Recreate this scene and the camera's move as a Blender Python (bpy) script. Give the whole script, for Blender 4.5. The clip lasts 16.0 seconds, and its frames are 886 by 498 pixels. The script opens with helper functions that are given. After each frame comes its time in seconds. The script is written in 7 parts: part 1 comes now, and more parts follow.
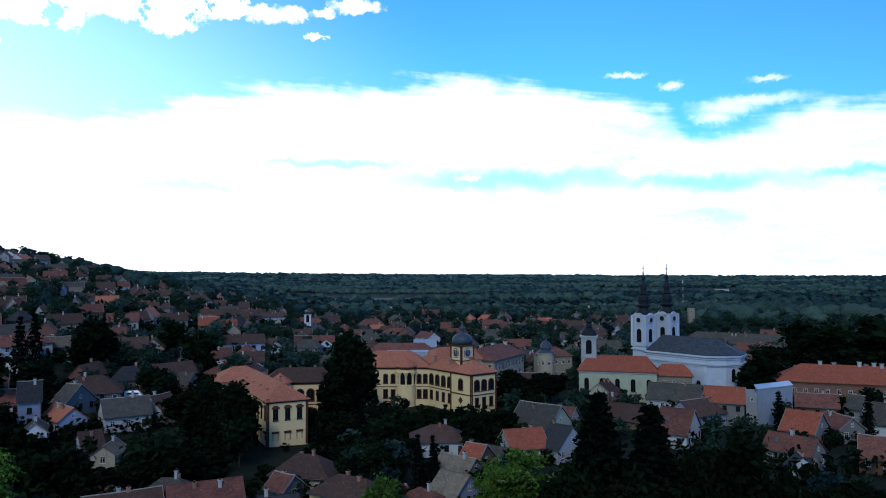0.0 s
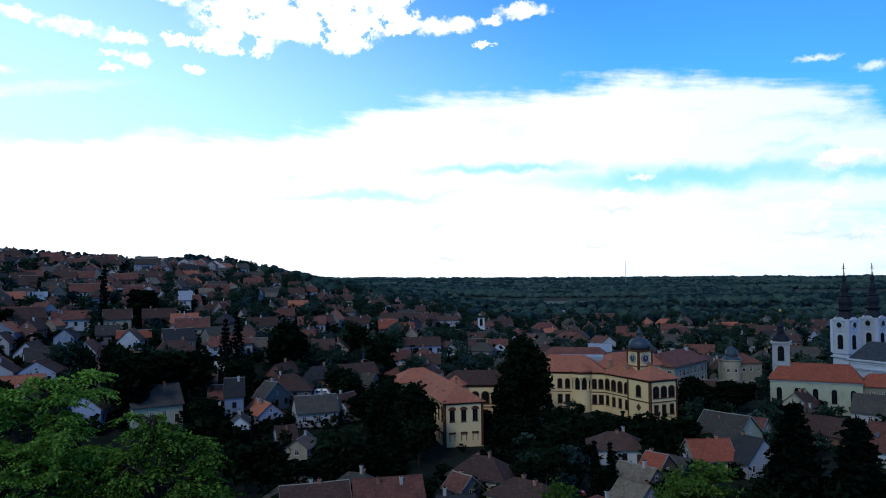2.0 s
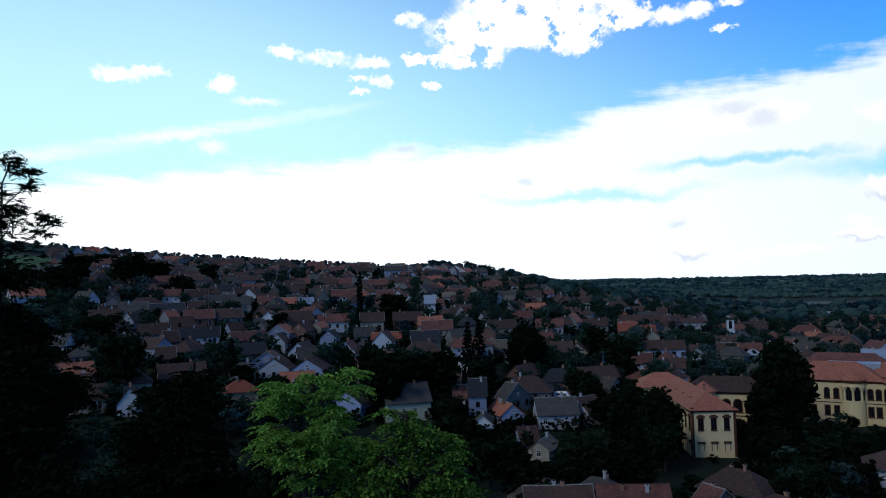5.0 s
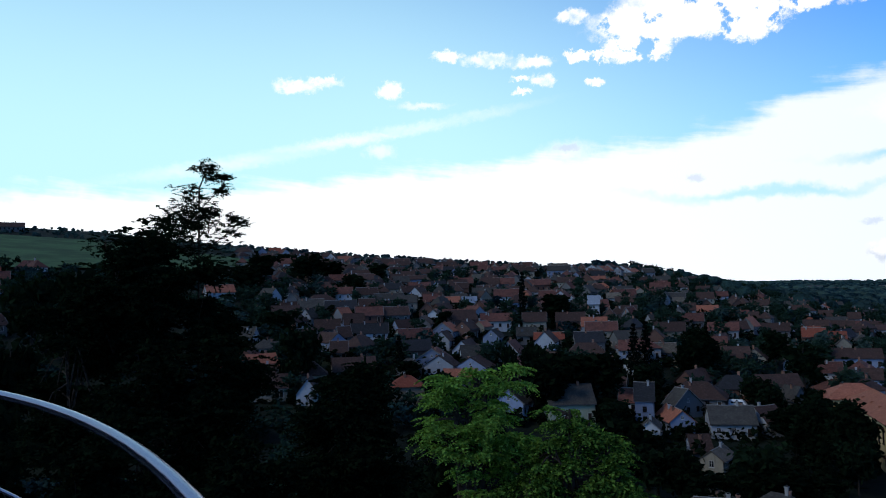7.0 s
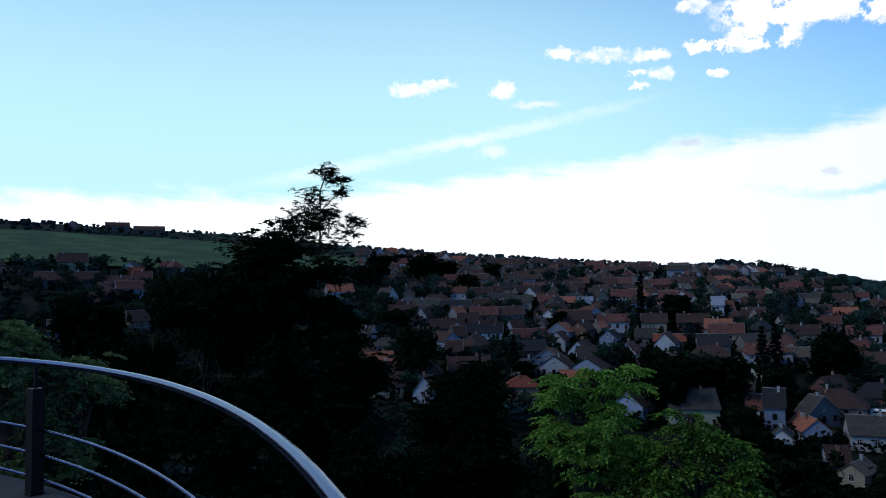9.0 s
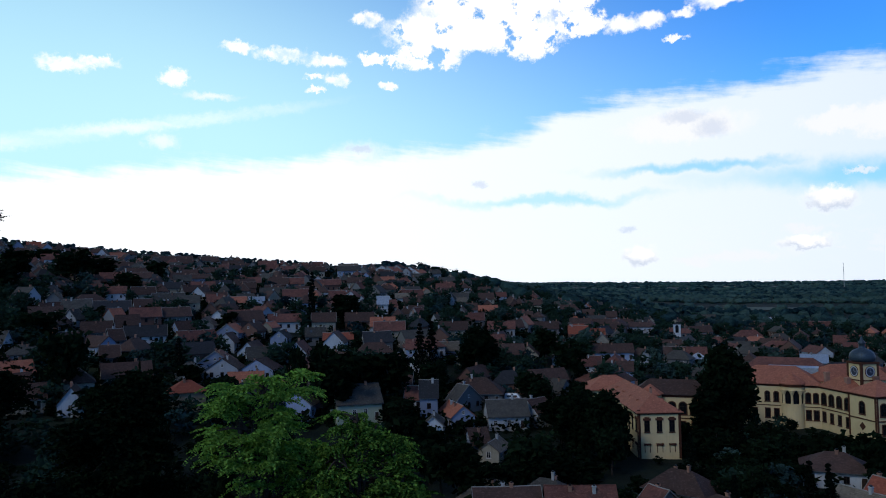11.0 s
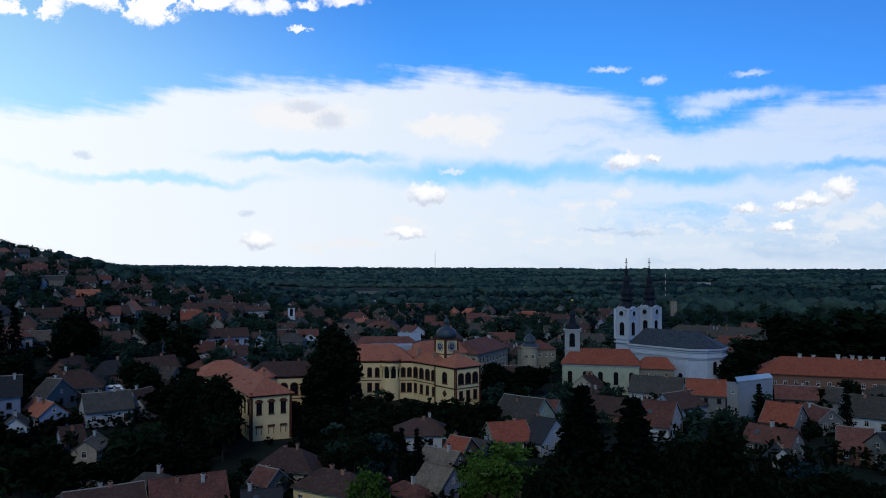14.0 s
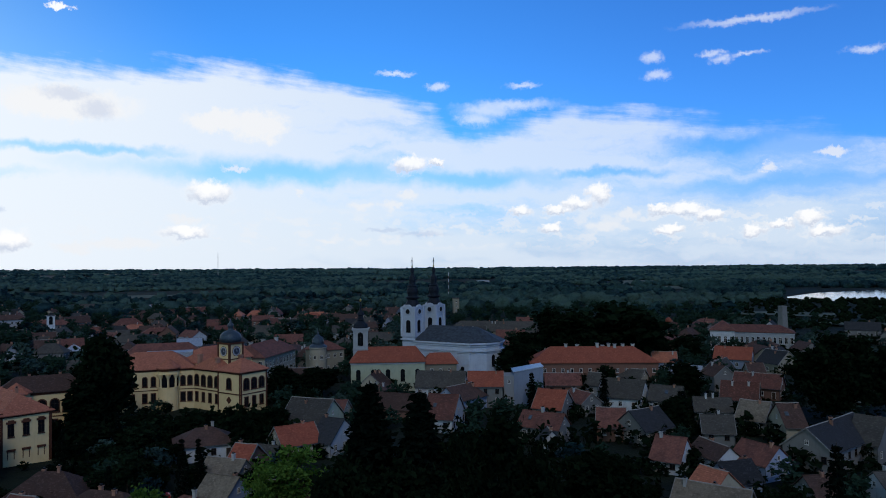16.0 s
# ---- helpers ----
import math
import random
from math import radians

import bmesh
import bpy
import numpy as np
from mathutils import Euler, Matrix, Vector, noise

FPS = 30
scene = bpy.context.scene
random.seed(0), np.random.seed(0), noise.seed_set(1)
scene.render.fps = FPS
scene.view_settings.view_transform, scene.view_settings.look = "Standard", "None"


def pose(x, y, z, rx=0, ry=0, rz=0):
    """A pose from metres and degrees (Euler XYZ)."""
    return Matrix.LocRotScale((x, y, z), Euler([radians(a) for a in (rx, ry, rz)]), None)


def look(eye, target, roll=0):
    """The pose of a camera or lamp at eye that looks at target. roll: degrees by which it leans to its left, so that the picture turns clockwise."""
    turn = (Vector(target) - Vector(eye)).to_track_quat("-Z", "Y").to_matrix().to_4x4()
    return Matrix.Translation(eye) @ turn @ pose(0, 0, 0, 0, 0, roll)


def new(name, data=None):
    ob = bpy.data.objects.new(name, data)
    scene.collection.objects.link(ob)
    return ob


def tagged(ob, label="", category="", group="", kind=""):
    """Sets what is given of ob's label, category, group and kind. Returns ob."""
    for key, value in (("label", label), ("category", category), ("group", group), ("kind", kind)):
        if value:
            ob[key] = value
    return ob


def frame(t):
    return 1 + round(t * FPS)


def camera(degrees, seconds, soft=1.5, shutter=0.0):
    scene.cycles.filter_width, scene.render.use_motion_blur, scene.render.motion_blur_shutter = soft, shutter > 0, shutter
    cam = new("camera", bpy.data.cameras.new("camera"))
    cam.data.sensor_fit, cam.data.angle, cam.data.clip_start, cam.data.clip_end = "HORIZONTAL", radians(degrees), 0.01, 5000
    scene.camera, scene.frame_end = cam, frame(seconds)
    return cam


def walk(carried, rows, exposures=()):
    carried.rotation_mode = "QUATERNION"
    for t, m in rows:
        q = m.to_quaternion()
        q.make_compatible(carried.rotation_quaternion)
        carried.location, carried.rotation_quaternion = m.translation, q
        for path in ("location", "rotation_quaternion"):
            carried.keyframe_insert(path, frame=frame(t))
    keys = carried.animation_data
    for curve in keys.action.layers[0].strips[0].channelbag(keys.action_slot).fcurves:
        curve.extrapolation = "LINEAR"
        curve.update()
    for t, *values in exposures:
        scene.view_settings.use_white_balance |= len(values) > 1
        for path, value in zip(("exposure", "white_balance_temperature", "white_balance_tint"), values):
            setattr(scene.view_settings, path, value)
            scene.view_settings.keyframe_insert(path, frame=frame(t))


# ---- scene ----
EYE = (0.0, 0.0, 42.0)


LIFT = ((0, 5.5, 6.0, 6.5, 7.0, 7.6, 9.4, 10.0, 10.3, 16), (0.16, 0.16, 0.092, 0.062, 0.045, 0.012, 0, 0.11, 0.19, 0.19))


def aim(t, yaw, pitch, roll):
    """The camera's pose from compass degrees (clockwise from +y), tilt and roll."""
    return pose(EYE[0], EYE[1], EYE[2] + float(np.interp(t, *LIFT)), 90 + pitch, 0, -yaw) @ pose(0, 0, 0, 0, 0, roll)


cam = camera(62.6, 16.0, soft=1.0)
TURNS = [
    (0.0, -0.00, 1.78, -0.06), (0.5, -3.22, 1.76, -0.47), (1.0, -6.70, 1.77, -0.62), (1.5, -10.13, 1.94, -0.86),
    (2.0, -13.42, 2.16, -0.73), (2.5, -16.53, 2.29, -1.18), (3.0, -19.57, 2.43, -1.26), (5.5, -34.88, 2.83, -1.71),
    (6.0, -37.99, 2.92, -1.35), (6.5, -41.07, 3.03, -0.90), (7.0, -44.49, 3.09, -1.28), (7.5, -48.07, 3.20, -1.21),
    (8.0, -51.41, 3.28, -1.13), (8.2, -52.75, 3.34, -1.18), (8.5, -54.06, 3.31, -1.16), (8.8, -54.06, 3.28, -1.13),
    (9.1, -52.87, 3.26, -1.11), (9.4, -50.64, 3.23, -1.09), (9.7, -47.51, 3.20, -1.06), (10.0, -43.59, 3.17, -1.04),
    (10.3, -39.04, 3.15, -1.02), (10.5, -35.82, 3.02, -0.97), (11.0, -28.14, 2.77, -0.95), (11.5, -22.11, 2.34, -0.77),
    (12.0, -16.72, 1.90, -0.68), (12.5, -11.74, 1.69, -0.29), (13.0, -7.11, 1.49, 0.10), (13.5, -2.80, 1.40, -0.05),
    (14.0, 1.24, 1.27, -0.04), (14.5, 5.23, 1.17, 0.13), (15.0, 9.29, 1.15, -0.11), (15.5, 13.49, 1.20, 0.03),
    (16.0, 17.79, 1.19, -0.60),
]
walk(cam, [(t, aim(t, a, b, c)) for t, a, b, c in TURNS],
     exposures=[(0.0, 0.12), (0.8, 0.12), (1.5, -0.06), (2.5, -0.38), (3.2, -0.45), (5.5, -0.47), (8.2, -0.57), (11.0, -0.57), (12.5, -0.62), (14.0, -0.67), (16.0, -0.67)])

# ---- sky and sun ----
SUN_AZ, SUN_EL = -168.0, 44.0
sun_data = bpy.data.lights.new("sun", "SUN")
sun_data.energy, sun_data.angle, sun_data.color = 1.28, radians(12), (1.0, 0.97, 0.92)
sun = new("sun", sun_data)
sa, se = radians(SUN_AZ), radians(SUN_EL)
sun.matrix_world = look((0, 0, 200), (-math.sin(sa) * math.cos(se) * 100, -math.cos(sa) * math.cos(se) * 100, 200 - math.sin(se) * 100))


class Nodes:
    """Short calls for building a node tree."""

    def __init__(self, tree):
        self.t = tree
        tree.nodes.clear()

    def add(self, kind, **settings):
        n = self.t.nodes.new(kind)
        for k, v in settings.items():
            setattr(n, k, v)
        return n

    def put(self, socket, v):
        if isinstance(v, bpy.types.NodeSocket):
            self.t.links.new(v, socket)
        elif v is not None:
            if hasattr(socket.default_value, "__len__") and not hasattr(v, "__len__"):
                v = (v,) * len(socket.default_value)
            if hasattr(v, "__len__") and len(socket.default_value) == 4 and len(v) == 3:
                v = (*v, 1)
            socket.default_value = v

    def math(self, op, a, b=None, c=None, clamp=False):
        n = self.add("ShaderNodeMath", operation=op, use_clamp=clamp)
        for s, v in zip(n.inputs, (a, b, c)):
            self.put(s, v)
        return n.outputs[0]

    def vec(self, op, a, b=None):
        n = self.add("ShaderNodeVectorMath", operation=op)
        self.put(n.inputs[0], a)
        self.put(n.inputs[1], b)
        return n.outputs["Value"] if op in ("LENGTH", "DOT_PRODUCT", "DISTANCE") else n.outputs[0]

    def combine(self, x, y, z=0.0):
        n = self.add("ShaderNodeCombineXYZ")
        for s, v in zip(n.inputs, (x, y, z)):
            self.put(s, v)
        return n.outputs[0]

    def split(self, v):
        n = self.add("ShaderNodeSeparateXYZ")
        self.put(n.inputs[0], v)
        return n.outputs

    def noise(self, v, scale, detail=4.0, rough=0.55, dist=0.0, color=False):
        n = self.add("ShaderNodeTexNoise")
        self.put(n.inputs["Vector"], v)
        n.inputs["Scale"].default_value, n.inputs["Detail"].default_value = scale, detail
        n.inputs["Roughness"].default_value, n.inputs["Distortion"].default_value = rough, dist
        return n.outputs["Color" if color else "Fac"]

    def span(self, v, a, b, c=0.0, d=1.0, smooth=True):
        n = self.add("ShaderNodeMapRange", interpolation_type="SMOOTHSTEP" if smooth else "LINEAR")
        for s, x in zip(n.inputs, (v, a, b, c, d)):
            self.put(s, x)
        return n.outputs[0]

    def mix(self, f, a, b, mode="MIX"):
        n = self.add("ShaderNodeMix", data_type="RGBA", blend_type=mode)
        self.put(n.inputs["Factor"], f)
        self.put(n.inputs["A"], a)
        self.put(n.inputs["B"], b)
        return n.outputs["Result"]

    def ramp(self, f, stops):
        n = self.add("ShaderNodeValToRGB")
        e = n.color_ramp.elements
        while len(e) < len(stops):
            e.new(0.5)
        for el, (p, c) in zip(e, stops):
            el.position, el.color = p, (*c, 1) if len(c) == 3 else c
        self.put(n.inputs[0], f)
        return n.outputs[0]

world = bpy.data.worlds.new("sky")
world.use_nodes = True
scene.world = world
N = Nodes(world.node_tree)
sky = N.add("ShaderNodeTexSky", sky_type="NISHITA", sun_disc=False, sun_elevation=se, sun_rotation=sa,
            air_density=1.0, dust_density=1.0, ozone_density=2.0, altitude=100)
ray = N.add("ShaderNodeTexCoord").outputs["Generated"]
dx, dy, dz = N.split(ray)
azim = N.math("MULTIPLY", N.math("ARCTAN2", dx, dy), 57.2958)
elev = N.math("MULTIPLY", N.math("ARCSINE", dz), 57.2958)
flat = N.combine(azim, elev)


def swirl(scale, ax, ay, detail=5, rough=0.62):
    """The sky's own coordinates, stirred by noise."""
    n = N.vec("SUBTRACT", N.noise(flat, scale, detail, rough, color=True), (0.5, 0.5, 0.5))
    return N.vec("ADD", flat, N.vec("MULTIPLY", n, (ax, ay, 0)))


bent = swirl(0.22, 9.0, 3.4)
crisp = swirl(0.9, 3.6, 2.4, 6, 0.7)
tiny = swirl(1.1, 2.6, 1.2, 6, 0.72)
billow = swirl(1.3, 2.4, 1.5, 5, 0.66)


def puffs(where, spots, edge, rise=0.0):
    """Heaps of cloud: (azimuth, height, half width, half height); rise lifts them by a part of their height."""
    d = None
    for a, e, w, h in spots:
        one = N.vec("LENGTH", N.vec("MULTIPLY", N.vec("SUBTRACT", where, (a, e + rise * h, 0)), (1 / w, 1 / h, 0)))
        d = one if d is None else N.math("SMOOTH_MIN", d, one, 0.2)
    return N.span(d, 1.0 + edge, 1.0 - edge)


# the long bank of cloud: its upper edge by compass direction
EDGE = ((-100, 7.5), (-66, 7.6), (-51, 9.0), (-44, 9.7), (-36, 10.5), (-28, 10.9), (-23, 11.6), (-19, 13.2), (-15, 14.1), (-10, 14.3), (-4, 14.9), (1, 15.1), (8, 14.4), (14, 13.1), (17, 12.2), (18.6, 11.0), (24, 10.8), (28, 12.0), (34, 11.4), (40, 10.2), (46, 9.4), (50, 8.7), (70, 7.4))
upper = N.math("MULTIPLY", N.ramp(N.span(azim, -100, 70, 0, 1, False), [((a + 100) / 170, (e / 20,) * 3) for a, e in EDGE]), 20.0)
b_az, b_el, _ = N.split(bent)
# its upper edge frays into long strands
fray = N.noise(N.vec("MULTIPLY", N.vec("ADD", flat, N.combine(0, N.math("MULTIPLY", azim, 0.10))), (0.085, 0.62, 1)), 1.0, 7, 0.62)
lumpy = N.noise(flat, 0.35, 5, 0.6)
below = N.math("SUBTRACT", N.math("ADD", upper, N.math("ADD", N.math("MULTIPLY", N.math("SUBTRACT", fray, 0.52), 4.2), N.math("MULTIPLY", N.math("SUBTRACT", lumpy, 0.5), 1.8))), elev)
# the bank ends behind the lookout: unseen sky kept dark to cut fill light
bank = N.math("MULTIPLY", N.span(azim, 55, 95, 1.0, 0.0), N.span(azim, -145, -105, 0.0, 1.0))
body = N.math("MULTIPLY", bank, N.span(below, -0.4, 1.2))
streak = N.noise(N.vec("MULTIPLY", N.vec("ADD", bent, N.combine(0, N.math("MULTIPLY", b_az, 0.05))), (0.055, 0.34, 1)), 1.0, 6, 0.56)
strand = N.noise(N.vec("MULTIPLY", N.vec("ADD", tiny, N.combine(0, N.math("MULTIPLY", azim, 0.06))), (0.16, 1.0, 1)), 1.0, 6, 0.66)
streak = N.math("ADD", N.math("MULTIPLY", streak, 0.8), N.math("MULTIPLY", strand, 0.2))
# thicker towards the bright side, thinner and streakier away from it
thin = N.span(azim, -25, 40, 0.20, 0.42)
veil = N.math("MULTIPLY", body, N.span(streak, N.math("SUBTRACT", thin, 0.06), N.math("ADD", thin, 0.15), 0.3, 1.0))
gaps = puffs(bent, [(5, 7.2, 10, 0.9), (20, 6.6, 6, 0.7), (22, 10.7, 2.5, 0.4), (39, 8.7, 4, 0.6), (45, 5.6, 9, 0.6), (-9, 8.4, 6, 0.4), (-20, 6.4, 7, 0.35), (30, 7.0, 4, 0.35)], 0.8)
veil = N.math("MULTIPLY", veil, N.math("SUBTRACT", 1.0, N.math("MULTIPLY", gaps, 0.78)))
wisp = puffs(N.vec("ADD", tiny, N.combine(0, N.math("MULTIPLY", azim, -0.17))), [(-50, 20.4, 9, 0.36), (-62, 20.0, 6, 0.4)], 0.9)
veil = N.math("MAXIMUM", veil, N.math("MULTIPLY", wisp, N.span(streak, 0.32, 0.65, 0.1, 0.85)))
heaps = puffs(crisp, [(-25.6, 19.4, 6.6, 1.6), (-29.0, 17.6, 2.6, 1.0), (-32.7, 17.4, 2.0, 0.45), (-20.9, 18.6, 2.6, 1.3), (-17.2, 19.5, 2.0, 0.9), (-22.9, 21.2, 6.9, 1.2), (-17.3, 20.9, 1.9, 0.6)], 0.2)
small = puffs(billow, [(-43.8, 17.9, 1.2, 0.36), (-40.6, 17.5, 1.7, 0.5), (-37.1, 17.2, 1.5, 0.42), (-36.4, 15.8, 0.9, 0.45), (-38.1, 16.1, 0.6, 0.2), (-32.2, 15.4, 0.7, 0.24), (-38.0, 15.0, 0.6, 0.22), (-13.8, 19.1, 1.3, 0.6), (-11.8, 19.2, 1.2, 0.5),
                       (-9.3, 19.5, 0.9, 0.35), (-6.9, 20.1, 1.8, 0.5), (-10.0, 17.8, 0.8, 0.2), (-33.9, 20.3, 1.1, 0.5), (-55.8, 15.6, 1.5, 0.5), (-53.6, 16.0, 1.2, 0.4), (-48.4, 15.4, 0.9, 0.6)], 0.4)
frail = puffs(tiny, [(-49.3, 10.8, 0.9, 0.45), (-34.4, 10.4, 1.7, 0.6), (-45.8, 14.2, 1.6, 0.22)], 0.8)
thins = puffs(tiny, [(14.2, 14.7, 1.1, 0.16), (17.5, 13.7, 0.6, 0.28), (24.2, 13.7, 1.0, 0.18), (23.0, 12.2, 3.0, 0.34), (21.4, 11.9, 1.8, 0.5), (20.6, 11.3, 1.2, 0.4), (34.1, 15.2, 0.6, 0.3), (34.3, 13.9, 0.8, 0.3), (38.3, 15.0, 0.6, 0.2), (38.9, 14.5, 0.6, 0.24), (40.7, 14.8, 1.0, 0.14), (48.3, 14.1, 0.9, 0.22), (41.0, 17.1, 3.4, 0.2)], 0.85)
# small fair-weather heaps with flat grey feet
HEAPS = [(15.2, 7.8, 1.4, 0.7), (17.4, 7.9, 0.7, 0.27), (0.0, 5.5, 1.6, 0.85), (29.9, 5.3, 0.9, 0.85), (28.3, 4.5, 1.2, 0.49), (26.7, 4.1, 0.9, 0.31), (23.8, 4.1, 0.9, 0.44), (34.5, 3.9, 0.9, 0.44), (36.3, 3.9, 1.5, 0.56), (37.9, 3.4, 1.0, 0.5), (35.1, 2.4, 1.1, 0.36),
         (44.6, 3.0, 0.9, 0.62), (40.9, 2.2, 0.8, 0.44), (42.6, 2.6, 0.9, 0.36), (45.6, 2.0, 1.2, 0.4), (-1.6, 2.6, 1.6, 0.53), (-13.0, 1.9, 1.2, 0.8), (26.2, 2.7, 0.9, 0.36)]
FLECKS = [(1.9, 7.3, 0.9, 0.22), (11.5, 4.6, 1.0, 0.27), (13.9, 4.6, 0.8, 0.31), (15.1, 5.4, 0.8, 0.31), (6.7, 5.7, 0.5, 0.18), (-1.8, 3.5, 1.1, 0.27), (8.6, 1.9, 0.8, 0.18), (-6.0, 1.7, 2.7, 0.4), (-9.1, 1.4, 1.3, 0.36), (30.3, 2.8, 1.3, 0.36), (42.1, 6.7, 0.6, 0.36), (46.1, 7.6, 1.0, 0.31), (32.2, 3.7, 0.7, 0.4)]
mounds = puffs(billow, HEAPS, 0.32)
feet = N.math("MULTIPLY", mounds, N.math("SUBTRACT", 1.0, puffs(billow, HEAPS, 0.6, 0.45)))
low = puffs(billow, FLECKS, 0.45)
lumps = puffs(crisp, [(0.6, 10.8, 2.0, 0.8), (3.6, 10.6, 2.2, 1.1), (-9.6, 11.4, 4.4, 1.1)], 0.35)
grey = puffs(tiny, [(-9.5, 12.1, 1.5, 0.4), (-7.6, 11.2, 1.1, 0.62), (-25.2, 7.7, 0.6, 0.25), (-13.9, 3.9, 0.5, 0.25), (13.2, 2.7, 1.4, 0.13), (16, 2.4, 1.8, 0.16), (-34.5, 10.6, 0.9, 0.25)], 0.6)

breaks = N.noise(flat, 0.55, 5, 0.62)
heaps = N.math("MULTIPLY", heaps, N.span(breaks, 0.37, 0.45))
small = N.math("MULTIPLY", small, N.span(breaks, 0.30, 0.50, 0.4, 1.0))
field = N.noise(N.vec("MULTIPLY", billow, (0.5, 1.3, 1)), 1.0, 4, 0.55)
field = N.math("MULTIPLY", N.span(field, 0.52, 0.60), N.math("MULTIPLY", N.span(elev, 0.8, 1.8), N.math("MULTIPLY", N.span(elev, 4.8, 3.2), N.span(azim, -30, 22))))
low = N.math("MAXIMUM", low, N.math("MULTIPLY", field, 0.7))
# the clear sky, deepened as by the lens's filter, and a pale haze along the horizon
glow = N.math("MULTIPLY", N.span(azim, -70, 30, 1.0, 0.0), N.span(azim, -170, -110, 0.0, 1.0))
blue = N.vec("MULTIPLY", sky.outputs[0], N.mix(N.span(azim, 5, 45), (0.036, 0.120, 0.225), (0.030, 0.092, 0.190)))
blue = N.mix(N.math("MULTIPLY", N.span(elev, 42, 8), N.span(N.math("ADD", azim, N.math("MULTIPLY", N.math("SUBTRACT", elev, 14.0), 0.9)), 6, -50, 0.0, 0.92)), blue, (0.66, 1.06, 1.13))
blue = N.mix(N.span(elev, 8.5, -1.0, 0.0, 0.85), blue, N.mix(bank, (0.22, 0.32, 0.50), N.mix(glow, (0.52, 0.68, 0.96), (0.95, 1.1, 1.2))))
white = N.mix(glow, (0.84, 0.94, 1.06), (1.2, 1.23, 1.26))
final = N.mix(N.math("MULTIPLY", veil, N.span(azim, -10, 42, 0.96, 0.76)), blue, white)
final = N.mix(N.math("MULTIPLY", lumps, 0.8), final, (1.05, 1.05, 1.06))
final = N.mix(N.math("MULTIPLY", low, 0.7), final, (1.0, 1.01, 1.04))
final = N.mix(N.math("MULTIPLY", mounds, 0.92), final, N.mix(feet, (1.15, 1.15, 1.16), (0.50, 0.60, 0.80)))
final = N.mix(N.math("MULTIPLY", N.math("MAXIMUM", thins, frail), N.span(azim, 0, 30, 0.7, 0.5)), final, (1.1, 1.12, 1.15))
final = N.mix(N.math("MAXIMUM", heaps, N.math("MULTIPLY", small, 0.9)), final, (1.2, 1.2, 1.2))
final = N.mix(N.math("MULTIPLY", grey, 0.42), final, (0.48, 0.60, 0.86))
final = N.vec("MULTIPLY", final, (1.4, 1.4, 1.4))
# broken cloud overhead, added out of view; dark blue to trim the fill light
loft = N.noise(N.vec("MULTIPLY", ray, (1, 1, 2)), 2.6, 6, 0.6)
final = N.mix(N.math("MULTIPLY", N.span(elev, 24, 34), N.span(loft, 0.36, 0.52)), final, (0.13, 0.22, 0.42))
out = N.add("ShaderNodeOutputWorld")
back = N.add("ShaderNodeBackground")
N.put(back.inputs["Color"], final)
back.inputs["Strength"].default_value = 1.0
N.t.links.new(back.outputs[0], out.inputs[0])


# ---- materials ----


def material(name, build, bump=0.0, bump_scale=1.0, rough=0.8, metal=0.0, spec=0.12):
    """A principled material; build(N, co) gives the colour and, if wanted, a height."""
    m = bpy.data.materials.new(name)
    m.use_nodes = True
    n = Nodes(m.node_tree)
    co = n.add("ShaderNodeTexCoord").outputs["Object"]
    got = build(n, co)
    color, height = got if isinstance(got, tuple) else (got, None)
    p = n.add("ShaderNodeBsdfPrincipled")
    n.put(p.inputs["Base Color"], color)
    n.put(p.inputs["Roughness"], rough)
    n.put(p.inputs["Metallic"], metal)
    n.put(p.inputs["Specular IOR Level"], spec)
    if bump and height is not None:
        b = n.add("ShaderNodeBump")
        b.inputs["Strength"].default_value, b.inputs["Distance"].default_value = bump, bump_scale
        n.put(b.inputs["Height"], height)
        n.t.links.new(b.outputs[0], p.inputs["Normal"])
    o = n.add("ShaderNodeOutputMaterial")
    n.t.links.new(p.outputs[0], o.inputs[0])
    return m


def any_of(n):
    return n.add("ShaderNodeObjectInfo").outputs["Random"]


def tint(n, color, amount, f):
    """The colour made lighter or darker by the factor f (0..1)."""
    lo, hi = [c * (1 - amount) for c in color], [min(1, c * (1 + amount)) for c in color]
    return n.mix(f, lo, hi)


def tiles(name, color, moss=0.6, spread=0.3, rough=0.8):
    def build(n, co):
        own = any_of(n)
        base = tint(n, color, spread, own)
        patch = n.noise(n.vec("ADD", co, n.combine(n.math("MULTIPLY", own, 90), 0, 0)), 0.45, 6, 0.7)
        base = n.mix(n.span(patch, 0.42, 0.62, 0, moss), base, [c * 0.34 + 0.010 for c in color])
        speck = n.noise(n.vec("MULTIPLY", co, (1.0, 1.0, 2.2)), 1.7, 5, 0.75)
        base = n.mix(n.span(speck, 0.5, 0.68, 0.0, 0.7), base, [min(1, c * 1.75 + 0.012) for c in color])
        base = n.mix(n.span(n.noise(n.vec("MULTIPLY", co, (1.4, 1.4, 0.2)), 1.3, 3, 0.6), 0.52, 0.7, 0.0, 0.45), base, [c * 0.5 for c in color])
        x, y, z = n.split(co)
        rows = n.math("SINE", n.math("MULTIPLY", z, 26.0))
        cols = n.math("SINE", n.math("MULTIPLY", n.math("ADD", x, y), 24.0))
        h = n.math("ADD", n.math("MULTIPLY", rows, 0.5), n.math("MULTIPLY", cols, 0.35))
        return base, n.math("ADD", h, n.math("MULTIPLY", patch, 0.6))
    return material(name, build, 0.35, 0.05, rough)


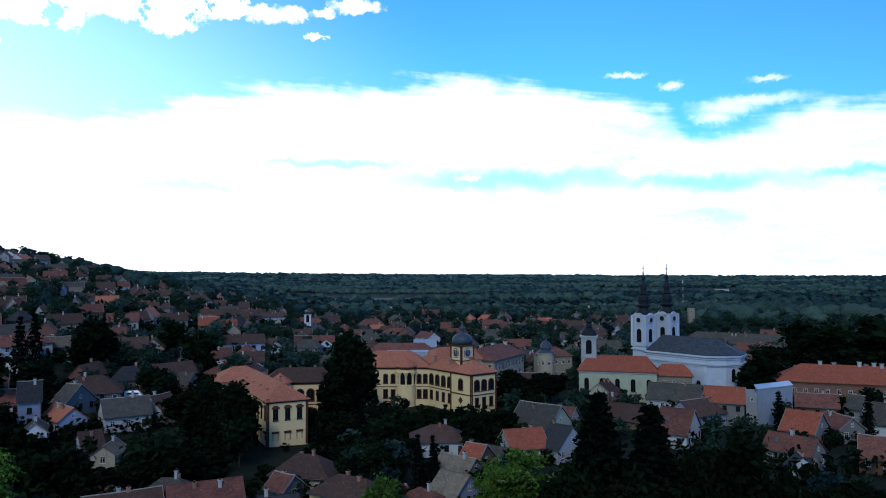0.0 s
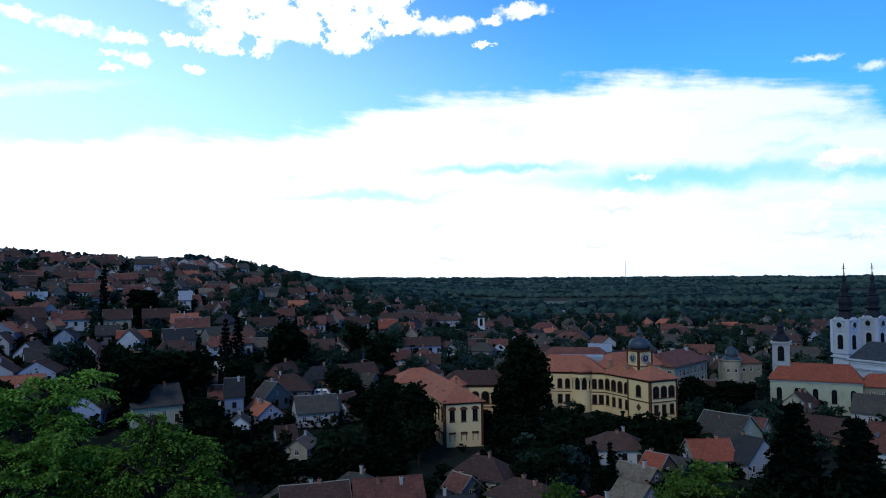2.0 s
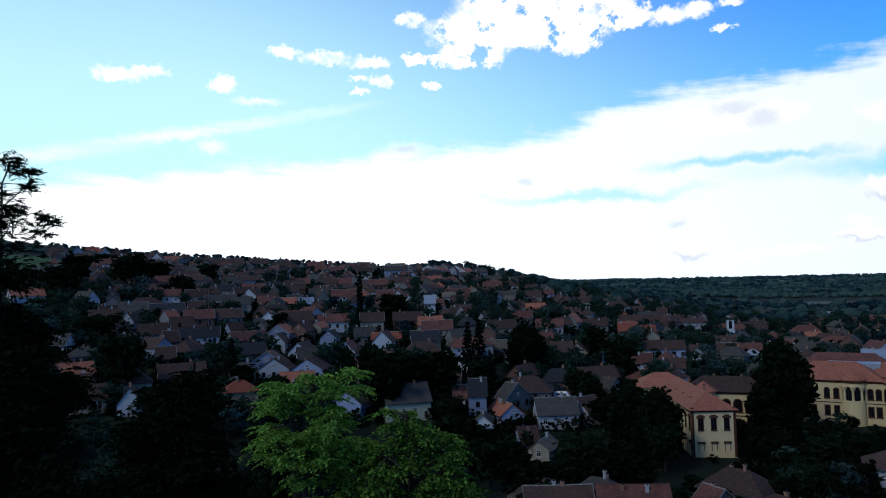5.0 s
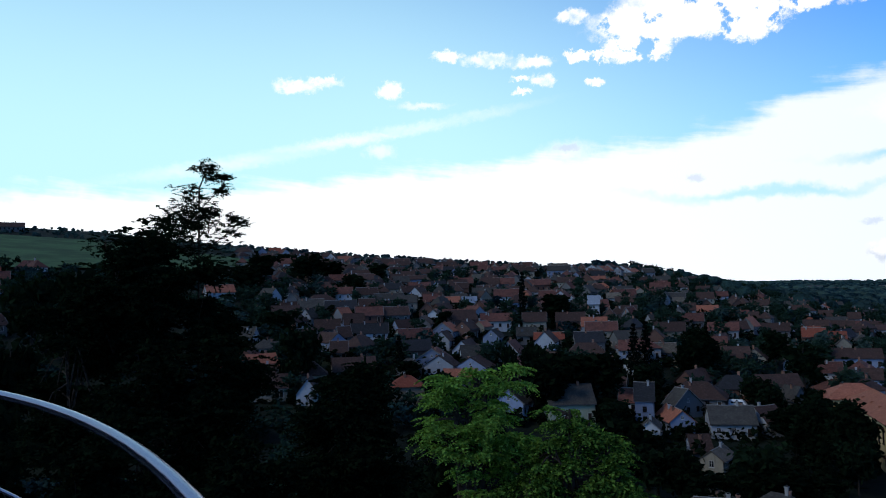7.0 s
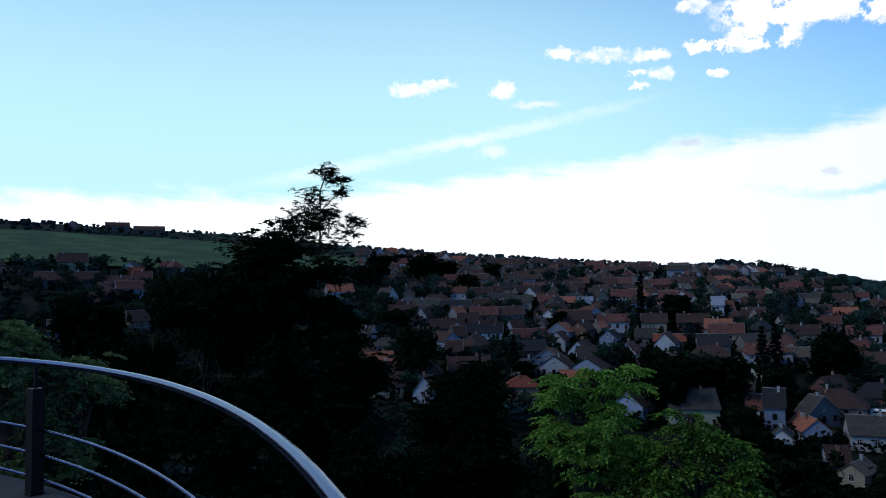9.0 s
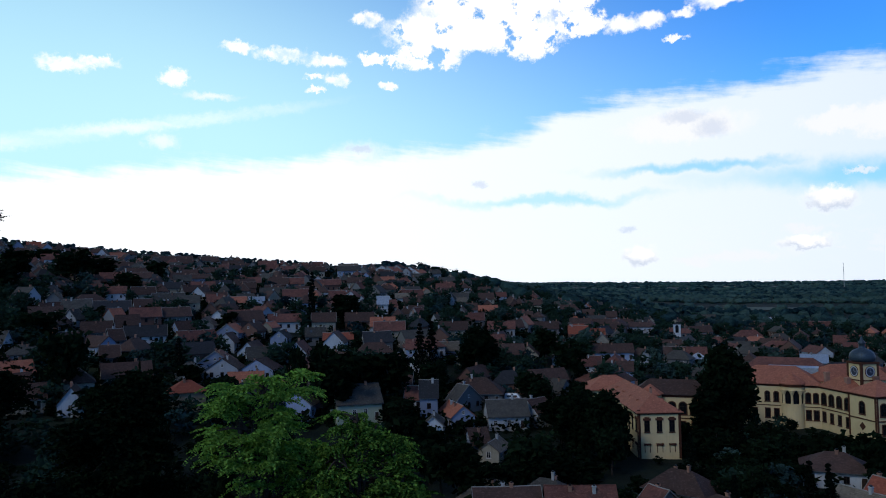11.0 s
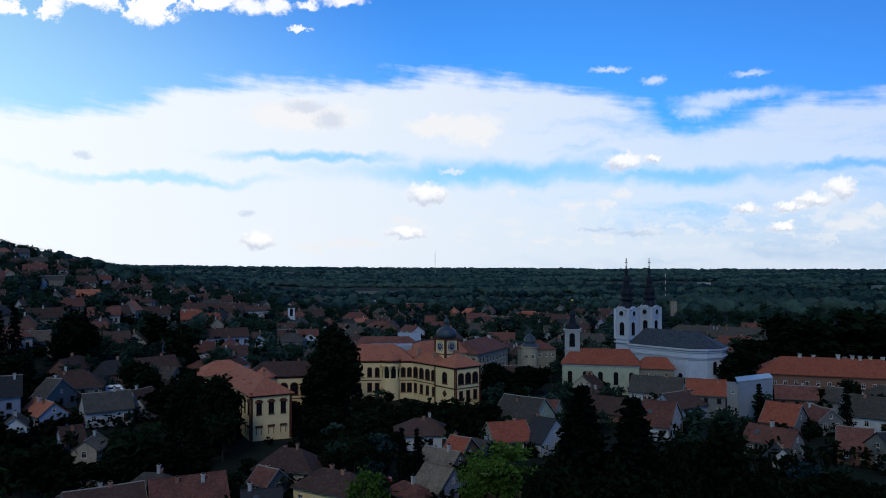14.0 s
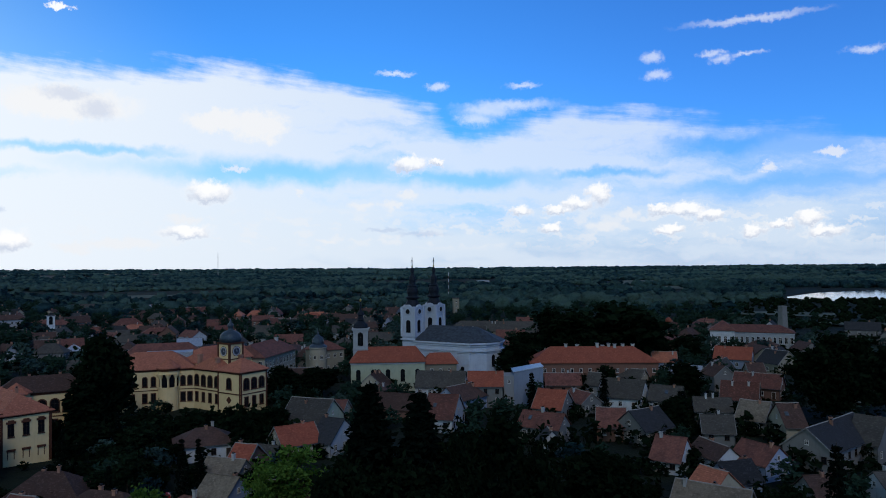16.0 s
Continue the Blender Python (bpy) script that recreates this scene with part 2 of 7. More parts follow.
def plaster(name, color, dirt=0.4, spread=0.12):
    def build(n, co):
        own = any_of(n)
        base = tint(n, color, spread, own)
        patch = n.noise(co, 0.5, 6, 0.65)
        base = n.mix(n.span(patch, 0.45, 0.75, 0, dirt), base, [c * 0.6 for c in color])
        grime = n.noise(n.vec("MULTIPLY", co, (2.2, 2.2, 0.25)), 1.0, 4, 0.6)
        base = n.mix(n.span(grime, 0.5, 0.8, 0, dirt), base, [c * 0.5 for c in color])
        return base, n.noise(co, 9, 3, 0.6)
    return material(name, build, 0.15, 0.02, 0.9)


def plain(name, color, rough=0.6, metal=0.0, vary=0.2, scale=2.0, spec=0.15):
    def build(n, co):
        f = n.noise(co, scale, 4, 0.6)
        return n.mix(n.span(f, 0.3, 0.7), [c * (1 - vary) for c in color], [min(1, c * (1 + vary)) for c in color]), f
    return material(name, build, 0.1, 0.02, rough, metal, spec)


def foliage(name, dark, light, gloss=0.5, through_leaf=0.22):
    m = bpy.data.materials.new(name)
    m.use_nodes = True
    n = Nodes(m.node_tree)
    isl = n.add("ShaderNodeNewGeometry").outputs["Random Per Island"]
    own = any_of(n)
    f = n.math("ADD", n.math("MULTIPLY", isl, 0.65), n.math("MULTIPLY", own, 0.35))
    col = n.mix(f, dark, light)
    p = n.add("ShaderNodeBsdfPrincipled")
    n.put(p.inputs["Base Color"], col)
    p.inputs["Roughness"].default_value = gloss
    p.inputs["Specular IOR Level"].default_value = 0.0
    tr = n.add("ShaderNodeBsdfTranslucent")
    n.put(tr.inputs[0], n.vec("MULTIPLY", col, (1.6, 1.9, 0.8)))
    mix = n.add("ShaderNodeMixShader")
    mix.inputs[0].default_value = through_leaf
    n.t.links.new(p.outputs[0], mix.inputs[1])
    n.t.links.new(tr.outputs[0], mix.inputs[2])
    o = n.add("ShaderNodeOutputMaterial")
    n.t.links.new(mix.outputs[0], o.inputs[0])
    return m


ROOF = {
    "red": tiles("terracotta_roof", (0.112, 0.044, 0.033)),
    "orange": tiles("new_clay_roof", (0.20, 0.054, 0.031), 0.2, 0.15),
    "pink": tiles("pale_clay_roof", (0.29, 0.100, 0.059), 0.25, 0.1),
    "brown": tiles("weathered_brown_roof", (0.058, 0.032, 0.025), 0.5),
    "grey": tiles("grey_slate_roof", (0.052, 0.046, 0.039), 0.5),
    "beige": tiles("lichened_beige_roof", (0.115, 0.092, 0.068), 0.5),
    "dark": tiles("dark_roof", (0.022, 0.022, 0.024), 0.3),
    "metal": plain("sheet_metal_roof", (0.32, 0.34, 0.37), 0.35, 0.5),
}
WALL = {
    "white": plaster("white_plaster", (0.33, 0.335, 0.345), 0.55, 0.45),
    # Pale blue paint, used as well for blue shade on white gables.
    "blue": plaster("pale_blue_and_shade_plaster", (0.19, 0.22, 0.29), 0.5, 0.3),
    "cream": plaster("cream_plaster", (0.23, 0.20, 0.15), 0.5, 0.35),
    "yellow": plaster("ochre_plaster", (0.60, 0.44, 0.225), 0.25, 0.05),
    "grey": plaster("grey_plaster", (0.13, 0.125, 0.12)),
    "brick": plaster("raw_brick_plaster", (0.13, 0.068, 0.05)),
    "church": plaster("church_plaster", (0.35, 0.375, 0.43), 0.35),
    "green": plaster("pale_green_plaster", (0.27, 0.28, 0.20)),
}
M_BROWN = plaster("brown_trim_plaster", (0.075, 0.028, 0.016), 0.3)
M_DIAL = plain("dark_blue_dial", (0.03, 0.036, 0.055), 0.5)
# Near-black for window panes and for shade inside arches, loggia and belfries.
M_GLASS_SHADE = plain("dark_glass_and_opening_shade", (0.006, 0.007, 0.009), 0.2, spec=0.2)
M_FRAME = plain("painted_window_frame", (0.45, 0.42, 0.38), 0.6)
M_DARKFRAME = plain("brown_window_frame", (0.03, 0.018, 0.012), 0.6)
M_CHIMNEY = plaster("chimney_brick", (0.25, 0.13, 0.09), 0.5, 0.3)
M_CHIMNEY_W = plaster("chimney_whitewash", (0.31, 0.30, 0.29), 0.5)
M_COPPER = plain("dark_copper", (0.007, 0.010, 0.016), 0.65, 0.0)
M_CHURCH_ROOF = plain("slate_and_sheet_roof", (0.034, 0.040, 0.047), 0.6, vary=0.4, scale=0.8)
M_DOME = plain("dome_sheet", (0.035, 0.05, 0.065), 0.45, 0.2)
M_GOLD = plain("gilt", (0.7, 0.5, 0.15), 0.3, 0.9)


def sky_steel_look(n, co):
    # The blue of the reflected sky is put into the steel's base colour.
    return n.mix(n.span(n.noise(co, 1.5, 3, 0.6), 0.35, 0.65), (0.012, 0.026, 0.15), (0.018, 0.035, 0.18))


M_STEEL = material("sky_tinted_steel", sky_steel_look, 0.0, 1.0, 0.2, 1.0, 0.5)
M_IRON = plain("dark_iron", (0.008, 0.008, 0.009), 0.5, 0.4)
M_CONCRETE = plaster("concrete", (0.26, 0.25, 0.235), 0.5)
# Terrace floor in a plain dark grey.
M_PAVING = plaster("dark_paving", (0.045, 0.045, 0.047), 0.5)
M_MORTAR = plain("pale_ridge_mortar", (0.22, 0.20, 0.18), 0.9)
M_VERGE = plain("painted_verge_board", (0.17, 0.16, 0.15), 0.7)
M_GUTTER = plain("dull_zinc_gutter", (0.06, 0.06, 0.065), 0.5, 0.4)
M_SKYLIGHT = plain("skylight_glass", (0.05, 0.06, 0.07), 0.06, 0.0, spec=0.8)
M_BARK = plain("bark", (0.035, 0.026, 0.02), 0.9, vary=0.5, scale=6)
# Crown shade is put into the colour: far darker than real leaves.
M_LEAF = foliage("shade_dark_green_leaves", (0.0025, 0.006, 0.004), (0.011, 0.021, 0.010), 0.6, 0.12)
M_LEAF_DARK = foliage("shade_dark_leaves", (0.002, 0.0045, 0.0028), (0.007, 0.013, 0.006), 0.6, 0.08)
# Leaves range from painted crown shade to sunlit tips, picked at random.
M_LEAF_FRESH = foliage("fresh_leaves_sun_and_shade", (0.004, 0.014, 0.004), (0.19, 0.34, 0.06), 0.5, 0.16)
M_LEAF_GARDEN = foliage("garden_leaves", (0.014, 0.034, 0.008), (0.085, 0.15, 0.03))
# Hill haze is in the colour: a paler, bluer copy of the dark leaves.
M_LEAF_HAZE = foliage("hazy_grove_leaves", (0.006, 0.014, 0.011), (0.022, 0.042, 0.029), 0.6, 0.12)
M_LEAF_OLIVE = foliage("olive_leaves", (0.025, 0.045, 0.022), (0.14, 0.19, 0.09))
# Needles near-black as well, with the shade of the crown in their colour.
M_NEEDLE = foliage("shade_dark_needles", (0.0015, 0.003, 0.0025), (0.005, 0.009, 0.006), 0.6, 0.05)


def wood_look(n, co):
    # Blue-green tint stands for distance haze, the paler bands for sunlit woods.
    stand = n.noise(co, 0.005, 4, 0.6)
    wide = n.noise(n.vec("MULTIPLY", co, (0.16, 1.0, 1.0)), 0.0045, 4, 0.6)
    clump = n.noise(co, 0.11, 4, 0.7)
    leaf = n.noise(co, 0.55, 4, 0.75)
    c = n.mix(n.span(clump, 0.35, 0.68), (0.003, 0.011, 0.016), (0.024, 0.058, 0.062))
    c = n.mix(n.span(stand, 0.5, 0.6, 0, 0.5), c, (0.048, 0.095, 0.078))
    c = n.mix(n.span(wide, 0.48, 0.56, 0, 0.6), c, (0.078, 0.125, 0.098))
    return n.mix(n.span(leaf, 0.50, 0.70, 0, 0.4), c, (0.003, 0.009, 0.011)), n.math("ADD", leaf, n.math("MULTIPLY", clump, 0.6))


M_WOOD = material("hazy_woodland_leaves", wood_look, 1.0, 2.5, 0.95, spec=0.02)


def ground_look(n, co):
    far = n.noise(co, 0.012, 5, 0.6)
    mid = n.noise(co, 0.09, 5, 0.65)
    g = n.mix(n.span(mid, 0.35, 0.65), (0.004, 0.007, 0.005), (0.010, 0.015, 0.008))
    g = n.mix(n.span(far, 0.55, 0.7, 0, 0.6), g, (0.022, 0.030, 0.013))
    return g, n.noise(co, 0.8, 5, 0.7)


M_GROUND = material("grass_and_earth", ground_look, 0.5, 0.4, 0.95)
M_FIELD = plain("meadow_grass", (0.038, 0.076, 0.027), 0.95, vary=0.35, scale=0.05)
M_STUBBLE = plain("pale_field", (0.070, 0.082, 0.060), 0.95, vary=0.25, scale=0.03)


def water_look(n, co):
    return (0.02, 0.03, 0.035), n.noise(n.vec("MULTIPLY", co, (0.05, 0.2, 1)), 1.0, 3, 0.6)


M_WATER = material("river_water", water_look, 0.05, 0.5, 0.08, spec=0.6)

# ---- building helpers ----


class Shape:
    """Gathers faces with materials; makes one mesh."""

    def __init__(self):
        self.v, self.f, self.m, self.mats = [], [], [], []

    def face(self, pts, mat):
        if mat not in self.mats:
            self.mats.append(mat)
        k = len(self.v)
        self.v += [tuple(p) for p in pts]
        self.f.append(tuple(range(k, k + len(pts))))
        self.m.append(self.mats.index(mat))

    def box(self, x0, x1, y0, y1, z0, z1, mat, taper=0.0):
        b = [(x0, y0), (x1, y0), (x1, y1), (x0, y1)]
        cx, cy = (x0 + x1) / 2, (y0 + y1) / 2
        self.loft([[(x, y, z0) for x, y in b], [(cx + (x - cx) * (1 - taper), cy + (y - cy) * (1 - taper), z1) for x, y in b]], mat)

    def loft(self, rings, mat, caps=True, smooth=False):
        """Skin between rings of equal length, counted anticlockwise from above."""
        if mat not in self.mats:
            self.mats.append(mat)
        mi, k, n = self.mats.index(mat), len(self.v), len(rings[0])
        for r in rings:
            self.v += [tuple(p) for p in r]
        for i in range(len(rings) - 1):
            for j in range(n):
                a, b = k + i * n + j, k + i * n + (j + 1) % n
                self.f.append((a, b, b + n, a + n))
                self.m.append(mi)
        if caps:
            self.f.append(tuple(range(k + n - 1, k - 1, -1)))
            self.f.append(tuple(range(k + (len(rings) - 1) * n, k + len(rings) * n)))
            self.m += [mi, mi]

    def lathe(self, x, y, profile, mat, n=16, square=False):
        """A turned form: profile of (radius, z)."""
        off = math.pi / n if square else 0
        self.loft([[(x + r * math.cos(off + 2 * math.pi * j / n), y + r * math.sin(off + 2 * math.pi * j / n), z) for j in range(n)] for r, z in profile], mat)

    def tube(self, pts, radius, mat, n=6, end=None):
        """A round bar along points, tapering to the radius end."""
        rings = []
        for i, p in enumerate(pts):
            p = Vector(p)
            d = (Vector(pts[min(i + 1, len(pts) - 1)]) - Vector(pts[max(i - 1, 0)])).normalized()
            a = d.cross(Vector((0, 0, 1)) if abs(d.z) < 0.9 else Vector((1, 0, 0))).normalized()
            b = d.cross(a)
            r = radius if end is None else radius + (end - radius) * i / max(1, len(pts) - 1)
            rings.append([p + (a * math.cos(2 * math.pi * j / n) - b * math.sin(2 * math.pi * j / n)) * r for j in range(n)])
        self.loft([list(reversed(q)) for q in rings], mat)

    def mesh(self, name):
        me = bpy.data.meshes.new(name)
        me.from_pydata(self.v, [], self.f)
        for m in self.mats:
            me.materials.append(m)
        me.polygons.foreach_set("material_index", self.m)
        me.update()
        return me


def part(name, shape, parent, label="", m=None):
    """One mesh object under a thing or a part."""
    ob = new(name, shape.mesh(name) if isinstance(shape, Shape) else shape)
    ob.parent = parent
    if m is not None:
        ob.matrix_basis = m
    if label:
        ob["label"] = label
    return ob


def thing(name, m, label, category, group="", kind=""):
    ob = new(name)
    ob.matrix_basis = m
    ob.empty_display_size = 0.5
    return tagged(ob, label, category, group, kind)


def polar(az, r):
    return r * math.sin(radians(az)), r * math.cos(radians(az))


HILL_AZ = (-180, -110, -84, -70, -55, -45, -30, -26, -20, -14, -8, 60, 180)
HILL_TOP = (30, 102, 109, 100, 80, 70, 57, 43, 27, 11, 0, 0, 30)
HILL_R = (0, 150, 200, 250, 320, 400, 500, 720, 900, 1500, 2500)
HILL_P = (0, 0, 0.07, 0.2, 0.37, 0.5, 0.66, 1.0, 0.97, 0.5, 0.0)

FAR_AZ, FAR_TOP = (-70, -25, -15, -8, 5, 16, 70), (46, 42, 30, 22, 16, 10, 8)


def land(x, y):
    """The height of the ground: the valley floor, the village hill and the lookout's slope."""
    r, az = math.hypot(x, y), math.degrees(math.atan2(x, y))
    z = float(np.interp(az, HILL_AZ, HILL_TOP) * np.interp(r, HILL_R, HILL_P))
    if r < 115:
        z += 36 * (1 - r / 115) ** 1.5
    if r > 2600:
        z += float(np.interp(az, FAR_AZ, FAR_TOP)) * min(1.0, (r - 2600) / 2200)
    return z

# ---- the ground ----


def ground_sheet():
    radii = [0, 6, 12, 20, 30, 42, 56, 72, 90, 108, 120, 135, 155, 180, 205, 230, 260, 290, 325, 360, 400, 440, 490, 540, 600, 660, 720, 800, 900, 1050, 1250, 1500, 1900, 2500, 3300, 4200, 4950]
    n = 180
    s = Shape()
    s.v.append((0, 0, land(0, 0.01)))
    for r in radii[1:]:
        for j in range(n):
            x, y = polar(j * 2, r)
            bumps = 0.8 * noise.noise(Vector((x * 0.02, y * 0.02, 0))) if r > 40 else 0
            s.v.append((x, y, land(x, y) + bumps - (0.6 if r > 120 else 0)))
    s.f = [(0, 1 + (j + 1) % n, 1 + j) for j in range(n)]
    for i in range(len(radii) - 2):
        for j in range(n):
            a, b = 1 + i * n + j, 1 + i * n + (j + 1) % n
            s.f.append((a, b, b + n, a + n))
    s.mats, s.m = [M_GROUND], [0] * len(s.f)
    me = s.mesh("ground")
    me.polygons.foreach_set("use_smooth", [True] * len(me.polygons))
    return tagged(new("ground", me), "grassy valley floor and village hillside", "ground", kind="structure")


ground_sheet()


def band(name, az0, az1, near, far, mat, lift, label, category, kind="structure", step=1.0):
    """A strip of land or water that follows the ground between two distances, given as (azimuth, metres) lists."""
    s, rows = Shape(), []
    k = max(2, int((az1 - az0) / step))
    for i in range(k + 1):
        az = az0 + (az1 - az0) * i / k
        a, b = np.interp(az, *zip(*near)), np.interp(az, *zip(*far))
        rows.append([(*polar(az, a + (b - a) * q / 6), 0) for q in range(7)])
    rows = [[(x, y, land(x, y) + lift) for x, y, z in r] for r in rows]
    for p, q in zip(rows, rows[1:]):
        for i in range(6):
            s.face([p[i], q[i], q[i + 1], p[i + 1]], mat)
    return tagged(new(name, s.mesh(name)), label, category, kind=kind)


band("river", 43, 75, [(43, 905), (45, 850), (49, 870), (60, 820), (75, 760)], [(43, 930), (45, 1060), (49, 1180), (60, 1250), (75, 1300)], M_WATER, 0.35,
     "wide calm river reflecting the bright sky", "river")
band("river_arm", 33, 44, [(33, 1500), (38, 1480), (44, 1440)], [(33, 1512), (38, 1520), (44, 1500)], M_WATER, 0.35, "narrow river arm behind flat woodland", "river")
band("meadow", -92, -57, [(-92, 430), (-75, 432), (-66, 450), (-57, 500)], [(-92, 625), (-75, 620), (-66, 610), (-57, 560)], M_FIELD, 0.9,
     "bright green meadow on the hilltop slope", "meadow")
for az0, az1, r0, r1 in ((-14, 2, 1080, 1170), (28, 36, 1200, 1330), (19, 22.5, 1550, 1640), (30, 34, 1420, 1750), (38, 46, 620, 660), (44, 52, 540, 560), (47, 60, 2600, 3400)):
    band("pale_field", az0, az1, [(az0, r0), (az1, r0 - 20)], [(az0, r0 + 8), ((az0 + az1) / 2, r1), (az1, r1 - 15)], M_STUBBLE, 0.7,
         "pale mown field between dark woods", "field", step=0.5)

# ---- the lookout terrace ----
TX, TY, TR = -4.49, -8.30, 9.63


def terrace():
    t = thing("lookout_terrace", pose(TX, TY, 0), "round concrete lookout terrace on the hilltop", "terrace", kind="structure")
    s = Shape()
    s.lathe(0, 0, [(TR - 0.3, 24), (TR - 0.3, 40.05), (TR + 0.15, 40.1), (TR + 0.15, 40.35)], M_PAVING, 96)
    part("slab", s, t)


def railing():
    t = thing("railing", pose(TX, TY, 40.35), "curved steel railing, sky reflection in its colour, with a round handrail", "railing")

    def ring(z, radius, r, mat, name, label):
        s = Shape()
        n = 192
        pts = [(r * math.cos(2 * math.pi * i / n), r * math.sin(2 * math.pi * i / n), z) for i in range(n + 1)]
        s.tube(pts, radius, mat, 20)
        me = s.mesh(name)
        me.polygons.foreach_set("use_smooth", [True] * len(me.polygons))
        part(name, me, t, label)
    ring(1.10, 0.027, TR, M_STEEL, "handrail", "polished steel handrail coloured by painted sky reflection")
    for z in (0.54, 0.33, 0.13):
        ring(z, 0.012, TR - 0.02, M_STEEL, "rail", "thin steel rail")
    post = Shape()
    post.box(-0.05, 0.05, -0.06, 0.06, 0, 0.89, M_IRON)
    post.box(-0.06, 0.06, -0.06, 0.06, 0, 0.015, M_IRON)
    post.box(-0.012, 0.012, -0.012, 0.012, 0.89, 1.08, M_IRON)
    me = post.mesh("post")
    for i in range(10):
        a = radians(105.9 + i * 36)
        part("post", me, t, "dark iron post", pose((TR - 0.04) * math.cos(a), (TR - 0.04) * math.sin(a), 0, 0, 0, math.degrees(a)))


terrace()
railing()

# ---- building parts ----


def window_shape(w, h, arched, frame_mat, surround=None, sill=True):
    """A window: facing -y, standing on its sill line at the origin."""
    s = Shape()
    n = 8 if arched else 1
    top = [(w / 2 * math.cos(math.pi * i / n), h - w / 2 + w / 2 * math.sin(math.pi * i / n)) for i in range(n + 1)] if arched else [(w / 2, h), (-w / 2, h)]
    outline = [(-w / 2, 0), (w / 2, 0)] + top

    def scaled(k):
        return [(x * (1 + 2 * k / w), h / 2 + (z - h / 2) * (1 + 2 * k / h)) for x, z in outline]

    def ring(a, b, y0, y1, mat):
        """A raised frame between two outlines."""
        A, B = scaled(a), scaled(b)
        m = len(A)
        for i in range(m):
            j = (i + 1) % m
            s.face([(A[i][0], y1, A[i][1]), (A[j][0], y1, A[j][1]), (B[j][0], y1, B[j][1]), (B[i][0], y1, B[i][1])], mat)
            s.face([(B[i][0], y1, B[i][1]), (B[j][0], y1, B[j][1]), (B[j][0], y0, B[j][1]), (B[i][0], y0, B[i][1])], mat)
            s.face([(A[j][0], y1, A[j][1]), (A[i][0], y1, A[i][1]), (A[i][0], y0, A[i][1]), (A[j][0], y0, A[j][1])], mat)
    s.face([(x, -0.02, z) for x, z in outline], M_GLASS_SHADE)
    ring(-0.09, 0.0, -0.02, -0.06, frame_mat)
    s.box(-0.03, 0.03, -0.055, -0.02, 0.05, h - 0.05, frame_mat)
    s.box(-w / 2 + 0.05, w / 2 - 0.05, -0.05, -0.02, h * 0.62, h * 0.62 + 0.06, frame_mat)
    if surround:
        ring(0.0, 0.22, 0.0, -0.10, surround)
        s.box(-w / 2 - 0.35, w / 2 + 0.35, -0.18, 0, -0.3, -0.15, surround)
    elif sill:
        s.box(-w / 2 - 0.1, w / 2 + 0.1, -0.12, 0, -0.1, -0.02, frame_mat)
    return s


WIN_SHAPE = window_shape(1.1, 1.45, False, M_FRAME)
WIN = WIN_SHAPE.mesh("window")
WIN_DARK = window_shape(1.1, 1.45, False, M_DARKFRAME).mesh("window")
WIN_SMALL = window_shape(0.75, 0.95, False, M_FRAME).mesh("window")
WIN_ARCH = window_shape(1.15, 2.8, True, M_DARKFRAME, M_BROWN).mesh("window")
WIN_TALL = window_shape(1.15, 2.6, False, M_DARKFRAME, M_BROWN).mesh("window")
WIN_LOW = window_shape(1.25, 1.7, False, M_DARKFRAME, M_BROWN).mesh("window")
# This dark pane also stands for shade in the open arcade arches.
WIN_WIDE = window_shape(1.9, 3.2, True, M_DARKFRAME, M_BROWN).mesh("window")
_h = window_shape(1.3, 3.0, False, M_DARKFRAME)
_h.box(-0.95, 0.95, -0.2, 0, 2.7, 3.2, M_BROWN)
_h.box(-0.6, 0.6, -0.2, 0, 3.2, 3.5, M_BROWN)
_h.box(-0.75, 0.75, -0.18, 0, -0.25, -0.1, M_BROWN)
WIN_HALL = _h.mesh("window")
_b = Shape()
_b.box(-0.55, 0.55, -0.04, 0, 0, 1.75, WALL["yellow"])
_b.box(-0.85, 0.85, -0.3, 0, 1.75, 2.2, M_BROWN)
_b.box(-0.7, -0.55, -0.08, 0, 0, 1.75, M_BROWN)
_b.box(0.55, 0.7, -0.08, 0, 0, 1.75, M_BROWN)
WIN_BLIND = _b.mesh("window")
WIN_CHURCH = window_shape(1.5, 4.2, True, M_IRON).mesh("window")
# The dark pane stands for shade inside an open belfry.
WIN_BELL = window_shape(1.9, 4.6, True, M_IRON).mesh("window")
_d = Shape()
_d.box(-0.5, 0.5, -0.07, 0, 0, 2.05, M_DARKFRAME)
_d.box(-0.6, -0.5, -0.1, 0, 0, 2.15, M_FRAME)
_d.box(0.5, 0.6, -0.1, 0, 0, 2.15, M_FRAME)
_d.box(-0.6, 0.6, -0.1, 0, 2.15, 2.25, M_FRAME)
DOOR = _d.mesh("door")


def chimney_mesh(h, mat):
    s = Shape()
    s.box(-0.3, 0.3, -0.25, 0.25, -1.2, h, mat)
    s.box(-0.38, 0.38, -0.33, 0.33, h - 0.18, h, mat)
    s.box(-0.2, 0.2, -0.16, 0.16, h, h + 0.25, M_IRON)
    return s.mesh("chimney")


CHIMNEYS = [chimney_mesh(1.0, M_CHIMNEY), chimney_mesh(1.3, M_CHIMNEY_W), chimney_mesh(0.8, M_CHIMNEY)]


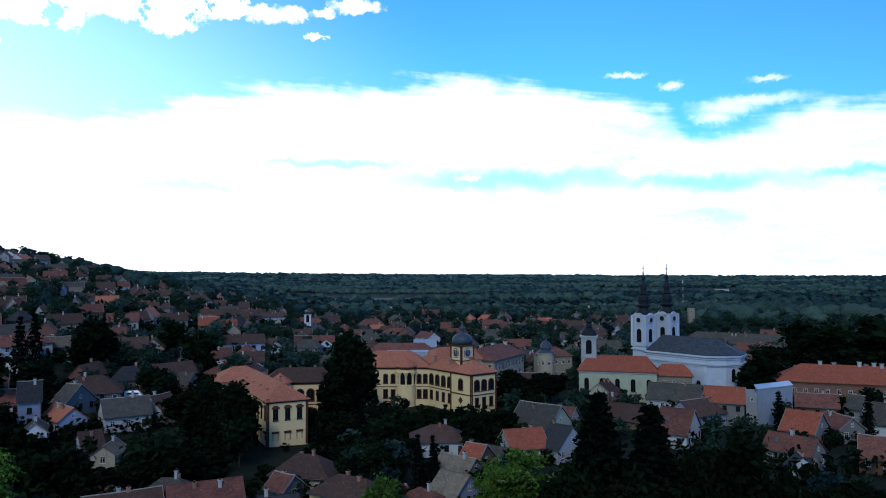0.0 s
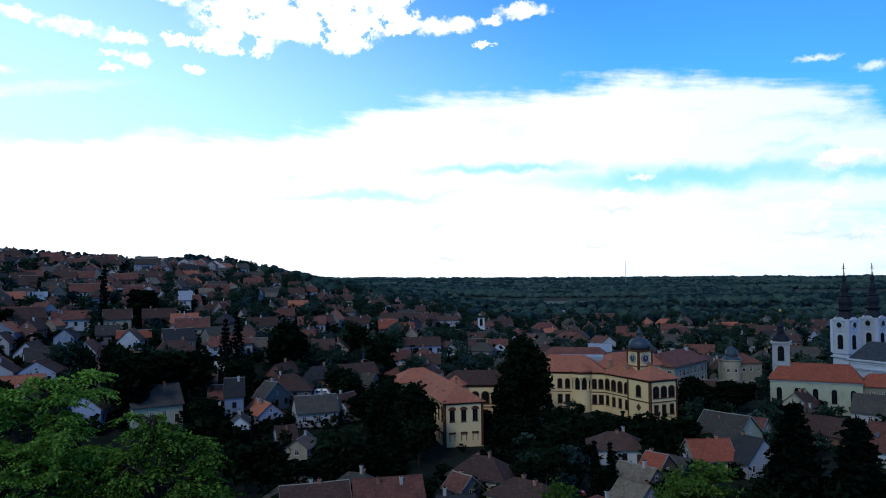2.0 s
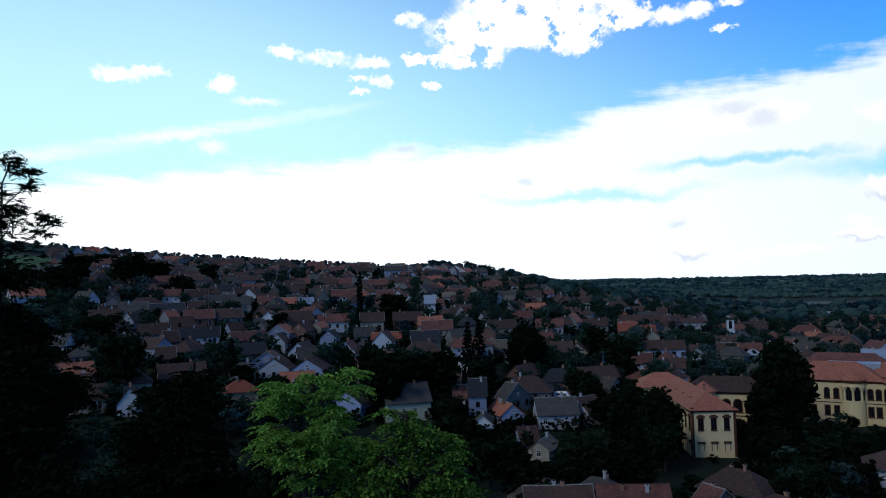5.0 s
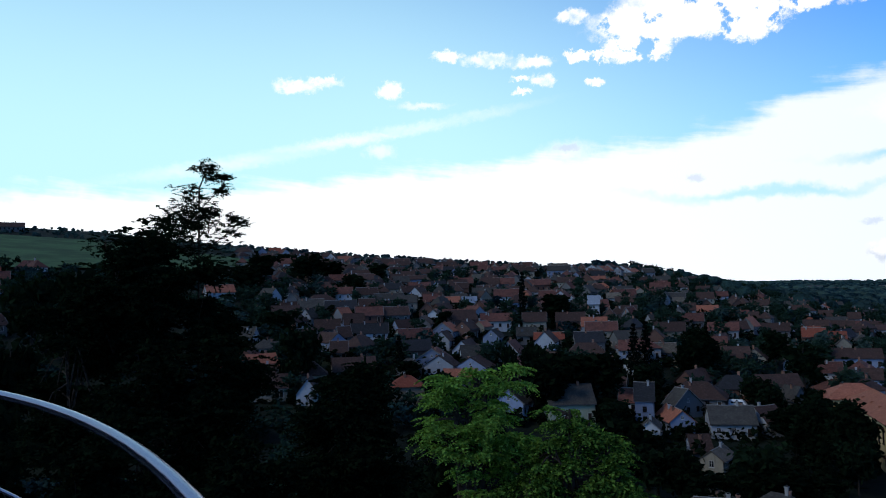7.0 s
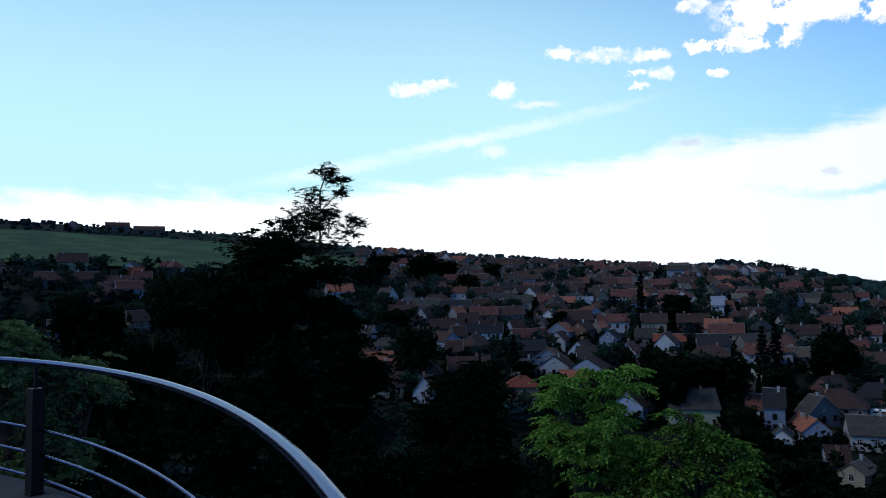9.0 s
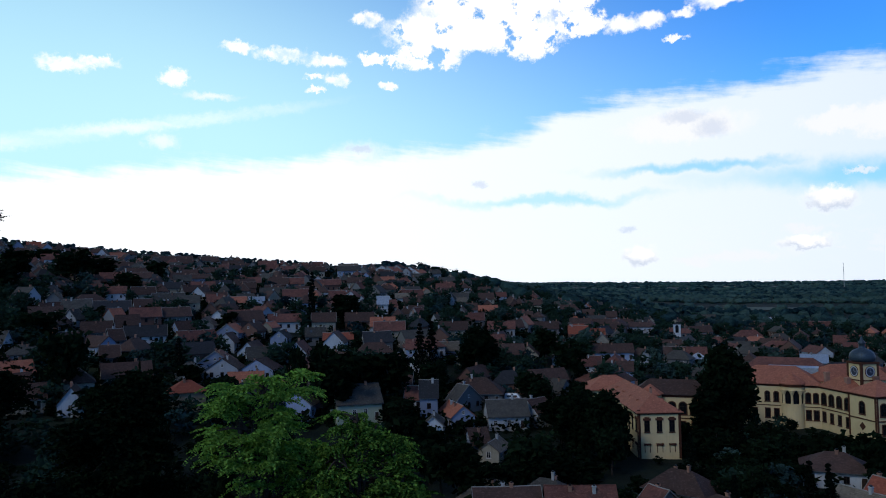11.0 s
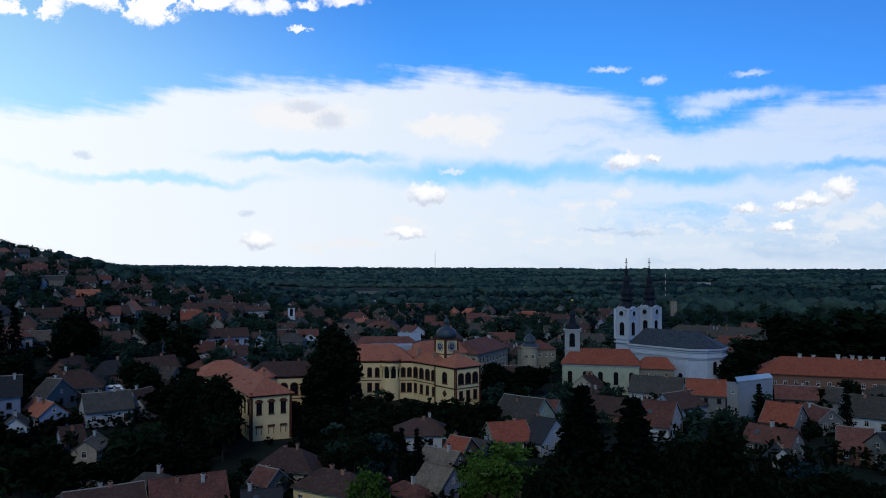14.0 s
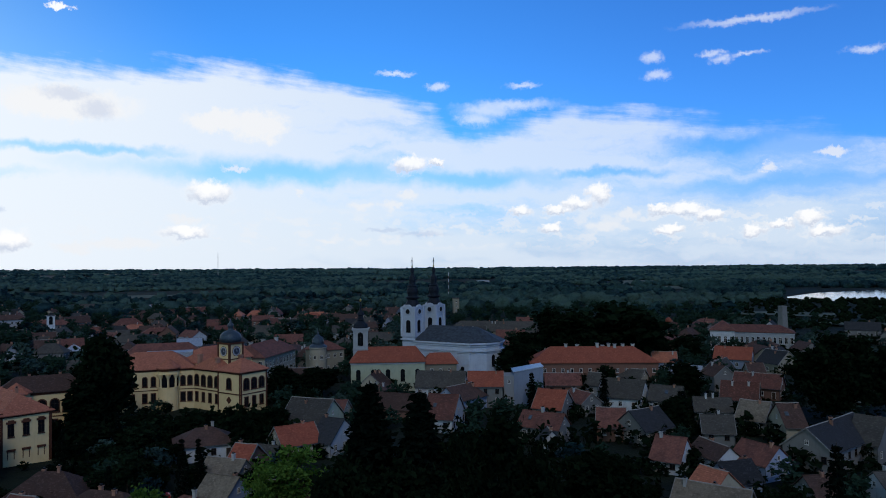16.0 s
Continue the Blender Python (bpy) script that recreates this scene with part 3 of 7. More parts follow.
def gable_walls(w, d, he, rise, mat, base=-2.5):
    s = Shape()
    x, y = w / 2, d / 2
    s.loft([[(-x, -y, base), (x, -y, base), (x, y, base), (-x, y, base)], [(-x, -y, he), (x, -y, he), (x, y, he), (-x, y, he)]], mat)
    for q, sg in ((-x, -1), (x, 1)):
        a, b, c = (q, -y * sg, he), (q, y * sg, he), (q, 0, he + rise)
        s.face([a, b, c], mat)
    return s


def box_walls(w, d, he, mat, base=-2.5):
    s = Shape()
    s.box(-w / 2, w / 2, -d / 2, d / 2, base, he, mat)
    return s


def gable_roof(w, d, he, rise, mat, over=0.45, thick=0.16):
    """Two slabs that meet at the ridge, a little sagged along it."""
    s = Shape()
    k = rise / (d / 2)
    x = w / 2 + over * 0.7
    n = max(2, int(w / 3))
    for sg in (-1, 1):
        lo, hi = [], []
        for i in range(n + 1):
            px = -x + 2 * x * i / n
            dip = 0.10 * math.sin(math.pi * i / n) + 0.03 * math.sin(i * 2.3)
            ridge, eave = (px, 0, he + rise + 0.06 - dip), (px, sg * (d / 2 + over), he - k * over + 0.06 - dip * 0.4)
            lo.append((ridge, eave))
            hi.append(((px, 0, ridge[2] + thick), (px, eave[1], eave[2] + thick)))
        for i in range(n):
            a, b = (i, i + 1) if sg < 0 else (i + 1, i)
            s.face([hi[a][1], hi[b][1], hi[b][0], hi[a][0]], mat)
            s.face([lo[b][1], lo[a][1], lo[a][0], lo[b][0]], mat)
            s.face([lo[a][1], lo[b][1], hi[b][1], hi[a][1]], mat)
        for i in (0, n):
            s.face([lo[i][0], lo[i][1], hi[i][1], hi[i][0]], mat)
    return s


def hip_roof(w, d, he, rise, mat, over=0.45, ridge=None):
    s = Shape()
    x, y = w / 2 + over, d / 2 + over
    r = max(0.02, w / 2 - d / 2 * 0.95) if ridge is None else max(0.02, ridge / 2)
    z0, z1, top = he - 0.12, he + 0.06, he + rise
    lo = [(-x, -y, z0), (x, -y, z0), (x, y, z0), (-x, y, z0)]
    hi = [(a, b, z1) for a, b, c in lo]
    A, B = (-r, 0, top), (r, 0, top)
    s.face(lo[::-1], mat)
    for i in range(4):
        j = (i + 1) % 4
        s.face([lo[i], lo[j], hi[j], hi[i]], mat)
    s.face([hi[0], hi[1], B, A], mat)
    s.face([hi[2], hi[3], A, B], mat)
    s.face([hi[1], hi[2], B], mat)
    s.face([hi[3], hi[0], A], mat)
    return s


ROOF_WORDS = {"red": "red clay-tiled", "orange": "bright orange-tiled", "pink": "pale clay-tiled", "brown": "weathered brown-tiled",
              "grey": "old grey-tiled", "beige": "lichened beige-tiled", "dark": "dark", "metal": "pale sheet-metal"}
WALL_WORDS = {"white": "white plastered", "blue": "bluish plastered", "cream": "cream plastered", "yellow": "yellow plastered",
              "grey": "grey rendered", "brick": "bare brick", "green": "pale green plastered"}
PLOTS, YARDS = [], []
SEEN = [(-22.9, 232, 0.7, 40), (-0.5, 222, 5.0, 46), (-12.0, 178, 1.6, 42), (-7.0, 226, 1.5, 30)]
RNG = random.Random(11)


def free(x, y, r):
    return all((x - a) ** 2 + (y - b) ** 2 > (r + c) ** 2 for a, b, c in PLOTS)


def house(x, y, turn, w, d, he, rise, roof, wall, style="gable", panes=1.0, group="village houses"):
    """A village house with its ridge along its own x axis."""
    if panes == 1.0:
        SEEN.append((math.degrees(math.atan2(x, y)), math.hypot(x, y), math.degrees(w * 0.4 / math.hypot(x, y)), 24))
    PLOTS.append((x, y, (w + d) * 0.25))
    YARDS.append((x, y, w, d, turn))
    size = "two-storey " if he > 5.2 else ("long low " if w > 15 else "small " if w < 7 else "")
    shape = "hipped" if style == "hip" else "gabled"
    t = thing("house", pose(x, y, land(x, y) - 0.3, 0, 0, turn), f"{size}{WALL_WORDS[wall]} house with {ROOF_WORDS[roof]} {shape} roof", "house", group)
    if style == "hip":
        part("wall", box_walls(w, d, he, WALL[wall]), t)
        part("roof", hip_roof(w, d, he, rise, ROOF[roof]), t)
    else:
        part("wall", gable_walls(w, d, he, rise, WALL[wall]), t)
        part("roof", gable_roof(w, d, he, rise, ROOF[roof]), t)
        cap = Shape()
        cap.tube([(-w / 2 - 0.3, 0, he + rise + 0.16), (0, 0, he + rise + 0.07), (w / 2 + 0.3, 0, he + rise + 0.16)], 0.13, M_MORTAR if RNG.random() < 0.45 else ROOF[roof], 6)
        part("ridge", cap, t)
        if RNG.random() < 0.4:
            for e in (-1, 1):
                edge = Shape()
                x0 = e * (w / 2 + 0.34)
                for sg in (-1, 1):
                    lo, hi = (he - rise / (d / 2) * 0.45), he + rise
                    edge.loft([[(x0 - 0.05, sg * (d / 2 + 0.45), lo), (x0 + 0.05, sg * (d / 2 + 0.45), lo), (x0 + 0.05, sg * (d / 2 + 0.45), lo + 0.3), (x0 - 0.05, sg * (d / 2 + 0.45), lo + 0.3)],
                               [(x0 - 0.05, 0, hi), (x0 + 0.05, 0, hi), (x0 + 0.05, 0, hi + 0.3), (x0 - 0.05, 0, hi + 0.3)]], M_VERGE)
                part("verge_board", edge, t, "pale painted verge board")
    if panes == 1.0:
        for sg in (-1, 1):
            gut = Shape()
            y = sg * (d / 2 + 0.55)
            z = he - (rise / (d / 2) * 0.45 if style != "hip" else 0.1)
            gut.tube([(-w / 2 - 0.3, y, z), (w / 2 + 0.3, y, z)], 0.09, M_GUTTER, 6)
            gut.tube([(w / 2 - 0.1, y, z), (w / 2 - 0.1, y - sg * 0.5, z - 0.5), (w / 2 - 0.1, y - sg * 0.5, 0)], 0.05, M_GUTTER, 5)
            part("gutter", gut, t, "dull zinc gutter")
        if style != "hip" and RNG.random() < 0.1:
            k = math.degrees(math.atan2(rise, d / 2))
            for sg in (0, 180):
                pane = Shape()
                pane.box(-0.45, 0.45, -0.65, 0.65, 0, 0.1, M_GUTTER)
                pane.box(-0.37, 0.37, -0.57, 0.57, 0.1, 0.13, M_SKYLIGHT)
                part("skylight", pane, t, "framed roof window", pose(0, 0, 0, 0, 0, sg) @ pose(RNG.uniform(-0.3, 0.3) * w, -d * 0.25, he + rise * 0.5 + 0.24, k))
    for i in range(1 if w < 9 else 2 if w < 24 else 6):
        cx = RNG.uniform(-0.38, 0.38) * (w if style != "hip" else w * 0.4)
        cy = RNG.uniform(-0.15, 0.15) * d
        part("chimney", CHIMNEYS[RNG.randrange(3)], t, "", pose(cx, cy, he + rise * (1 - abs(cy) / (d / 2)), 0, 0, RNG.choice((0, 90))))
    kind = WIN_DARK if RNG.random() < 0.4 else WIN
    floors = [1.0] if he < 4.2 else [1.0, 3.6] if he > 5.2 else [1.9]
    for side, length, off in ((0, w, d / 2), (180, w, d / 2), (90, d, w / 2), (270, d, w / 2)):
        k = max(1, int(length / 3.0 * panes))
        for z in floors:
            for i in range(k):
                u = (i + 0.5) / k * length - length / 2
                ob = DOOR if (side == 0 and z == floors[0] and i == k - 1 and k > 2) else kind
                part("door" if ob is DOOR else "window", ob, t, "", pose(0, 0, 0, 0, 0, side) @ pose(u, -off, 0.2 if ob is DOOR else z))
        if side in (90, 270) and style != "hip" and d > 6:
            part("window", WIN_SMALL, t, "", pose(0, 0, 0, 0, 0, side) @ pose(0, -off, he + rise * 0.2))
    return t


def merge(into, shape, m):
    """Adds a shape, moved by m, to another."""
    k = len(into.v)
    into.v += [tuple(m @ Vector(p)) for p in shape.v]
    into.f += [tuple(i + k for i in f) for f in shape.f]
    for mat in shape.mats:
        if mat not in into.mats:
            into.mats.append(mat)
    into.m += [into.mats.index(shape.mats[i]) for i in shape.m]


def crowd_house(into, x, y, turn, w, d, he, rise, roof, wall, style):
    """A far house, laid into one mesh with its neighbours."""
    PLOTS.append((x, y, (w + d) * 0.25))
    YARDS.append((x, y, w, d, turn))
    m = pose(x, y, land(x, y) - 0.3, 0, 0, turn)
    if style == "hip":
        merge(into, box_walls(w, d, he, WALL[wall]), m)
        merge(into, hip_roof(w, d, he, rise, ROOF[roof]), m)
    else:
        merge(into, gable_walls(w, d, he, rise, WALL[wall]), m)
        merge(into, gable_roof(w, d, he, rise, ROOF[roof]), m)
    c = Shape()
    c.box(-0.35, 0.35, -0.3, 0.3, he, he + rise + 1.0, M_CHIMNEY if w > 9 else M_CHIMNEY_W)
    merge(into, c, m @ pose(w * 0.2, d * 0.1, 0))
    for side, length, off in ((0, w, d / 2), (180, w, d / 2), (90, d, w / 2), (270, d, w / 2)):
        k = max(1, int(length / 3.6))
        for i in range(k):
            merge(into, WIN_SHAPE, m @ pose(0, 0, 0, 0, 0, side) @ pose((i + 0.5) / k * length - length / 2, -off, 1.0 if he < 4.2 else 2.2))

# ---- the palace with its arcades ----


def row(parent, mesh, p, q, z, count, name="window", ends=0.5):
    """Windows along a wall from p to q (the wall faces to the right of that way)."""
    (x0, y0), (x1, y1) = p, q
    a = math.degrees(math.atan2(y1 - y0, x1 - x0))
    for i in range(count):
        k = (i + ends) / (count - 1 + 2 * ends)
        part(name, mesh, parent, "", pose(x0 + (x1 - x0) * k, y0 + (y1 - y0) * k, z, 0, 0, a))


def trims(parent, p, q, levels, corners=True, h0=0.0, h1=11.5):
    """Brown cornice bands and corner strips on a wall from p to q."""
    (x0, y0), (x1, y1) = p, q
    L = math.hypot(x1 - x0, y1 - y0)
    m = pose(x0, y0, 0, 0, 0, math.degrees(math.atan2(y1 - y0, x1 - x0)))
    for z, th in levels:
        s = Shape()
        s.box(-0.1, L + 0.1, -0.16, 0.04, z, z + th, M_BROWN)
        part("cornice", s, parent, "brown plaster band", m)
    if corners:
        for u in (0.28, L - 0.28):
            s = Shape()
            s.box(u - 0.26, u + 0.26, -0.12, 0.04, h0, h1, M_BROWN)
            part("pilaster", s, parent, "brown corner strip", m)


def palace():
    bx, by, th = 8.4, 218.2, 38.0
    t = thing("palace", pose(bx, by, 0, 0, 0, th), "yellow two-storey palace with brown trim, arcades and pink tiled roofs", "palace")
    PLOTS.extend([(8, 225, 9), (0, 234, 12), (-14, 238, 11), (10, 245, 14), (-5, 250, 14)])
    he = 11.6
    Y, R = WALL["yellow"], ROOF["pink"]

    def block(w, d, he, roof_rise, at, ridge=None, roof=R):
        m = pose(*at)
        part("wall", box_walls(w, d, he, Y), t, "", m)
        part("roof", hip_roof(w, d, he, roof_rise, roof, 0.6, ridge), t, "", m)
    # corner pavilion
    block(10, 10, he, 3.4, (5, 5, 0))
    row(t, WIN_WIDE, (0, 0), (10, 0), 6.4, 3, ends=0.75)
    row(t, WIN_TALL, (0, 0), (10, 0), 1.6, 3, ends=0.75)
    trims(t, (0, 0), (10, 0), ((5.0, 0.25), (10.9, 0.6)))
    row(t, WIN_WIDE, (0, 10), (0, 0), 6.4, 1)
    s = Shape()
    s.box(-0.75, 0.75, -0.16, 0, -0.75, 0.75, M_BROWN)
    part("medallion", s, t, "brown diamond medallion", pose(0, 5, 3.2, 0, 0, -90) @ pose(0, 0, 0, 0, 45, 0))
    trims(t, (0, 10), (0, 0), ((5.0, 0.25), (10.9, 0.6)))
    row(t, WIN_ARCH, (10, 0), (10, 10), 6.4, 3)
    row(t, WIN_TALL, (10, 0), (10, 10), 1.6, 3)
    trims(t, (10, 0), (10, 10), ((5.0, 0.25), (10.9, 0.6)))
    # arcaded wing
    block(12, 13, he - 0.3, 3.6, (6.9, 16, 0), 8)
    row(t, WIN_WIDE, (0.9, 22.4), (0.9, 10), 6.2, 4)
    row(t, WIN_TALL, (0.9, 22.4), (0.9, 10), 1.5, 4)
    trims(t, (0.9, 22.4), (0.9, 10), ((5.0, 0.22), (10.7, 0.5)), False)
    # turned wing with the round bay
    m2 = pose(0.9, 22.2, 0, 0, 0, -th)
    wing = part("wall", box_walls(24, 14, he - 0.2, Y), t, "", m2 @ pose(-12, 7, 0))
    part("roof", hip_roof(24, 14, he - 0.2, 4.6, R, 0.6, 11), t, "", m2 @ pose(-12, 7, 0))

    def on(mesh, x, z, name="window"):
        part(name, mesh, t, "", m2 @ pose(x, 0, z))
    for x in (-1.2, -3.2, -11.6, -14.0, -17.5, -20.0):
        on(WIN_ARCH, x, 6.3)
        on(WIN_TALL, x, 1.5)
    for z0, z1 in ((10.7, 11.3), (5.0, 5.2)):
        s = Shape()
        s.box(-24, 0, -0.16, 0.04, z0, z1, M_BROWN)
        part("cornice", s, t, "brown plaster band", m2)
    s = Shape()
    s.lathe(-7.3, 0.4, [(3.1, -1), (3.1, 5.6), (3.2, 5.6), (3.2, 6.0), (2.8, 6.0), (2.8, 9.9), (3.1, 9.9), (3.1, he + 0.1)], Y, 24)
    part("bay", s, t, "round yellow bay", m2)
    s = Shape()
    s.lathe(-7.3, 0.4, [(3.6, he), (3.6, he + 0.3), (0.05, he + 3.0)], ROOF["pink"], 24)
    part("bay_roof", s, t, "conical tiled bay roof", m2)
    s = Shape()
    s.lathe(-7.3, 0.4, [(3.25, he - 0.7), (3.3, he - 0.7), (3.45, he), (3.2, he)], M_BROWN, 24)
    part("cornice", s, t, "brown ring band", m2)
    # A dark drum takes the place of the loggia's inner shade.
    dark = Shape()
    dark.lathe(-7.3, 0.4, [(2.83, 6.05), (2.83, 9.85)], M_GLASS_SHADE, 24)
    part("loggia", dark, t, "dark drum for the shade in the open loggia", m2)
    for k in range(5):
        a = radians(180 + k * 45)
        s = Shape()
        s.lathe(-7.3 + 3.0 * math.cos(a), 0.4 + 3.0 * math.sin(a), [(0.42, 6.0), (0.34, 6.3), (0.32, 8.6), (0.6, 9.2), (0.9, 9.95)], Y, 10)
        part("column", s, t, "yellow loggia column", m2)
    # inner ranges and flat roof
    block(26, 14, he + 0.6, 4.2, (17, 30, 0), 14)
    m3 = m2 @ pose(-10, 21, 0)
    part("wall", box_walls(26, 12, he + 1, Y), t, "", m3)
    part("roof", hip_roof(26, 12, he + 1, 4.6, ROOF["red"], 0.6, 16), t, "", m3)
    s = Shape()
    s.box(-7, 7, -3, 3, he, he + 3.6, ROOF["metal"])
    part("roof", s, t, "flat grey metal roof", m2 @ pose(-7.5, 13, 0))
    # chimneys
    big = Shape()
    big.box(-0.6, 0.6, -0.5, 0.5, -2, 1.8, M_CHIMNEY)
    big.box(-0.75, 0.75, -0.65, 0.65, 1.4, 1.7, M_CHIMNEY)
    me = big.mesh("chimney")
    for x, y, z in ((2.4, 13, 13.0), (8.8, 10.2, 13.4), (12, 24, 15), (2.2, 21, 13.6)):
        part("chimney", me, t, "tall brick chimney", pose(x, y, z))
    # clock tower
    m4 = pose(7.5, 13.3, -0.7)
    s = Shape()
    s.box(-2.6, 2.6, -2.6, 2.6, 8, 19.2, WALL["yellow"])
    tower = part("clock_tower", s, t, "square clock tower", m4)
    for a in (-2.45, 2.45):
        for b in (-2.45, 2.45):
            s = Shape()
            s.box(a - 0.3, a + 0.3, b - 0.3, b + 0.3, 12, 19.2, M_BROWN)
            part("pilaster", s, tower, "brown corner strip")
    for h, z0, z1 in ((2.9, 19.2, 19.7), (2.75, 14.6, 14.9)):
        s = Shape()
        s.box(-h, h, -h, h, z0, z1, M_BROWN)
        part("cornice", s, tower, "brown tower band")
    face = Shape()
    face.lathe(0, 0, [(1.55, 0), (1.55, 0.1), (1.4, 0.12)], M_BROWN, 20)
    face.lathe(0, 0, [(1.4, 0.02), (1.4, 0.12), (1.1, 0.13)], WALL["white"], 20)
    face.lathe(0, 0, [(1.1, 0.125), (1.05, 0.14)], M_DIAL, 20)
    face.box(-0.05, 0.05, 0, 0.9, 0.15, 0.17, WALL["white"])
    face.box(0, 0.6, -0.05, 0.05, 0.15, 0.17, WALL["white"])
    me = face.mesh("clock_face")
    for a in (0, 90, 180, 270):
        part("clock_face", me, tower, "round dark blue clock face", pose(0, 0, 17.1, 0, 0, a) @ pose(0, -2.62, 0, 90, 0, 0))
    s = Shape()
    s.lathe(0, 0, [(2.8, 19.7), (3.2, 20.2), (3.3, 20.9), (3.05, 21.9), (2.3, 22.7), (1.2, 23.2), (0.8, 23.4), (0.75, 24.3), (1.0, 24.5), (0.9, 25.0), (0.35, 25.7), (0.1, 26.6)], M_DOME, 24)
    me = s.mesh("dome")
    me.polygons.foreach_set("use_smooth", [True] * len(me.polygons))
    part("dome", me, tower, "ribbed blue-grey metal dome")


palace()


def yellow_hall():
    t = thing("yellow_hall", pose(-42.3, 176.1, 0, 0, 0, 28), "long yellow two-storey hall with brown windows and pink roof", "building")
    PLOTS.extend([(-38, 182, 7), (-43, 192, 8), (-48, 202, 8), (-52, 212, 8), (-54, 220, 8)])
    he, Y = 10.9, WALL["yellow"]
    m = pose(5.05, 19, 0, 0, 0, 90)
    part("wall", box_walls(38, 10.1, he, Y), t, "", m)
    part("roof", hip_roof(38, 10.1, he, 3.6, ROOF["pink"], 0.6, 27), t, "", m)
    m = pose(3, 43, 0)
    part("wall", box_walls(15, 11, he, Y), t, "", m)
    part("roof", hip_roof(15, 11, he, 3.6, ROOF["pink"], 0.6, 4), t, "", m)
    row(t, WIN_HALL, (0, 0), (10.1, 0), 6.3, 3, ends=0.7)
    row(t, WIN_BLIND, (0, 0), (10.1, 0), 1.4, 3, ends=0.7)
    trims(t, (0, 0), (10.1, 0), ((10.4, 0.45),))
    row(t, WIN_HALL, (0, 38), (0, 0), 6.3, 11)
    row(t, WIN_BLIND, (0, 38), (0, 0), 1.4, 11)
    trims(t, (0, 38), (0, 0), ((10.4, 0.45),))
    row(t, WIN_HALL, (10.1, 0), (10.1, 38), 6.3, 11)
    row(t, WIN_BLIND, (10.1, 0), (10.1, 38), 1.4, 11)
    trims(t, (10.1, 0), (10.1, 38), ((10.4, 0.45),))
    vent = Shape()
    vent.loft([[(-0.5, -0.5, 0), (0.5, -0.5, 0), (0.5, 0.8, 0.3), (-0.5, 0.8, 0.3)], [(-0.4, -0.4, 0.5), (0.4, -0.4, 0.5), (0.4, 0.8, 0.6), (-0.4, 0.8, 0.6)]], ROOF["pink"])
    me = vent.mesh("roof_vent")
    for v in (8, 15, 22, 30):
        part("roof_vent", me, t, "small roof dormer", pose(2.2, v, he + 1.5, 0, 0, -90))
        part("roof_vent", me, t, "small roof dormer", pose(8, v, he + 1.5, 0, 0, 90))
    for v in (12, 26):
        part("chimney", CHIMNEYS[0], t, "", pose(6.5, v, he + 3))


yellow_hall()


def arcade_house():
    t = thing("arcade_house", pose(*polar(-11.0, 214), 0, 0, 0, 9), "yellow arcaded range with weathered red tiled roof", "building")
    PLOTS.extend([(-48, 216, 7), (-40, 216, 8), (-33, 216, 7)])
    part("wall", box_walls(20, 9, 11.2, WALL["yellow"]), t)
    part("roof", hip_roof(20, 9, 11.2, 3.6, ROOF["brown"], 0.6, 12), t)
    row(t, WIN_WIDE, (-10, -4.5), (10, -4.5), 6.0, 7)
    row(t, WIN_TALL, (-10, -4.5), (10, -4.5), 1.4, 7)
    trims(t, (-10, -4.5), (10, -4.5), ((4.8, 0.2), (10.5, 0.5)))
    s = Shape()
    s.lathe(-5.5, -5.0, [(3.0, 0), (3.0, 11.2)], WALL["yellow"], 8)
    part("bay", s, t, "eight-sided yellow bay")
    s = Shape()
    s.lathe(-5.5, -5.0, [(3.6, 11.2), (3.6, 11.45), (0.05, 14.0)], ROOF["pink"], 8)
    part("bay_roof", s, t, "tented tiled bay roof")
    for x in (-3, 4):
        part("chimney", CHIMNEYS[0], t, "", pose(x, 1, 14.2))


arcade_house()

# ---- the cathedral ----


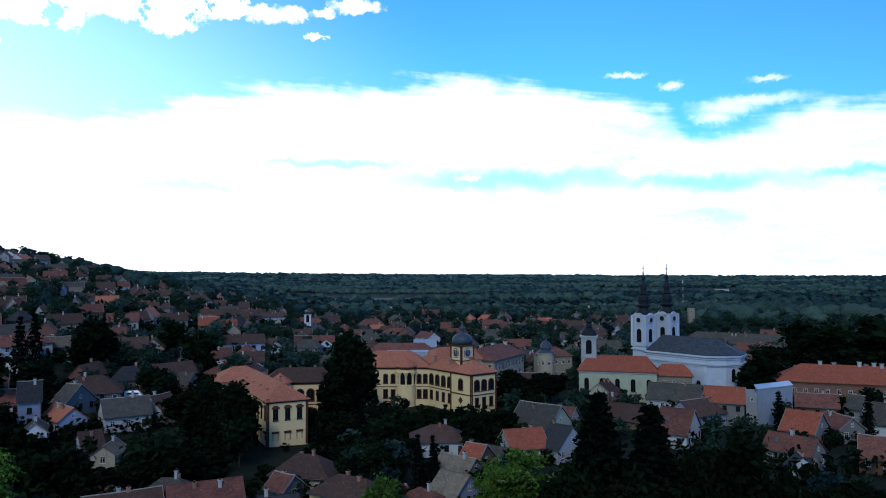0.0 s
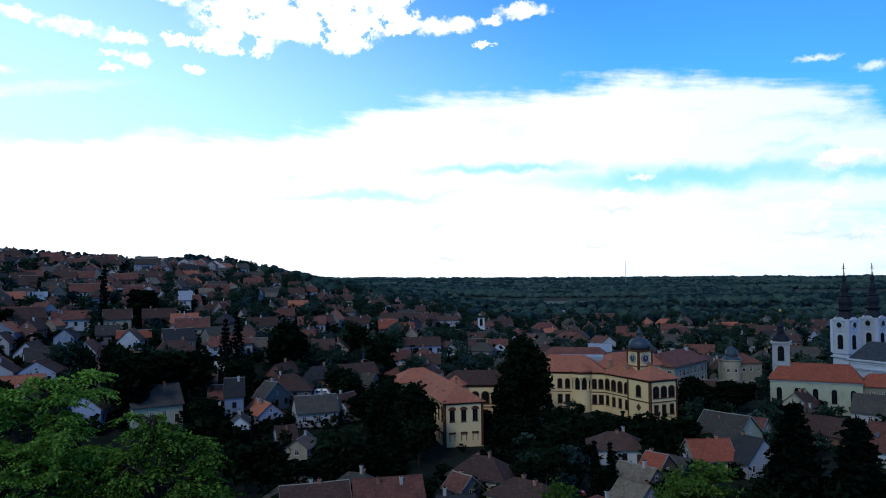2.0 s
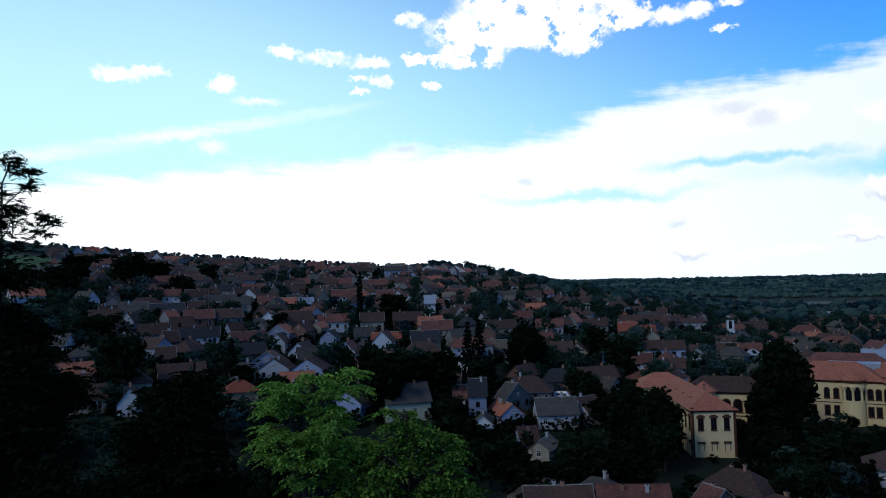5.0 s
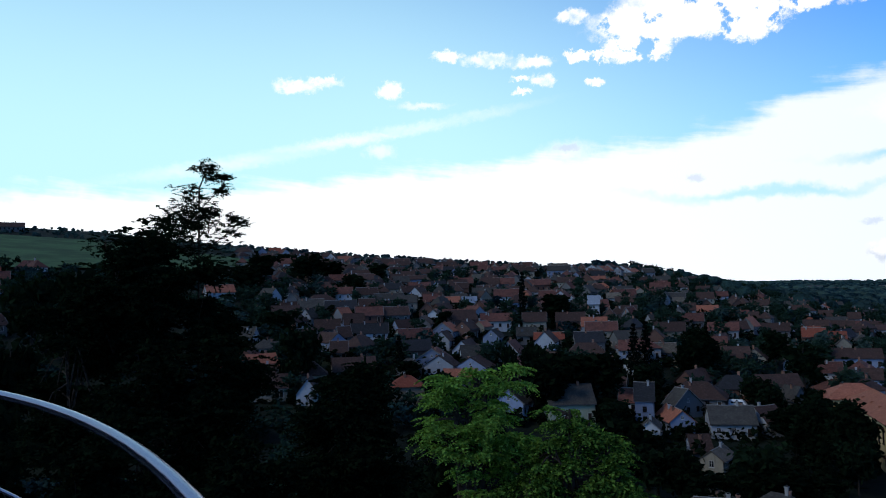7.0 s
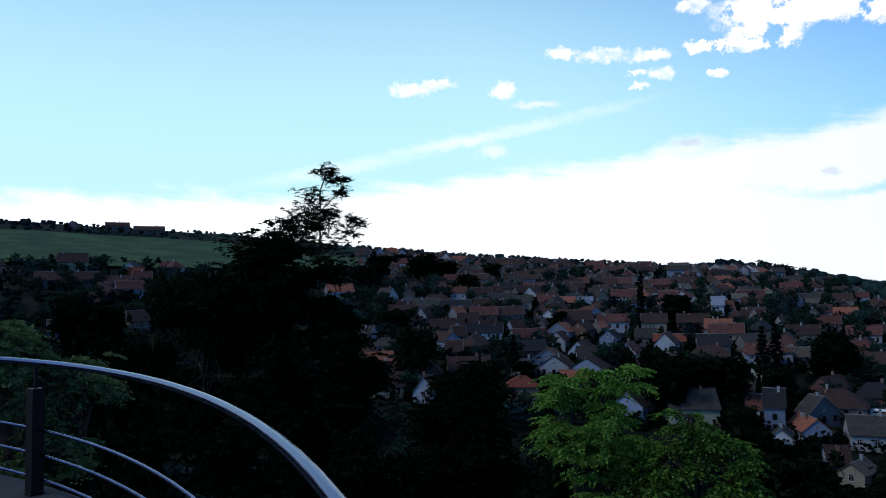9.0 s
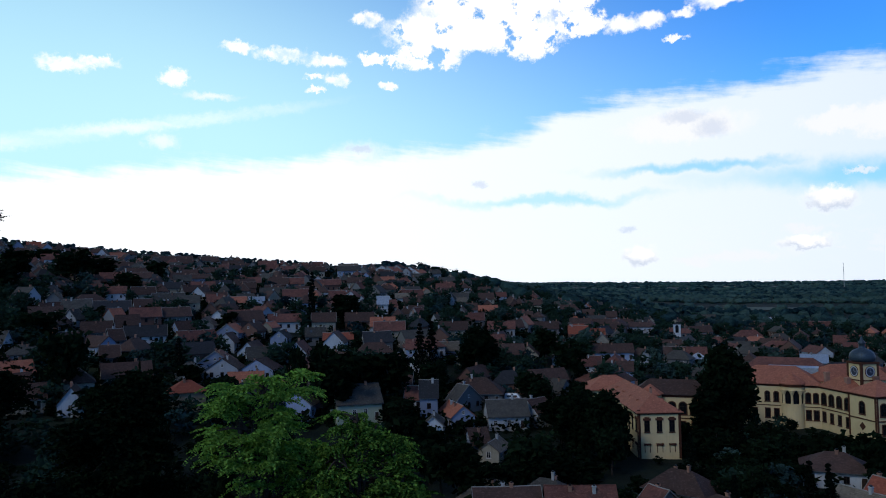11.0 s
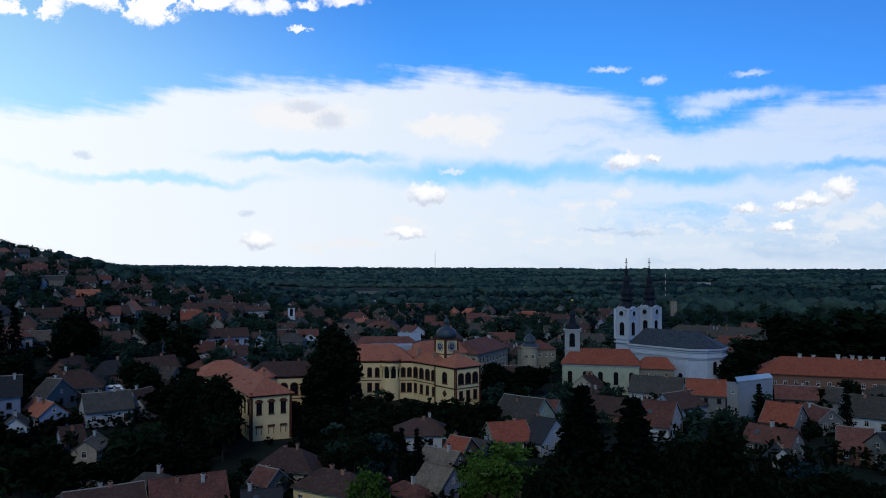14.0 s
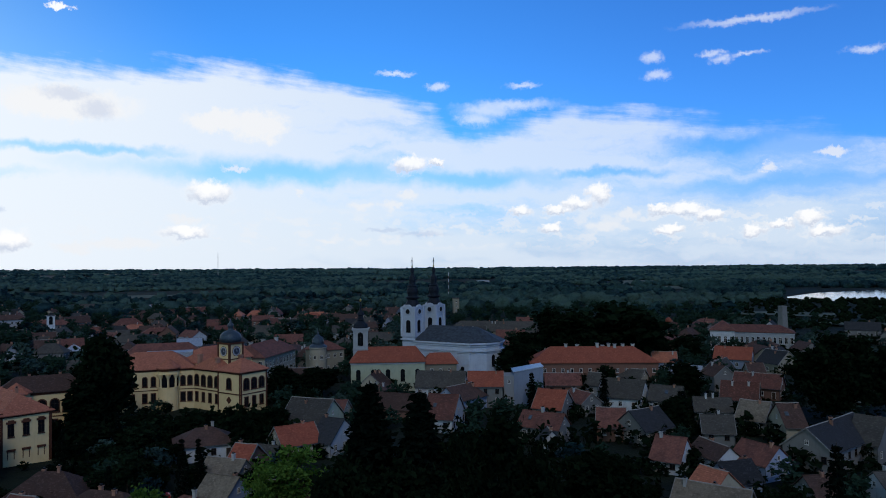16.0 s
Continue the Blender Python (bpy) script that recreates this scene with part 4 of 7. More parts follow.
def cathedral():
    ang = -50.0
    x0, y0 = polar(15.35, 271)
    # own x axis: from the towers along the nave to the apse; own y: from the near tower to the far one
    t = thing("cathedral", pose(x0, y0, 0, 0, 0, ang), "white baroque cathedral with two dark-spired bell towers", "church")
    W = WALL["church"]
    ca, sa_ = math.cos(radians(ang)), math.sin(radians(ang))
    for u in range(0, 40, 8):
        PLOTS.append((x0 + ca * u - sa_ * 6, y0 + sa_ * u + ca * 6, 10))
    s = Shape()
    L, B, he = 26.0, 20.0, 14.3
    end = [(L, -2.8), (L + 4.5, 1.1), (L + 6.5, 7.2), (L + 4.5, 13.3), (L, B - 2.8)]
    plan = [(3, -2.8)] + end + [(3, B - 2.8)]
    s.loft([[(x, y, -2) for x, y in plan], [(x, y, he) for x, y in plan]], W)
    nave = part("nave", s, t, "long white nave with rounded apse")
    for z, o, h in ((he - 0.4, 0.6, 0.6), (he - 1.1, 0.25, 0.35), (he - 2.9, 0.45, 0.45), (he - 3.4, 0.2, 0.3), (0.0, 0.25, 1.0)):
        s = Shape()
        cx, cy = L / 2 + 3, B / 2 - 2.8
        grow = [(x + (o if x > cx else -o), y + (o if y > cy else -o if y < cy - 1 else 0)) for x, y in plan]
        s.loft([[(x, y, z) for x, y in grow], [(x, y, z + h) for x, y in grow]], W)
        part("cornice", s, nave, "white moulded cornice")
    for x in (7.0, 12.5, 18.0, 23.0):
        part("window", WIN_CHURCH, nave, "tall arched church window", pose(x, -2.8, 2.0))
        part("window", WIN_CHURCH, nave, "tall arched church window", pose(x, B - 2.8, 2.0, 0, 0, 180))
    for x in (4.2, 9.8, 15.2, 20.6, 25.6):
        s = Shape()
        s.box(x - 0.35, x + 0.35, -3.0, -2.75, 0, he - 3.4, W)
        part("pilaster", s, nave, "white flat pilaster")
    row(nave, WIN_CHURCH, end[1], end[2], 6.0, 1)
    s = Shape()
    big = [(x + (0.6 if x > 10 else 0), y + (0.6 if y > B / 2 - 2.8 else -0.6)) for x, y in plan]
    mid = B / 2 - 2.8
    top = [(3, mid)] + [(L - 2.5, mid)] * 5 + [(3, mid)]
    s.loft([[(x, y, he + 0.2) for x, y in big], [(x, y, he + 0.35) for x, y in big], [(a, b, he + 5.1) for a, b in top]], M_CHURCH_ROOF)
    part("roof", s, t, "dark grey sheet and slate church roof")
    for yy in (0.0, 14.6):
        tower = Shape()
        h = 2.75
        tower.box(-h, h, yy - h, yy + h, -2, 26.7, W)
        ob = part("bell_tower", tower, t, "white square bell tower")
        for z, o, k in ((14.4, 0.5, 0.5), (15.6, 0.25, 0.3), (22.9, 0.2, 0.25), (26.2, 0.45, 0.4)):
            s = Shape()
            s.box(-h - o, h + o, yy - h - o, yy + h + o, z, z + k, W)
            part("cornice", s, ob, "white moulded cornice")
        for a in (-1, 1):
            for b in (-1, 1):
                s = Shape()
                s.box(a * h - 0.45, a * h + 0.45, yy + b * h - 0.45, yy + b * h + 0.45, 15.9, 26.2, W)
                part("pilaster", s, ob, "white corner pilaster")
        for a in (0, 90, 180, 270):
            m = pose(0, yy, 0, 0, 0, a) @ pose(0, -h, 0)
            part("window", WIN_BELL, ob, "arched dark pane for the belfry's inner shade", m @ pose(0, -0.02, 17.2))
            # Raised disc, iron-dark in place of the opening's shade.
            s = Shape()
            s.lathe(0, 0, [(1.25, 0), (1.25, 0.3), (0.95, 0.34)], W, 16)
            s.lathe(0, 0, [(0.9, 0.345), (0.85, 0.36)], M_IRON, 16)
            part("clock_face", s, ob, "round dark disc for the shaded clock opening", m @ pose(0, -0.1, 24.9, 90, 0, 0))
            s = Shape()
            s.loft([[(-1.7, -0.4, 26.5), (1.7, -0.4, 26.5), (1.7, 0.2, 26.5), (-1.7, 0.2, 26.5)], [(-1.1, -0.4, 27.1), (1.1, -0.4, 27.1), (1.1, 0.2, 27.1), (-1.1, 0.2, 27.1)],
                    [(-0.4, -0.4, 27.4), (0.4, -0.4, 27.4), (0.4, 0.2, 27.4), (-0.4, 0.2, 27.4)]], W)
            part("gable", s, ob, "curved white clock gable", m)
        s = Shape()
        s.lathe(0, yy, [(2.9, 26.7), (2.7, 27.4), (2.1, 28.4), (1.8, 29.2), (2.65, 29.8), (2.65, 30.1), (1.85, 30.4), (1.8, 31.0), (2.1, 32.1), (1.95, 33.2), (1.5, 33.9), (1.85, 34.05), (1.85, 34.3), (1.2, 34.6), (1.1, 35.5), (1.3, 36.4), (1.15, 37.4), (0.6, 38.4), (0.5, 39.1), (0.72, 39.4), (0.66, 40.6), (0.3, 41.0), (0.12, 41.3)], M_COPPER, 12)
        sp = part("spire", s, ob, "dark tiered copper spire")
        s = Shape()
        s.lathe(0, yy, [(0.1, 41.2), (0.35, 41.4), (0.35, 41.7), (0.1, 41.9)], M_GOLD, 10)
        s.box(-0.09, 0.09, yy - 0.09, yy + 0.09, 41.5, 44.8, M_IRON)
        s.box(-0.09, 0.09, yy - 0.85, yy + 0.85, 43.0, 43.2, M_IRON)
        s.box(-0.09, 0.09, yy - 0.5, yy + 0.5, 43.65, 43.8, M_IRON)
        part("finial", s, ob, "orb and iron cross")


cathedral()


def small_church():
    x0, y0 = polar(13.4, 254)
    t = thing("small_church", pose(x0, y0, 0, 0, 0, -14), "pale green church with red hipped roof and white bell tower", "church")
    PLOTS.extend([(*polar(11.5, 256), 8), (*polar(14, 256), 8), (*polar(16.5, 256), 8)])
    part("wall", box_walls(25, 11, 9.2, WALL["green"]), t)
    part("roof", hip_roof(25, 11, 9.2, 4.7, ROOF["orange"], 0.6, 19), t)
    row(t, WIN_CHURCH, (-12.5, -5.5), (12.5, -5.5), 2.6, 5)
    s = Shape()
    s.box(-12.7, 12.7, -5.75, 5.75, 8.5, 8.9, WALL["white"])
    part("cornice", s, t, "white eaves band")
    m = pose(18, 0.6, 0)
    part("wall", box_walls(11, 8, 8.0, WALL["cream"]), t, "", m)
    part("roof", hip_roof(11.5, 8, 8.0, 3.4, ROOF["orange"], 0.5, 7), t, "", m)
    for x in (15, 18, 21):
        part("window", WIN, t, "", pose(x, -3.4, 5.0))
    h, tx = 2.5, -9.4
    s = Shape()
    s.box(tx - h, tx + h, 1.2 - h, 1.2 + h, 0, 20.2, WALL["white"])
    ob = part("bell_tower", s, t, "white square bell tower")
    for z, o in ((12.8, 0.2), (19.5, 0.3), (20.0, 0.5)):
        s = Shape()
        s.box(tx - h - o, tx + h + o, 1.2 - h - o, 1.2 + h + o, z, z + 0.35, WALL["white"])
        part("cornice", s, ob, "white moulded cornice")
    for a in (0, 90, 180, 270):
        part("window", WIN_BELL, ob, "arched dark pane for the belfry's inner shade", pose(tx, 1.2, 0, 0, 0, a) @ pose(0, -h - 0.02, 14.4))
    s = Shape()
    s.lathe(tx, 1.2, [(2.61, 20.30), (2.70, 20.74), (2.43, 21.62), (1.53, 22.41), (1.08, 22.85), (1.35, 23.12), (0.99, 23.38), (0.90, 24.61), (1.26, 24.96), (0.99, 25.67), (0.45, 26.28), (0.23, 27.69), (0.09, 29.45)], M_COPPER, 12)
    part("spire", s, ob, "dark onion spire")
    s = Shape()
    s.lathe(tx, 1.2, [(0.08, 29.4), (0.4, 29.8), (0.4, 30.1), (0.08, 30.5)], M_GOLD, 10)
    s.box(tx - 0.07, tx + 0.07, 1.13, 1.27, 30.4, 32.4, M_IRON)
    s.box(tx - 0.6, tx + 0.6, 1.13, 1.27, 31.5, 31.66, M_IRON)
    part("finial", s, ob, "gilt orb and cross")


small_church()


def long_block(name, x, y, turn, w, d, he, rise, roof, wall, label, category, n, floors, win, ridge=None, chims=(), chim_label="white chimney", trim=None):
    t = thing(name, pose(x, y, land(x, y) - 0.3, 0, 0, turn), label, category)
    c, s_ = math.cos(radians(turn)), math.sin(radians(turn))
    k = max(1, int(w / d))
    for i in range(k):
        u = ((i + 0.5) / k - 0.5) * w
        PLOTS.append((x + c * u, y + s_ * u, d * 0.6))
    part("wall", box_walls(w, d, he, WALL[wall]), t)
    part("roof", hip_roof(w, d, he, rise, ROOF[roof], 0.6, ridge), t)
    k = max(2, int(n * d / w))
    for z in floors:
        row(t, win, (-w / 2, -d / 2), (w / 2, -d / 2), z, n)
        row(t, win, (w / 2, d / 2), (-w / 2, d / 2), z, n)
        row(t, win, (-w / 2, d / 2), (-w / 2, -d / 2), z, k)
        row(t, win, (w / 2, -d / 2), (w / 2, d / 2), z, k)
    s = Shape()
    s.box(-w / 2 - 0.15, w / 2 + 0.15, -d / 2 - 0.15, d / 2 + 0.15, he - 0.75, he - 0.3, WALL[trim or wall])
    part("cornice", s, t, "moulded eaves band")
    for u, v in chims:
        part("chimney", CHIMNEYS[1], t, chim_label, pose(u, v, he + rise * (1 - abs(v) / (d / 2)), 0, 0, 90) @ Matrix.Diagonal((1.9, 1.9, 0.85, 1)))
    return t


WIN_COLLEGE = window_shape(1.45, 2.3, False, M_FRAME).mesh("window")
WIN_SCHOOL = window_shape(1.35, 3.0, False, M_FRAME).mesh("window")
_x, _y = polar(29.2, 263)
long_block("barracks", _x, _y, -20, 43.5, 12, 8.0, 5.0, "orange", "brick", "long brick barracks with bright orange roof and white chimneys", "building", 14, (1.2, 4.6), WIN, 29,
           [(-9, 0.2), (-5, 0.6), (2, 0), (4, 1), (6, 0.2), (8, -0.3), (11, 0.4), (14.5, 0.5)])
_x, _y = polar(40.7, 384)
_s = long_block("school", _x, _y, -40, 36, 13, 8.6, 3.2, "red", "white", "long white school with tall windows and red roof", "school", 15, (3.4,), WIN_SCHOOL, 24)
row(_s, WIN_SCHOOL, (-19, -7.5), (-8, -7.5), 3.4, 4)
part("wall", box_walls(11, 15, 9.2, WALL["white"]), _s, "", pose(-13.5, 0, 0))
part("roof", hip_roof(11, 15, 9.2, 4.4, ROOF["red"], 0.6, 0.1), _s, "", pose(-13.5, 0, 0))
_x, _y = polar(3.9, 265)
long_block("college", _x, _y, 62, 27, 13, 12.0, 4.0, "red", "cream", "cream three-storey college with many windows and red roof", "building", 9, (1.2, 4.8, 8.4), WIN_COLLEGE, 22, [(-8, 1), (2, 1), (9, -1)])


def corner_house():
    x, y = polar(8.0, 285)
    t = thing("domed_house", pose(x, y, 0, 0, 0, 15), "cream corner house with small dark dome", "building")
    PLOTS.append((x, y, 9))
    part("wall", box_walls(12, 10, 9.4, WALL["cream"]), t, "", pose(5, 5, 0))
    part("roof", hip_roof(12, 10, 9.4, 3.2, ROOF["red"]), t, "", pose(5, 5, 0))
    s = Shape()
    s.lathe(0, 0, [(3.2, -1), (3.2, 10.3), (3.5, 10.5), (3.5, 10.9)], WALL["cream"], 16)
    part("turret", s, t, "round cream corner turret")
    s = Shape()
    s.lathe(0, 0, [(3.5, 10.9), (3.2, 11.4), (2.6, 11.8), (2.2, 12.0), (2.3, 12.9), (2.0, 14.1), (1.1, 15.1), (0.4, 15.6), (0.1, 17.4)], M_DOME, 16)
    part("dome", s, t, "dark sheet-metal dome")
    for a in range(0, 360, 45):
        part("window", WIN, t, "", pose(0, 0, 0, 0, 0, a) @ pose(0, -3.2, 6.5))
    row(t, WIN, (3, 0), (11, 0), 6.5, 3)
    row(t, WIN, (3, 0), (11, 0), 2.0, 3)


corner_house()


def firewall_house():
    x, y = polar(24.1, 226)
    t = thing("blue_house", pose(x, y, 0, 0, 0, -18), "bluish shade-tinted house with tall blind firewall and slanting top", "house", "village houses")
    PLOTS.append((x, y, 7))
    s = Shape()
    a = [(-3.8, -4, -2), (5.0, -4, -2), (5.0, 4, -2), (-3.8, 4, -2)]
    b = [(-3.8, -4, 9.3), (5.0, -4, 10.8), (5.0, 4, 10.8), (-3.8, 4, 9.3)]
    # Front wall bluish to carry its shade; the stair wing has the lit white.
    s.loft([a, b], WALL["blue"])
    part("wall", s, t)
    s = Shape()
    s.loft([[(-4.0, -4.2, 9.25), (5.2, -4.2, 10.8), (5.2, 4.2, 10.8), (-4.0, 4.2, 9.25)], [(-4.0, -4.2, 9.5), (5.2, -4.2, 11.05), (5.2, 4.2, 11.05), (-4.0, 4.2, 9.5)]], ROOF["metal"])
    part("coping", s, t, "pale metal coping")
    s = Shape()
    s.box(-6.8, -3.8, -3.5, 3.5, -2, 8.2, WALL["white"])
    part("wall", s, t, "white stair wing")
    part("window", WIN_SMALL, t, "", pose(-5.3, -3.5, 6.0))
    part("window", WIN_SMALL, t, "", pose(1.0, -4, 3.0))


firewall_house()


def bell_house():
    x, y = polar(-10.5, 470)
    t = thing("chapel_tower", pose(x, y, land(x, y), 0, 0, 10), "small white chapel bell tower", "tower")
    s = Shape()
    s.box(-2.1, 2.1, -2.1, 2.1, 0, 12.2, WALL["white"])
    part("wall", s, t)
    s = Shape()
    s.box(-2.4, 2.4, -2.4, 2.4, 12.2, 12.6, WALL["white"])
    s.lathe(0, 0, [(3.0, 12.6), (0.1, 14.4)], ROOF["dark"], 4, True)
    part("roof", s, t, "low tent roof")
    for a in (0, 90, 180, 270):
        part("window", WIN_BELL, t, "", pose(0, 0, 0, 0, 0, a) @ pose(0, -2.12, 7.6))


bell_house()


def mast():
    x, y = polar(0.62, 2600)
    t = thing("radio_mast", pose(x, y, 0), "distant thin radio mast", "mast")
    s = Shape()
    s.tube([(0, 0, 0), (0, 0, 88)], 1.0, M_CONCRETE, 6, 0.6)
    part("pole", s, t)


mast()


def stack():
    x, y = polar(42.7, 430)
    t = thing("brick_chimney", pose(x, y, 0), "old square factory chimney of grey brick", "chimney")
    s = Shape()
    s.box(-2.0, 2.0, -2.0, 2.0, -1, 17.5, WALL["grey"], 0.25)
    s.box(-1.7, 1.7, -1.7, 1.7, 17.5, 18.0, WALL["grey"])
    part("shaft", s, t)


stack()


def water_tower():
    x, y = polar(34.9, 370)
    t = thing("red_balloon_tank", pose(x, y, 0), "red spherical tank on a thin post", "tank")
    s = Shape()
    s.tube([(0, 0, 0), (0, 0, 12.5)], 0.35, M_IRON, 8)
    part("post", s, t)
    s = Shape()
    s.lathe(0, 0, [(0.05, 12.3)] + [(1.5 * math.sin(math.pi * i / 10), 13.8 - 1.5 * math.cos(math.pi * i / 10)) for i in range(1, 10)] + [(0.05, 15.3)], ROOF["orange"], 16)
    part("tank", s, t, "glossy red ball")


water_tower()

# ---- houses ----
house(-190.9, 119.1, 58, 10.8, 8.0, 3.0, 3.4, "brown", "cream", "gable")
house(-210.2, 115.4, 61, 5.2, 7.0, 3.0, 3.0, "orange", "grey", "gable")
house(-180.3, 178.0, 125, 9.0, 10.8, 3.6, 3.6, "red", "blue", "gable")
house(-173.9, 175.3, 120, 9.0, 9.9, 3.4, 3.2, "brown", "white", "gable")
house(-165.1, 182.1, 112, 9.0, 10.8, 3.4, 3.2, "brown", "blue", "gable")
house(-264.0, 320.4, 39, 13.9, 8.0, 4.6, 2.6, "red", "white", "gable")
house(-207.8, 212.3, 114, 9.0, 9.0, 3.4, 3.2, "pink", "blue", "gable")
house(-172.7, 234.3, 36, 11.5, 8.0, 3.0, 2.4, "orange", "cream", "gable")
house(-182.3, 232.2, 38, 7.7, 8.0, 3.2, 3.0, "grey", "grey", "gable")
house(-261.3, 285.0, 43, 7.7, 6.0, 3.2, 2.0, "metal", "cream", "gable")
house(-134.7, 232.5, 30, 9.8, 9.0, 5.4, 3.0, "red", "blue", "gable")
house(-132.0, 249.0, 28, 8.8, 8.0, 3.6, 3.0, "beige", "blue", "gable")
house(-147.7, 336.7, 24, 13.4, 9.0, 3.6, 3.4, "red", "white", "gable")
house(-133.1, 410.5, 18, 9.3, 8.0, 3.6, 2.6, "orange", "brick", "gable")
house(-364.2, 509.0, 36, 16.5, 8.0, 5.8, 2.6, "beige", "blue", "gable")
house(-334.3, 518.2, 98, 8.0, 11.0, 6.0, 2.8, "brown", "white", "gable")
house(-337.1, 546.9, 92, 8.0, 9.3, 6.0, 2.8, "red", "white", "gable")
house(-318.7, 538.5, 91, 8.0, 10.0, 6.0, 2.8, "brown", "white", "gable")
house(-378.7, 448.5, 40, 11.5, 8.0, 3.6, 3.0, "red", "white", "gable")
house(-386.9, 384.4, 45, 11.7, 8.0, 4.6, 3.0, "red", "cream", "gable")
house(-342.3, 324.1, 47, 11.5, 8.0, 4.6, 2.6, "brown", "blue", "gable")
house(-323.0, 347.4, 43, 11.8, 8.0, 3.4, 3.2, "red", "brick", "gable")
house(-393.2, 505.1, 38, 8.6, 8.0, 4.6, 3.0, "red", "cream", "gable")
house(-277.8, 273.6, 45, 10.4, 8.0, 3.2, 3.0, "brown", "brick", "gable")
house(-262.0, 271.6, 44, 9.2, 8.0, 3.2, 2.8, "pink", "cream", "gable")
house(-207.2, 243.0, 40, 13.4, 8.0, 3.6, 3.0, "red", "white", "gable")
house(-222.2, 364.0, 31, 7.7, 7.0, 3.4, 2.6, "beige", "white", "gable")
house(-218.1, 337.3, 33, 6.6, 7.0, 4.8, 1.6, "metal", "cream", "gable")
house(-185.6, 317.3, 30, 7.2, 8.0, 3.6, 2.8, "brown", "white", "gable")
house(-205.7, 408.6, 27, 5.8, 7.0, 4.6, 2.4, "beige", "cream", "gable")
house(147.8, 368.3, -33, 51.1, 12.0, 6.4, 5.0, "grey", "cream", "hip")
house(70.3, 221.9, -26, 15.2, 9.8, 4.4, 4.0, "grey", "white", "gable")
house(80.1, 208.5, -22, 10.4, 8.6, 6.0, 3.6, "orange", "grey", "gable")
house(72.9, 205.6, 33, 19.0, 8.5, 3.4, 3.5, "brown", "blue", "gable")
house(58.3, 182.2, -34, 7.9, 12.0, 3.4, 5.0, "red", "white", "gable")
house(90.0, 182.7, -46, 8.1, 10.3, 3.4, 4.2, "orange", "grey", "gable")
house(101.5, 187.6, -85, 9.8, 6.5, 3.2, 2.6, "red", "grey", "gable")
house(109.6, 215.4, -22, 11.3, 7.5, 3.4, 3.1, "red", "brick", "gable")
house(119.6, 211.2, -51, 4.5, 8.0, 3.4, 3.3, "grey", "white", "gable")
house(116.6, 189.1, -47, 11.6, 10.7, 3.6, 4.4, "grey", "white", "gable")
house(138.1, 219.5, -56, 9.1, 6.2, 3.4, 2.5, "grey", "cream", "gable")
house(125.7, 181.6, -46, 8.9, 8.5, 3.2, 3.5, "grey", "grey", "gable")
house(163.7, 223.7, -47, 10.0, 5.0, 3.2, 1.9, "metal", "white", "gable")
house(77.1, 161.7, -50, 10.6, 7.0, 3.4, 2.9, "red", "grey", "gable")
house(72.7, 149.5, 76, 4.5, 4.6, 2.9, 2.2, "dark", "white", "gable")
house(94.0, 159.0, -32, 6.6, 9.0, 3.0, 3.7, "red", "brick", "gable")
house(99.4, 153.1, 15, 9.9, 9.3, 3.4, 3.8, "dark", "grey", "gable")
house(90.5, 129.4, -52, 6.0, 9.1, 2.7, 3.8, "red", "white", "gable")
house(98.2, 125.8, -92, 9.4, 5.6, 3.2, 2.3, "brown", "white", "gable")
house(81.2, 104.2, -78, 5.4, 11.2, 2.8, 4.6, "pink", "cream", "gable")
house(75.8, 97.6, -53, 11.2, 10.9, 2.6, 4.5, "beige", "cream", "gable")
house(90.5, 110.6, -2, 6.8, 6.6, 3.4, 2.8, "dark", "blue", "gable")
house(104.3, 119.7, -80, 8.4, 7.5, 3.2, 3.0, "red", "blue", "gable")
house(128.0, 164.7, -31, 9.4, 6.9, 3.2, 2.8, "grey", "grey", "gable")
house(114.4, 145.6, -31, 7.0, 7.8, 2.8, 3.2, "grey", "grey", "gable")
house(131.3, 152.0, -58, 7.0, 9.6, 3.2, 3.9, "beige", "grey", "gable")
house(131.2, 141.4, -21, 4.8, 10.6, 4.0, 4.4, "brown", "cream", "gable")
house(164.1, 188.5, -52, 13.7, 9.1, 3.6, 3.6, "red", "brick", "gable")
house(146.4, 175.7, -44, 10.0, 10.5, 3.2, 4.3, "red", "white", "gable")
house(200.8, 244.3, -48, 13.9, 9.8, 3.8, 4.2, "orange", "blue", "gable")
house(206.2, 226.7, -83, 10.0, 10.5, 4.0, 4.3, "dark", "cream", "gable")
house(185.2, 214.9, -22, 5.7, 6.8, 3.2, 2.8, "brown", "cream", "gable")
house(125.5, 123.1, 22, 22.5, 9.9, 4.4, 4.0, "dark", "grey", "gable")
house(135.8, 122.2, -66, 6.0, 11.6, 4.0, 4.7, "grey", "grey", "gable")
house(99.9, 100.4, -8, 6.1, 7.0, 2.6, 2.9, "brown", "grey", "gable")
house(109.4, 95.9, -6, 4.5, 7.4, 3.4, 3.0, "grey", "white", "gable")
house(25.0, 187.9, -38, 11.5, 11.4, 4.0, 4.6, "grey", "green", "gable")
house(33.3, 196.9, -31, 4.5, 7.1, 3.2, 2.9, "red", "cream", "gable")
house(18.1, 167.5, 17, 9.0, 8.2, 3.2, 3.4, "orange", "cream", "gable")
house(27.1, 167.8, -45, 5.7, 10.3, 3.2, 4.2, "dark", "white", "gable")
house(-1.2, 174.0, 5, 12.6, 9.6, 3.2, 3.1, "brown", "white", "hip")
house(7.0, 152.5, -35, 4.5, 10.0, 2.6, 4.1, "orange", "brick", "gable")
house(3.1, 148.9, -38, 8.5, 6.1, 2.6, 2.5, "beige", "grey", "gable")
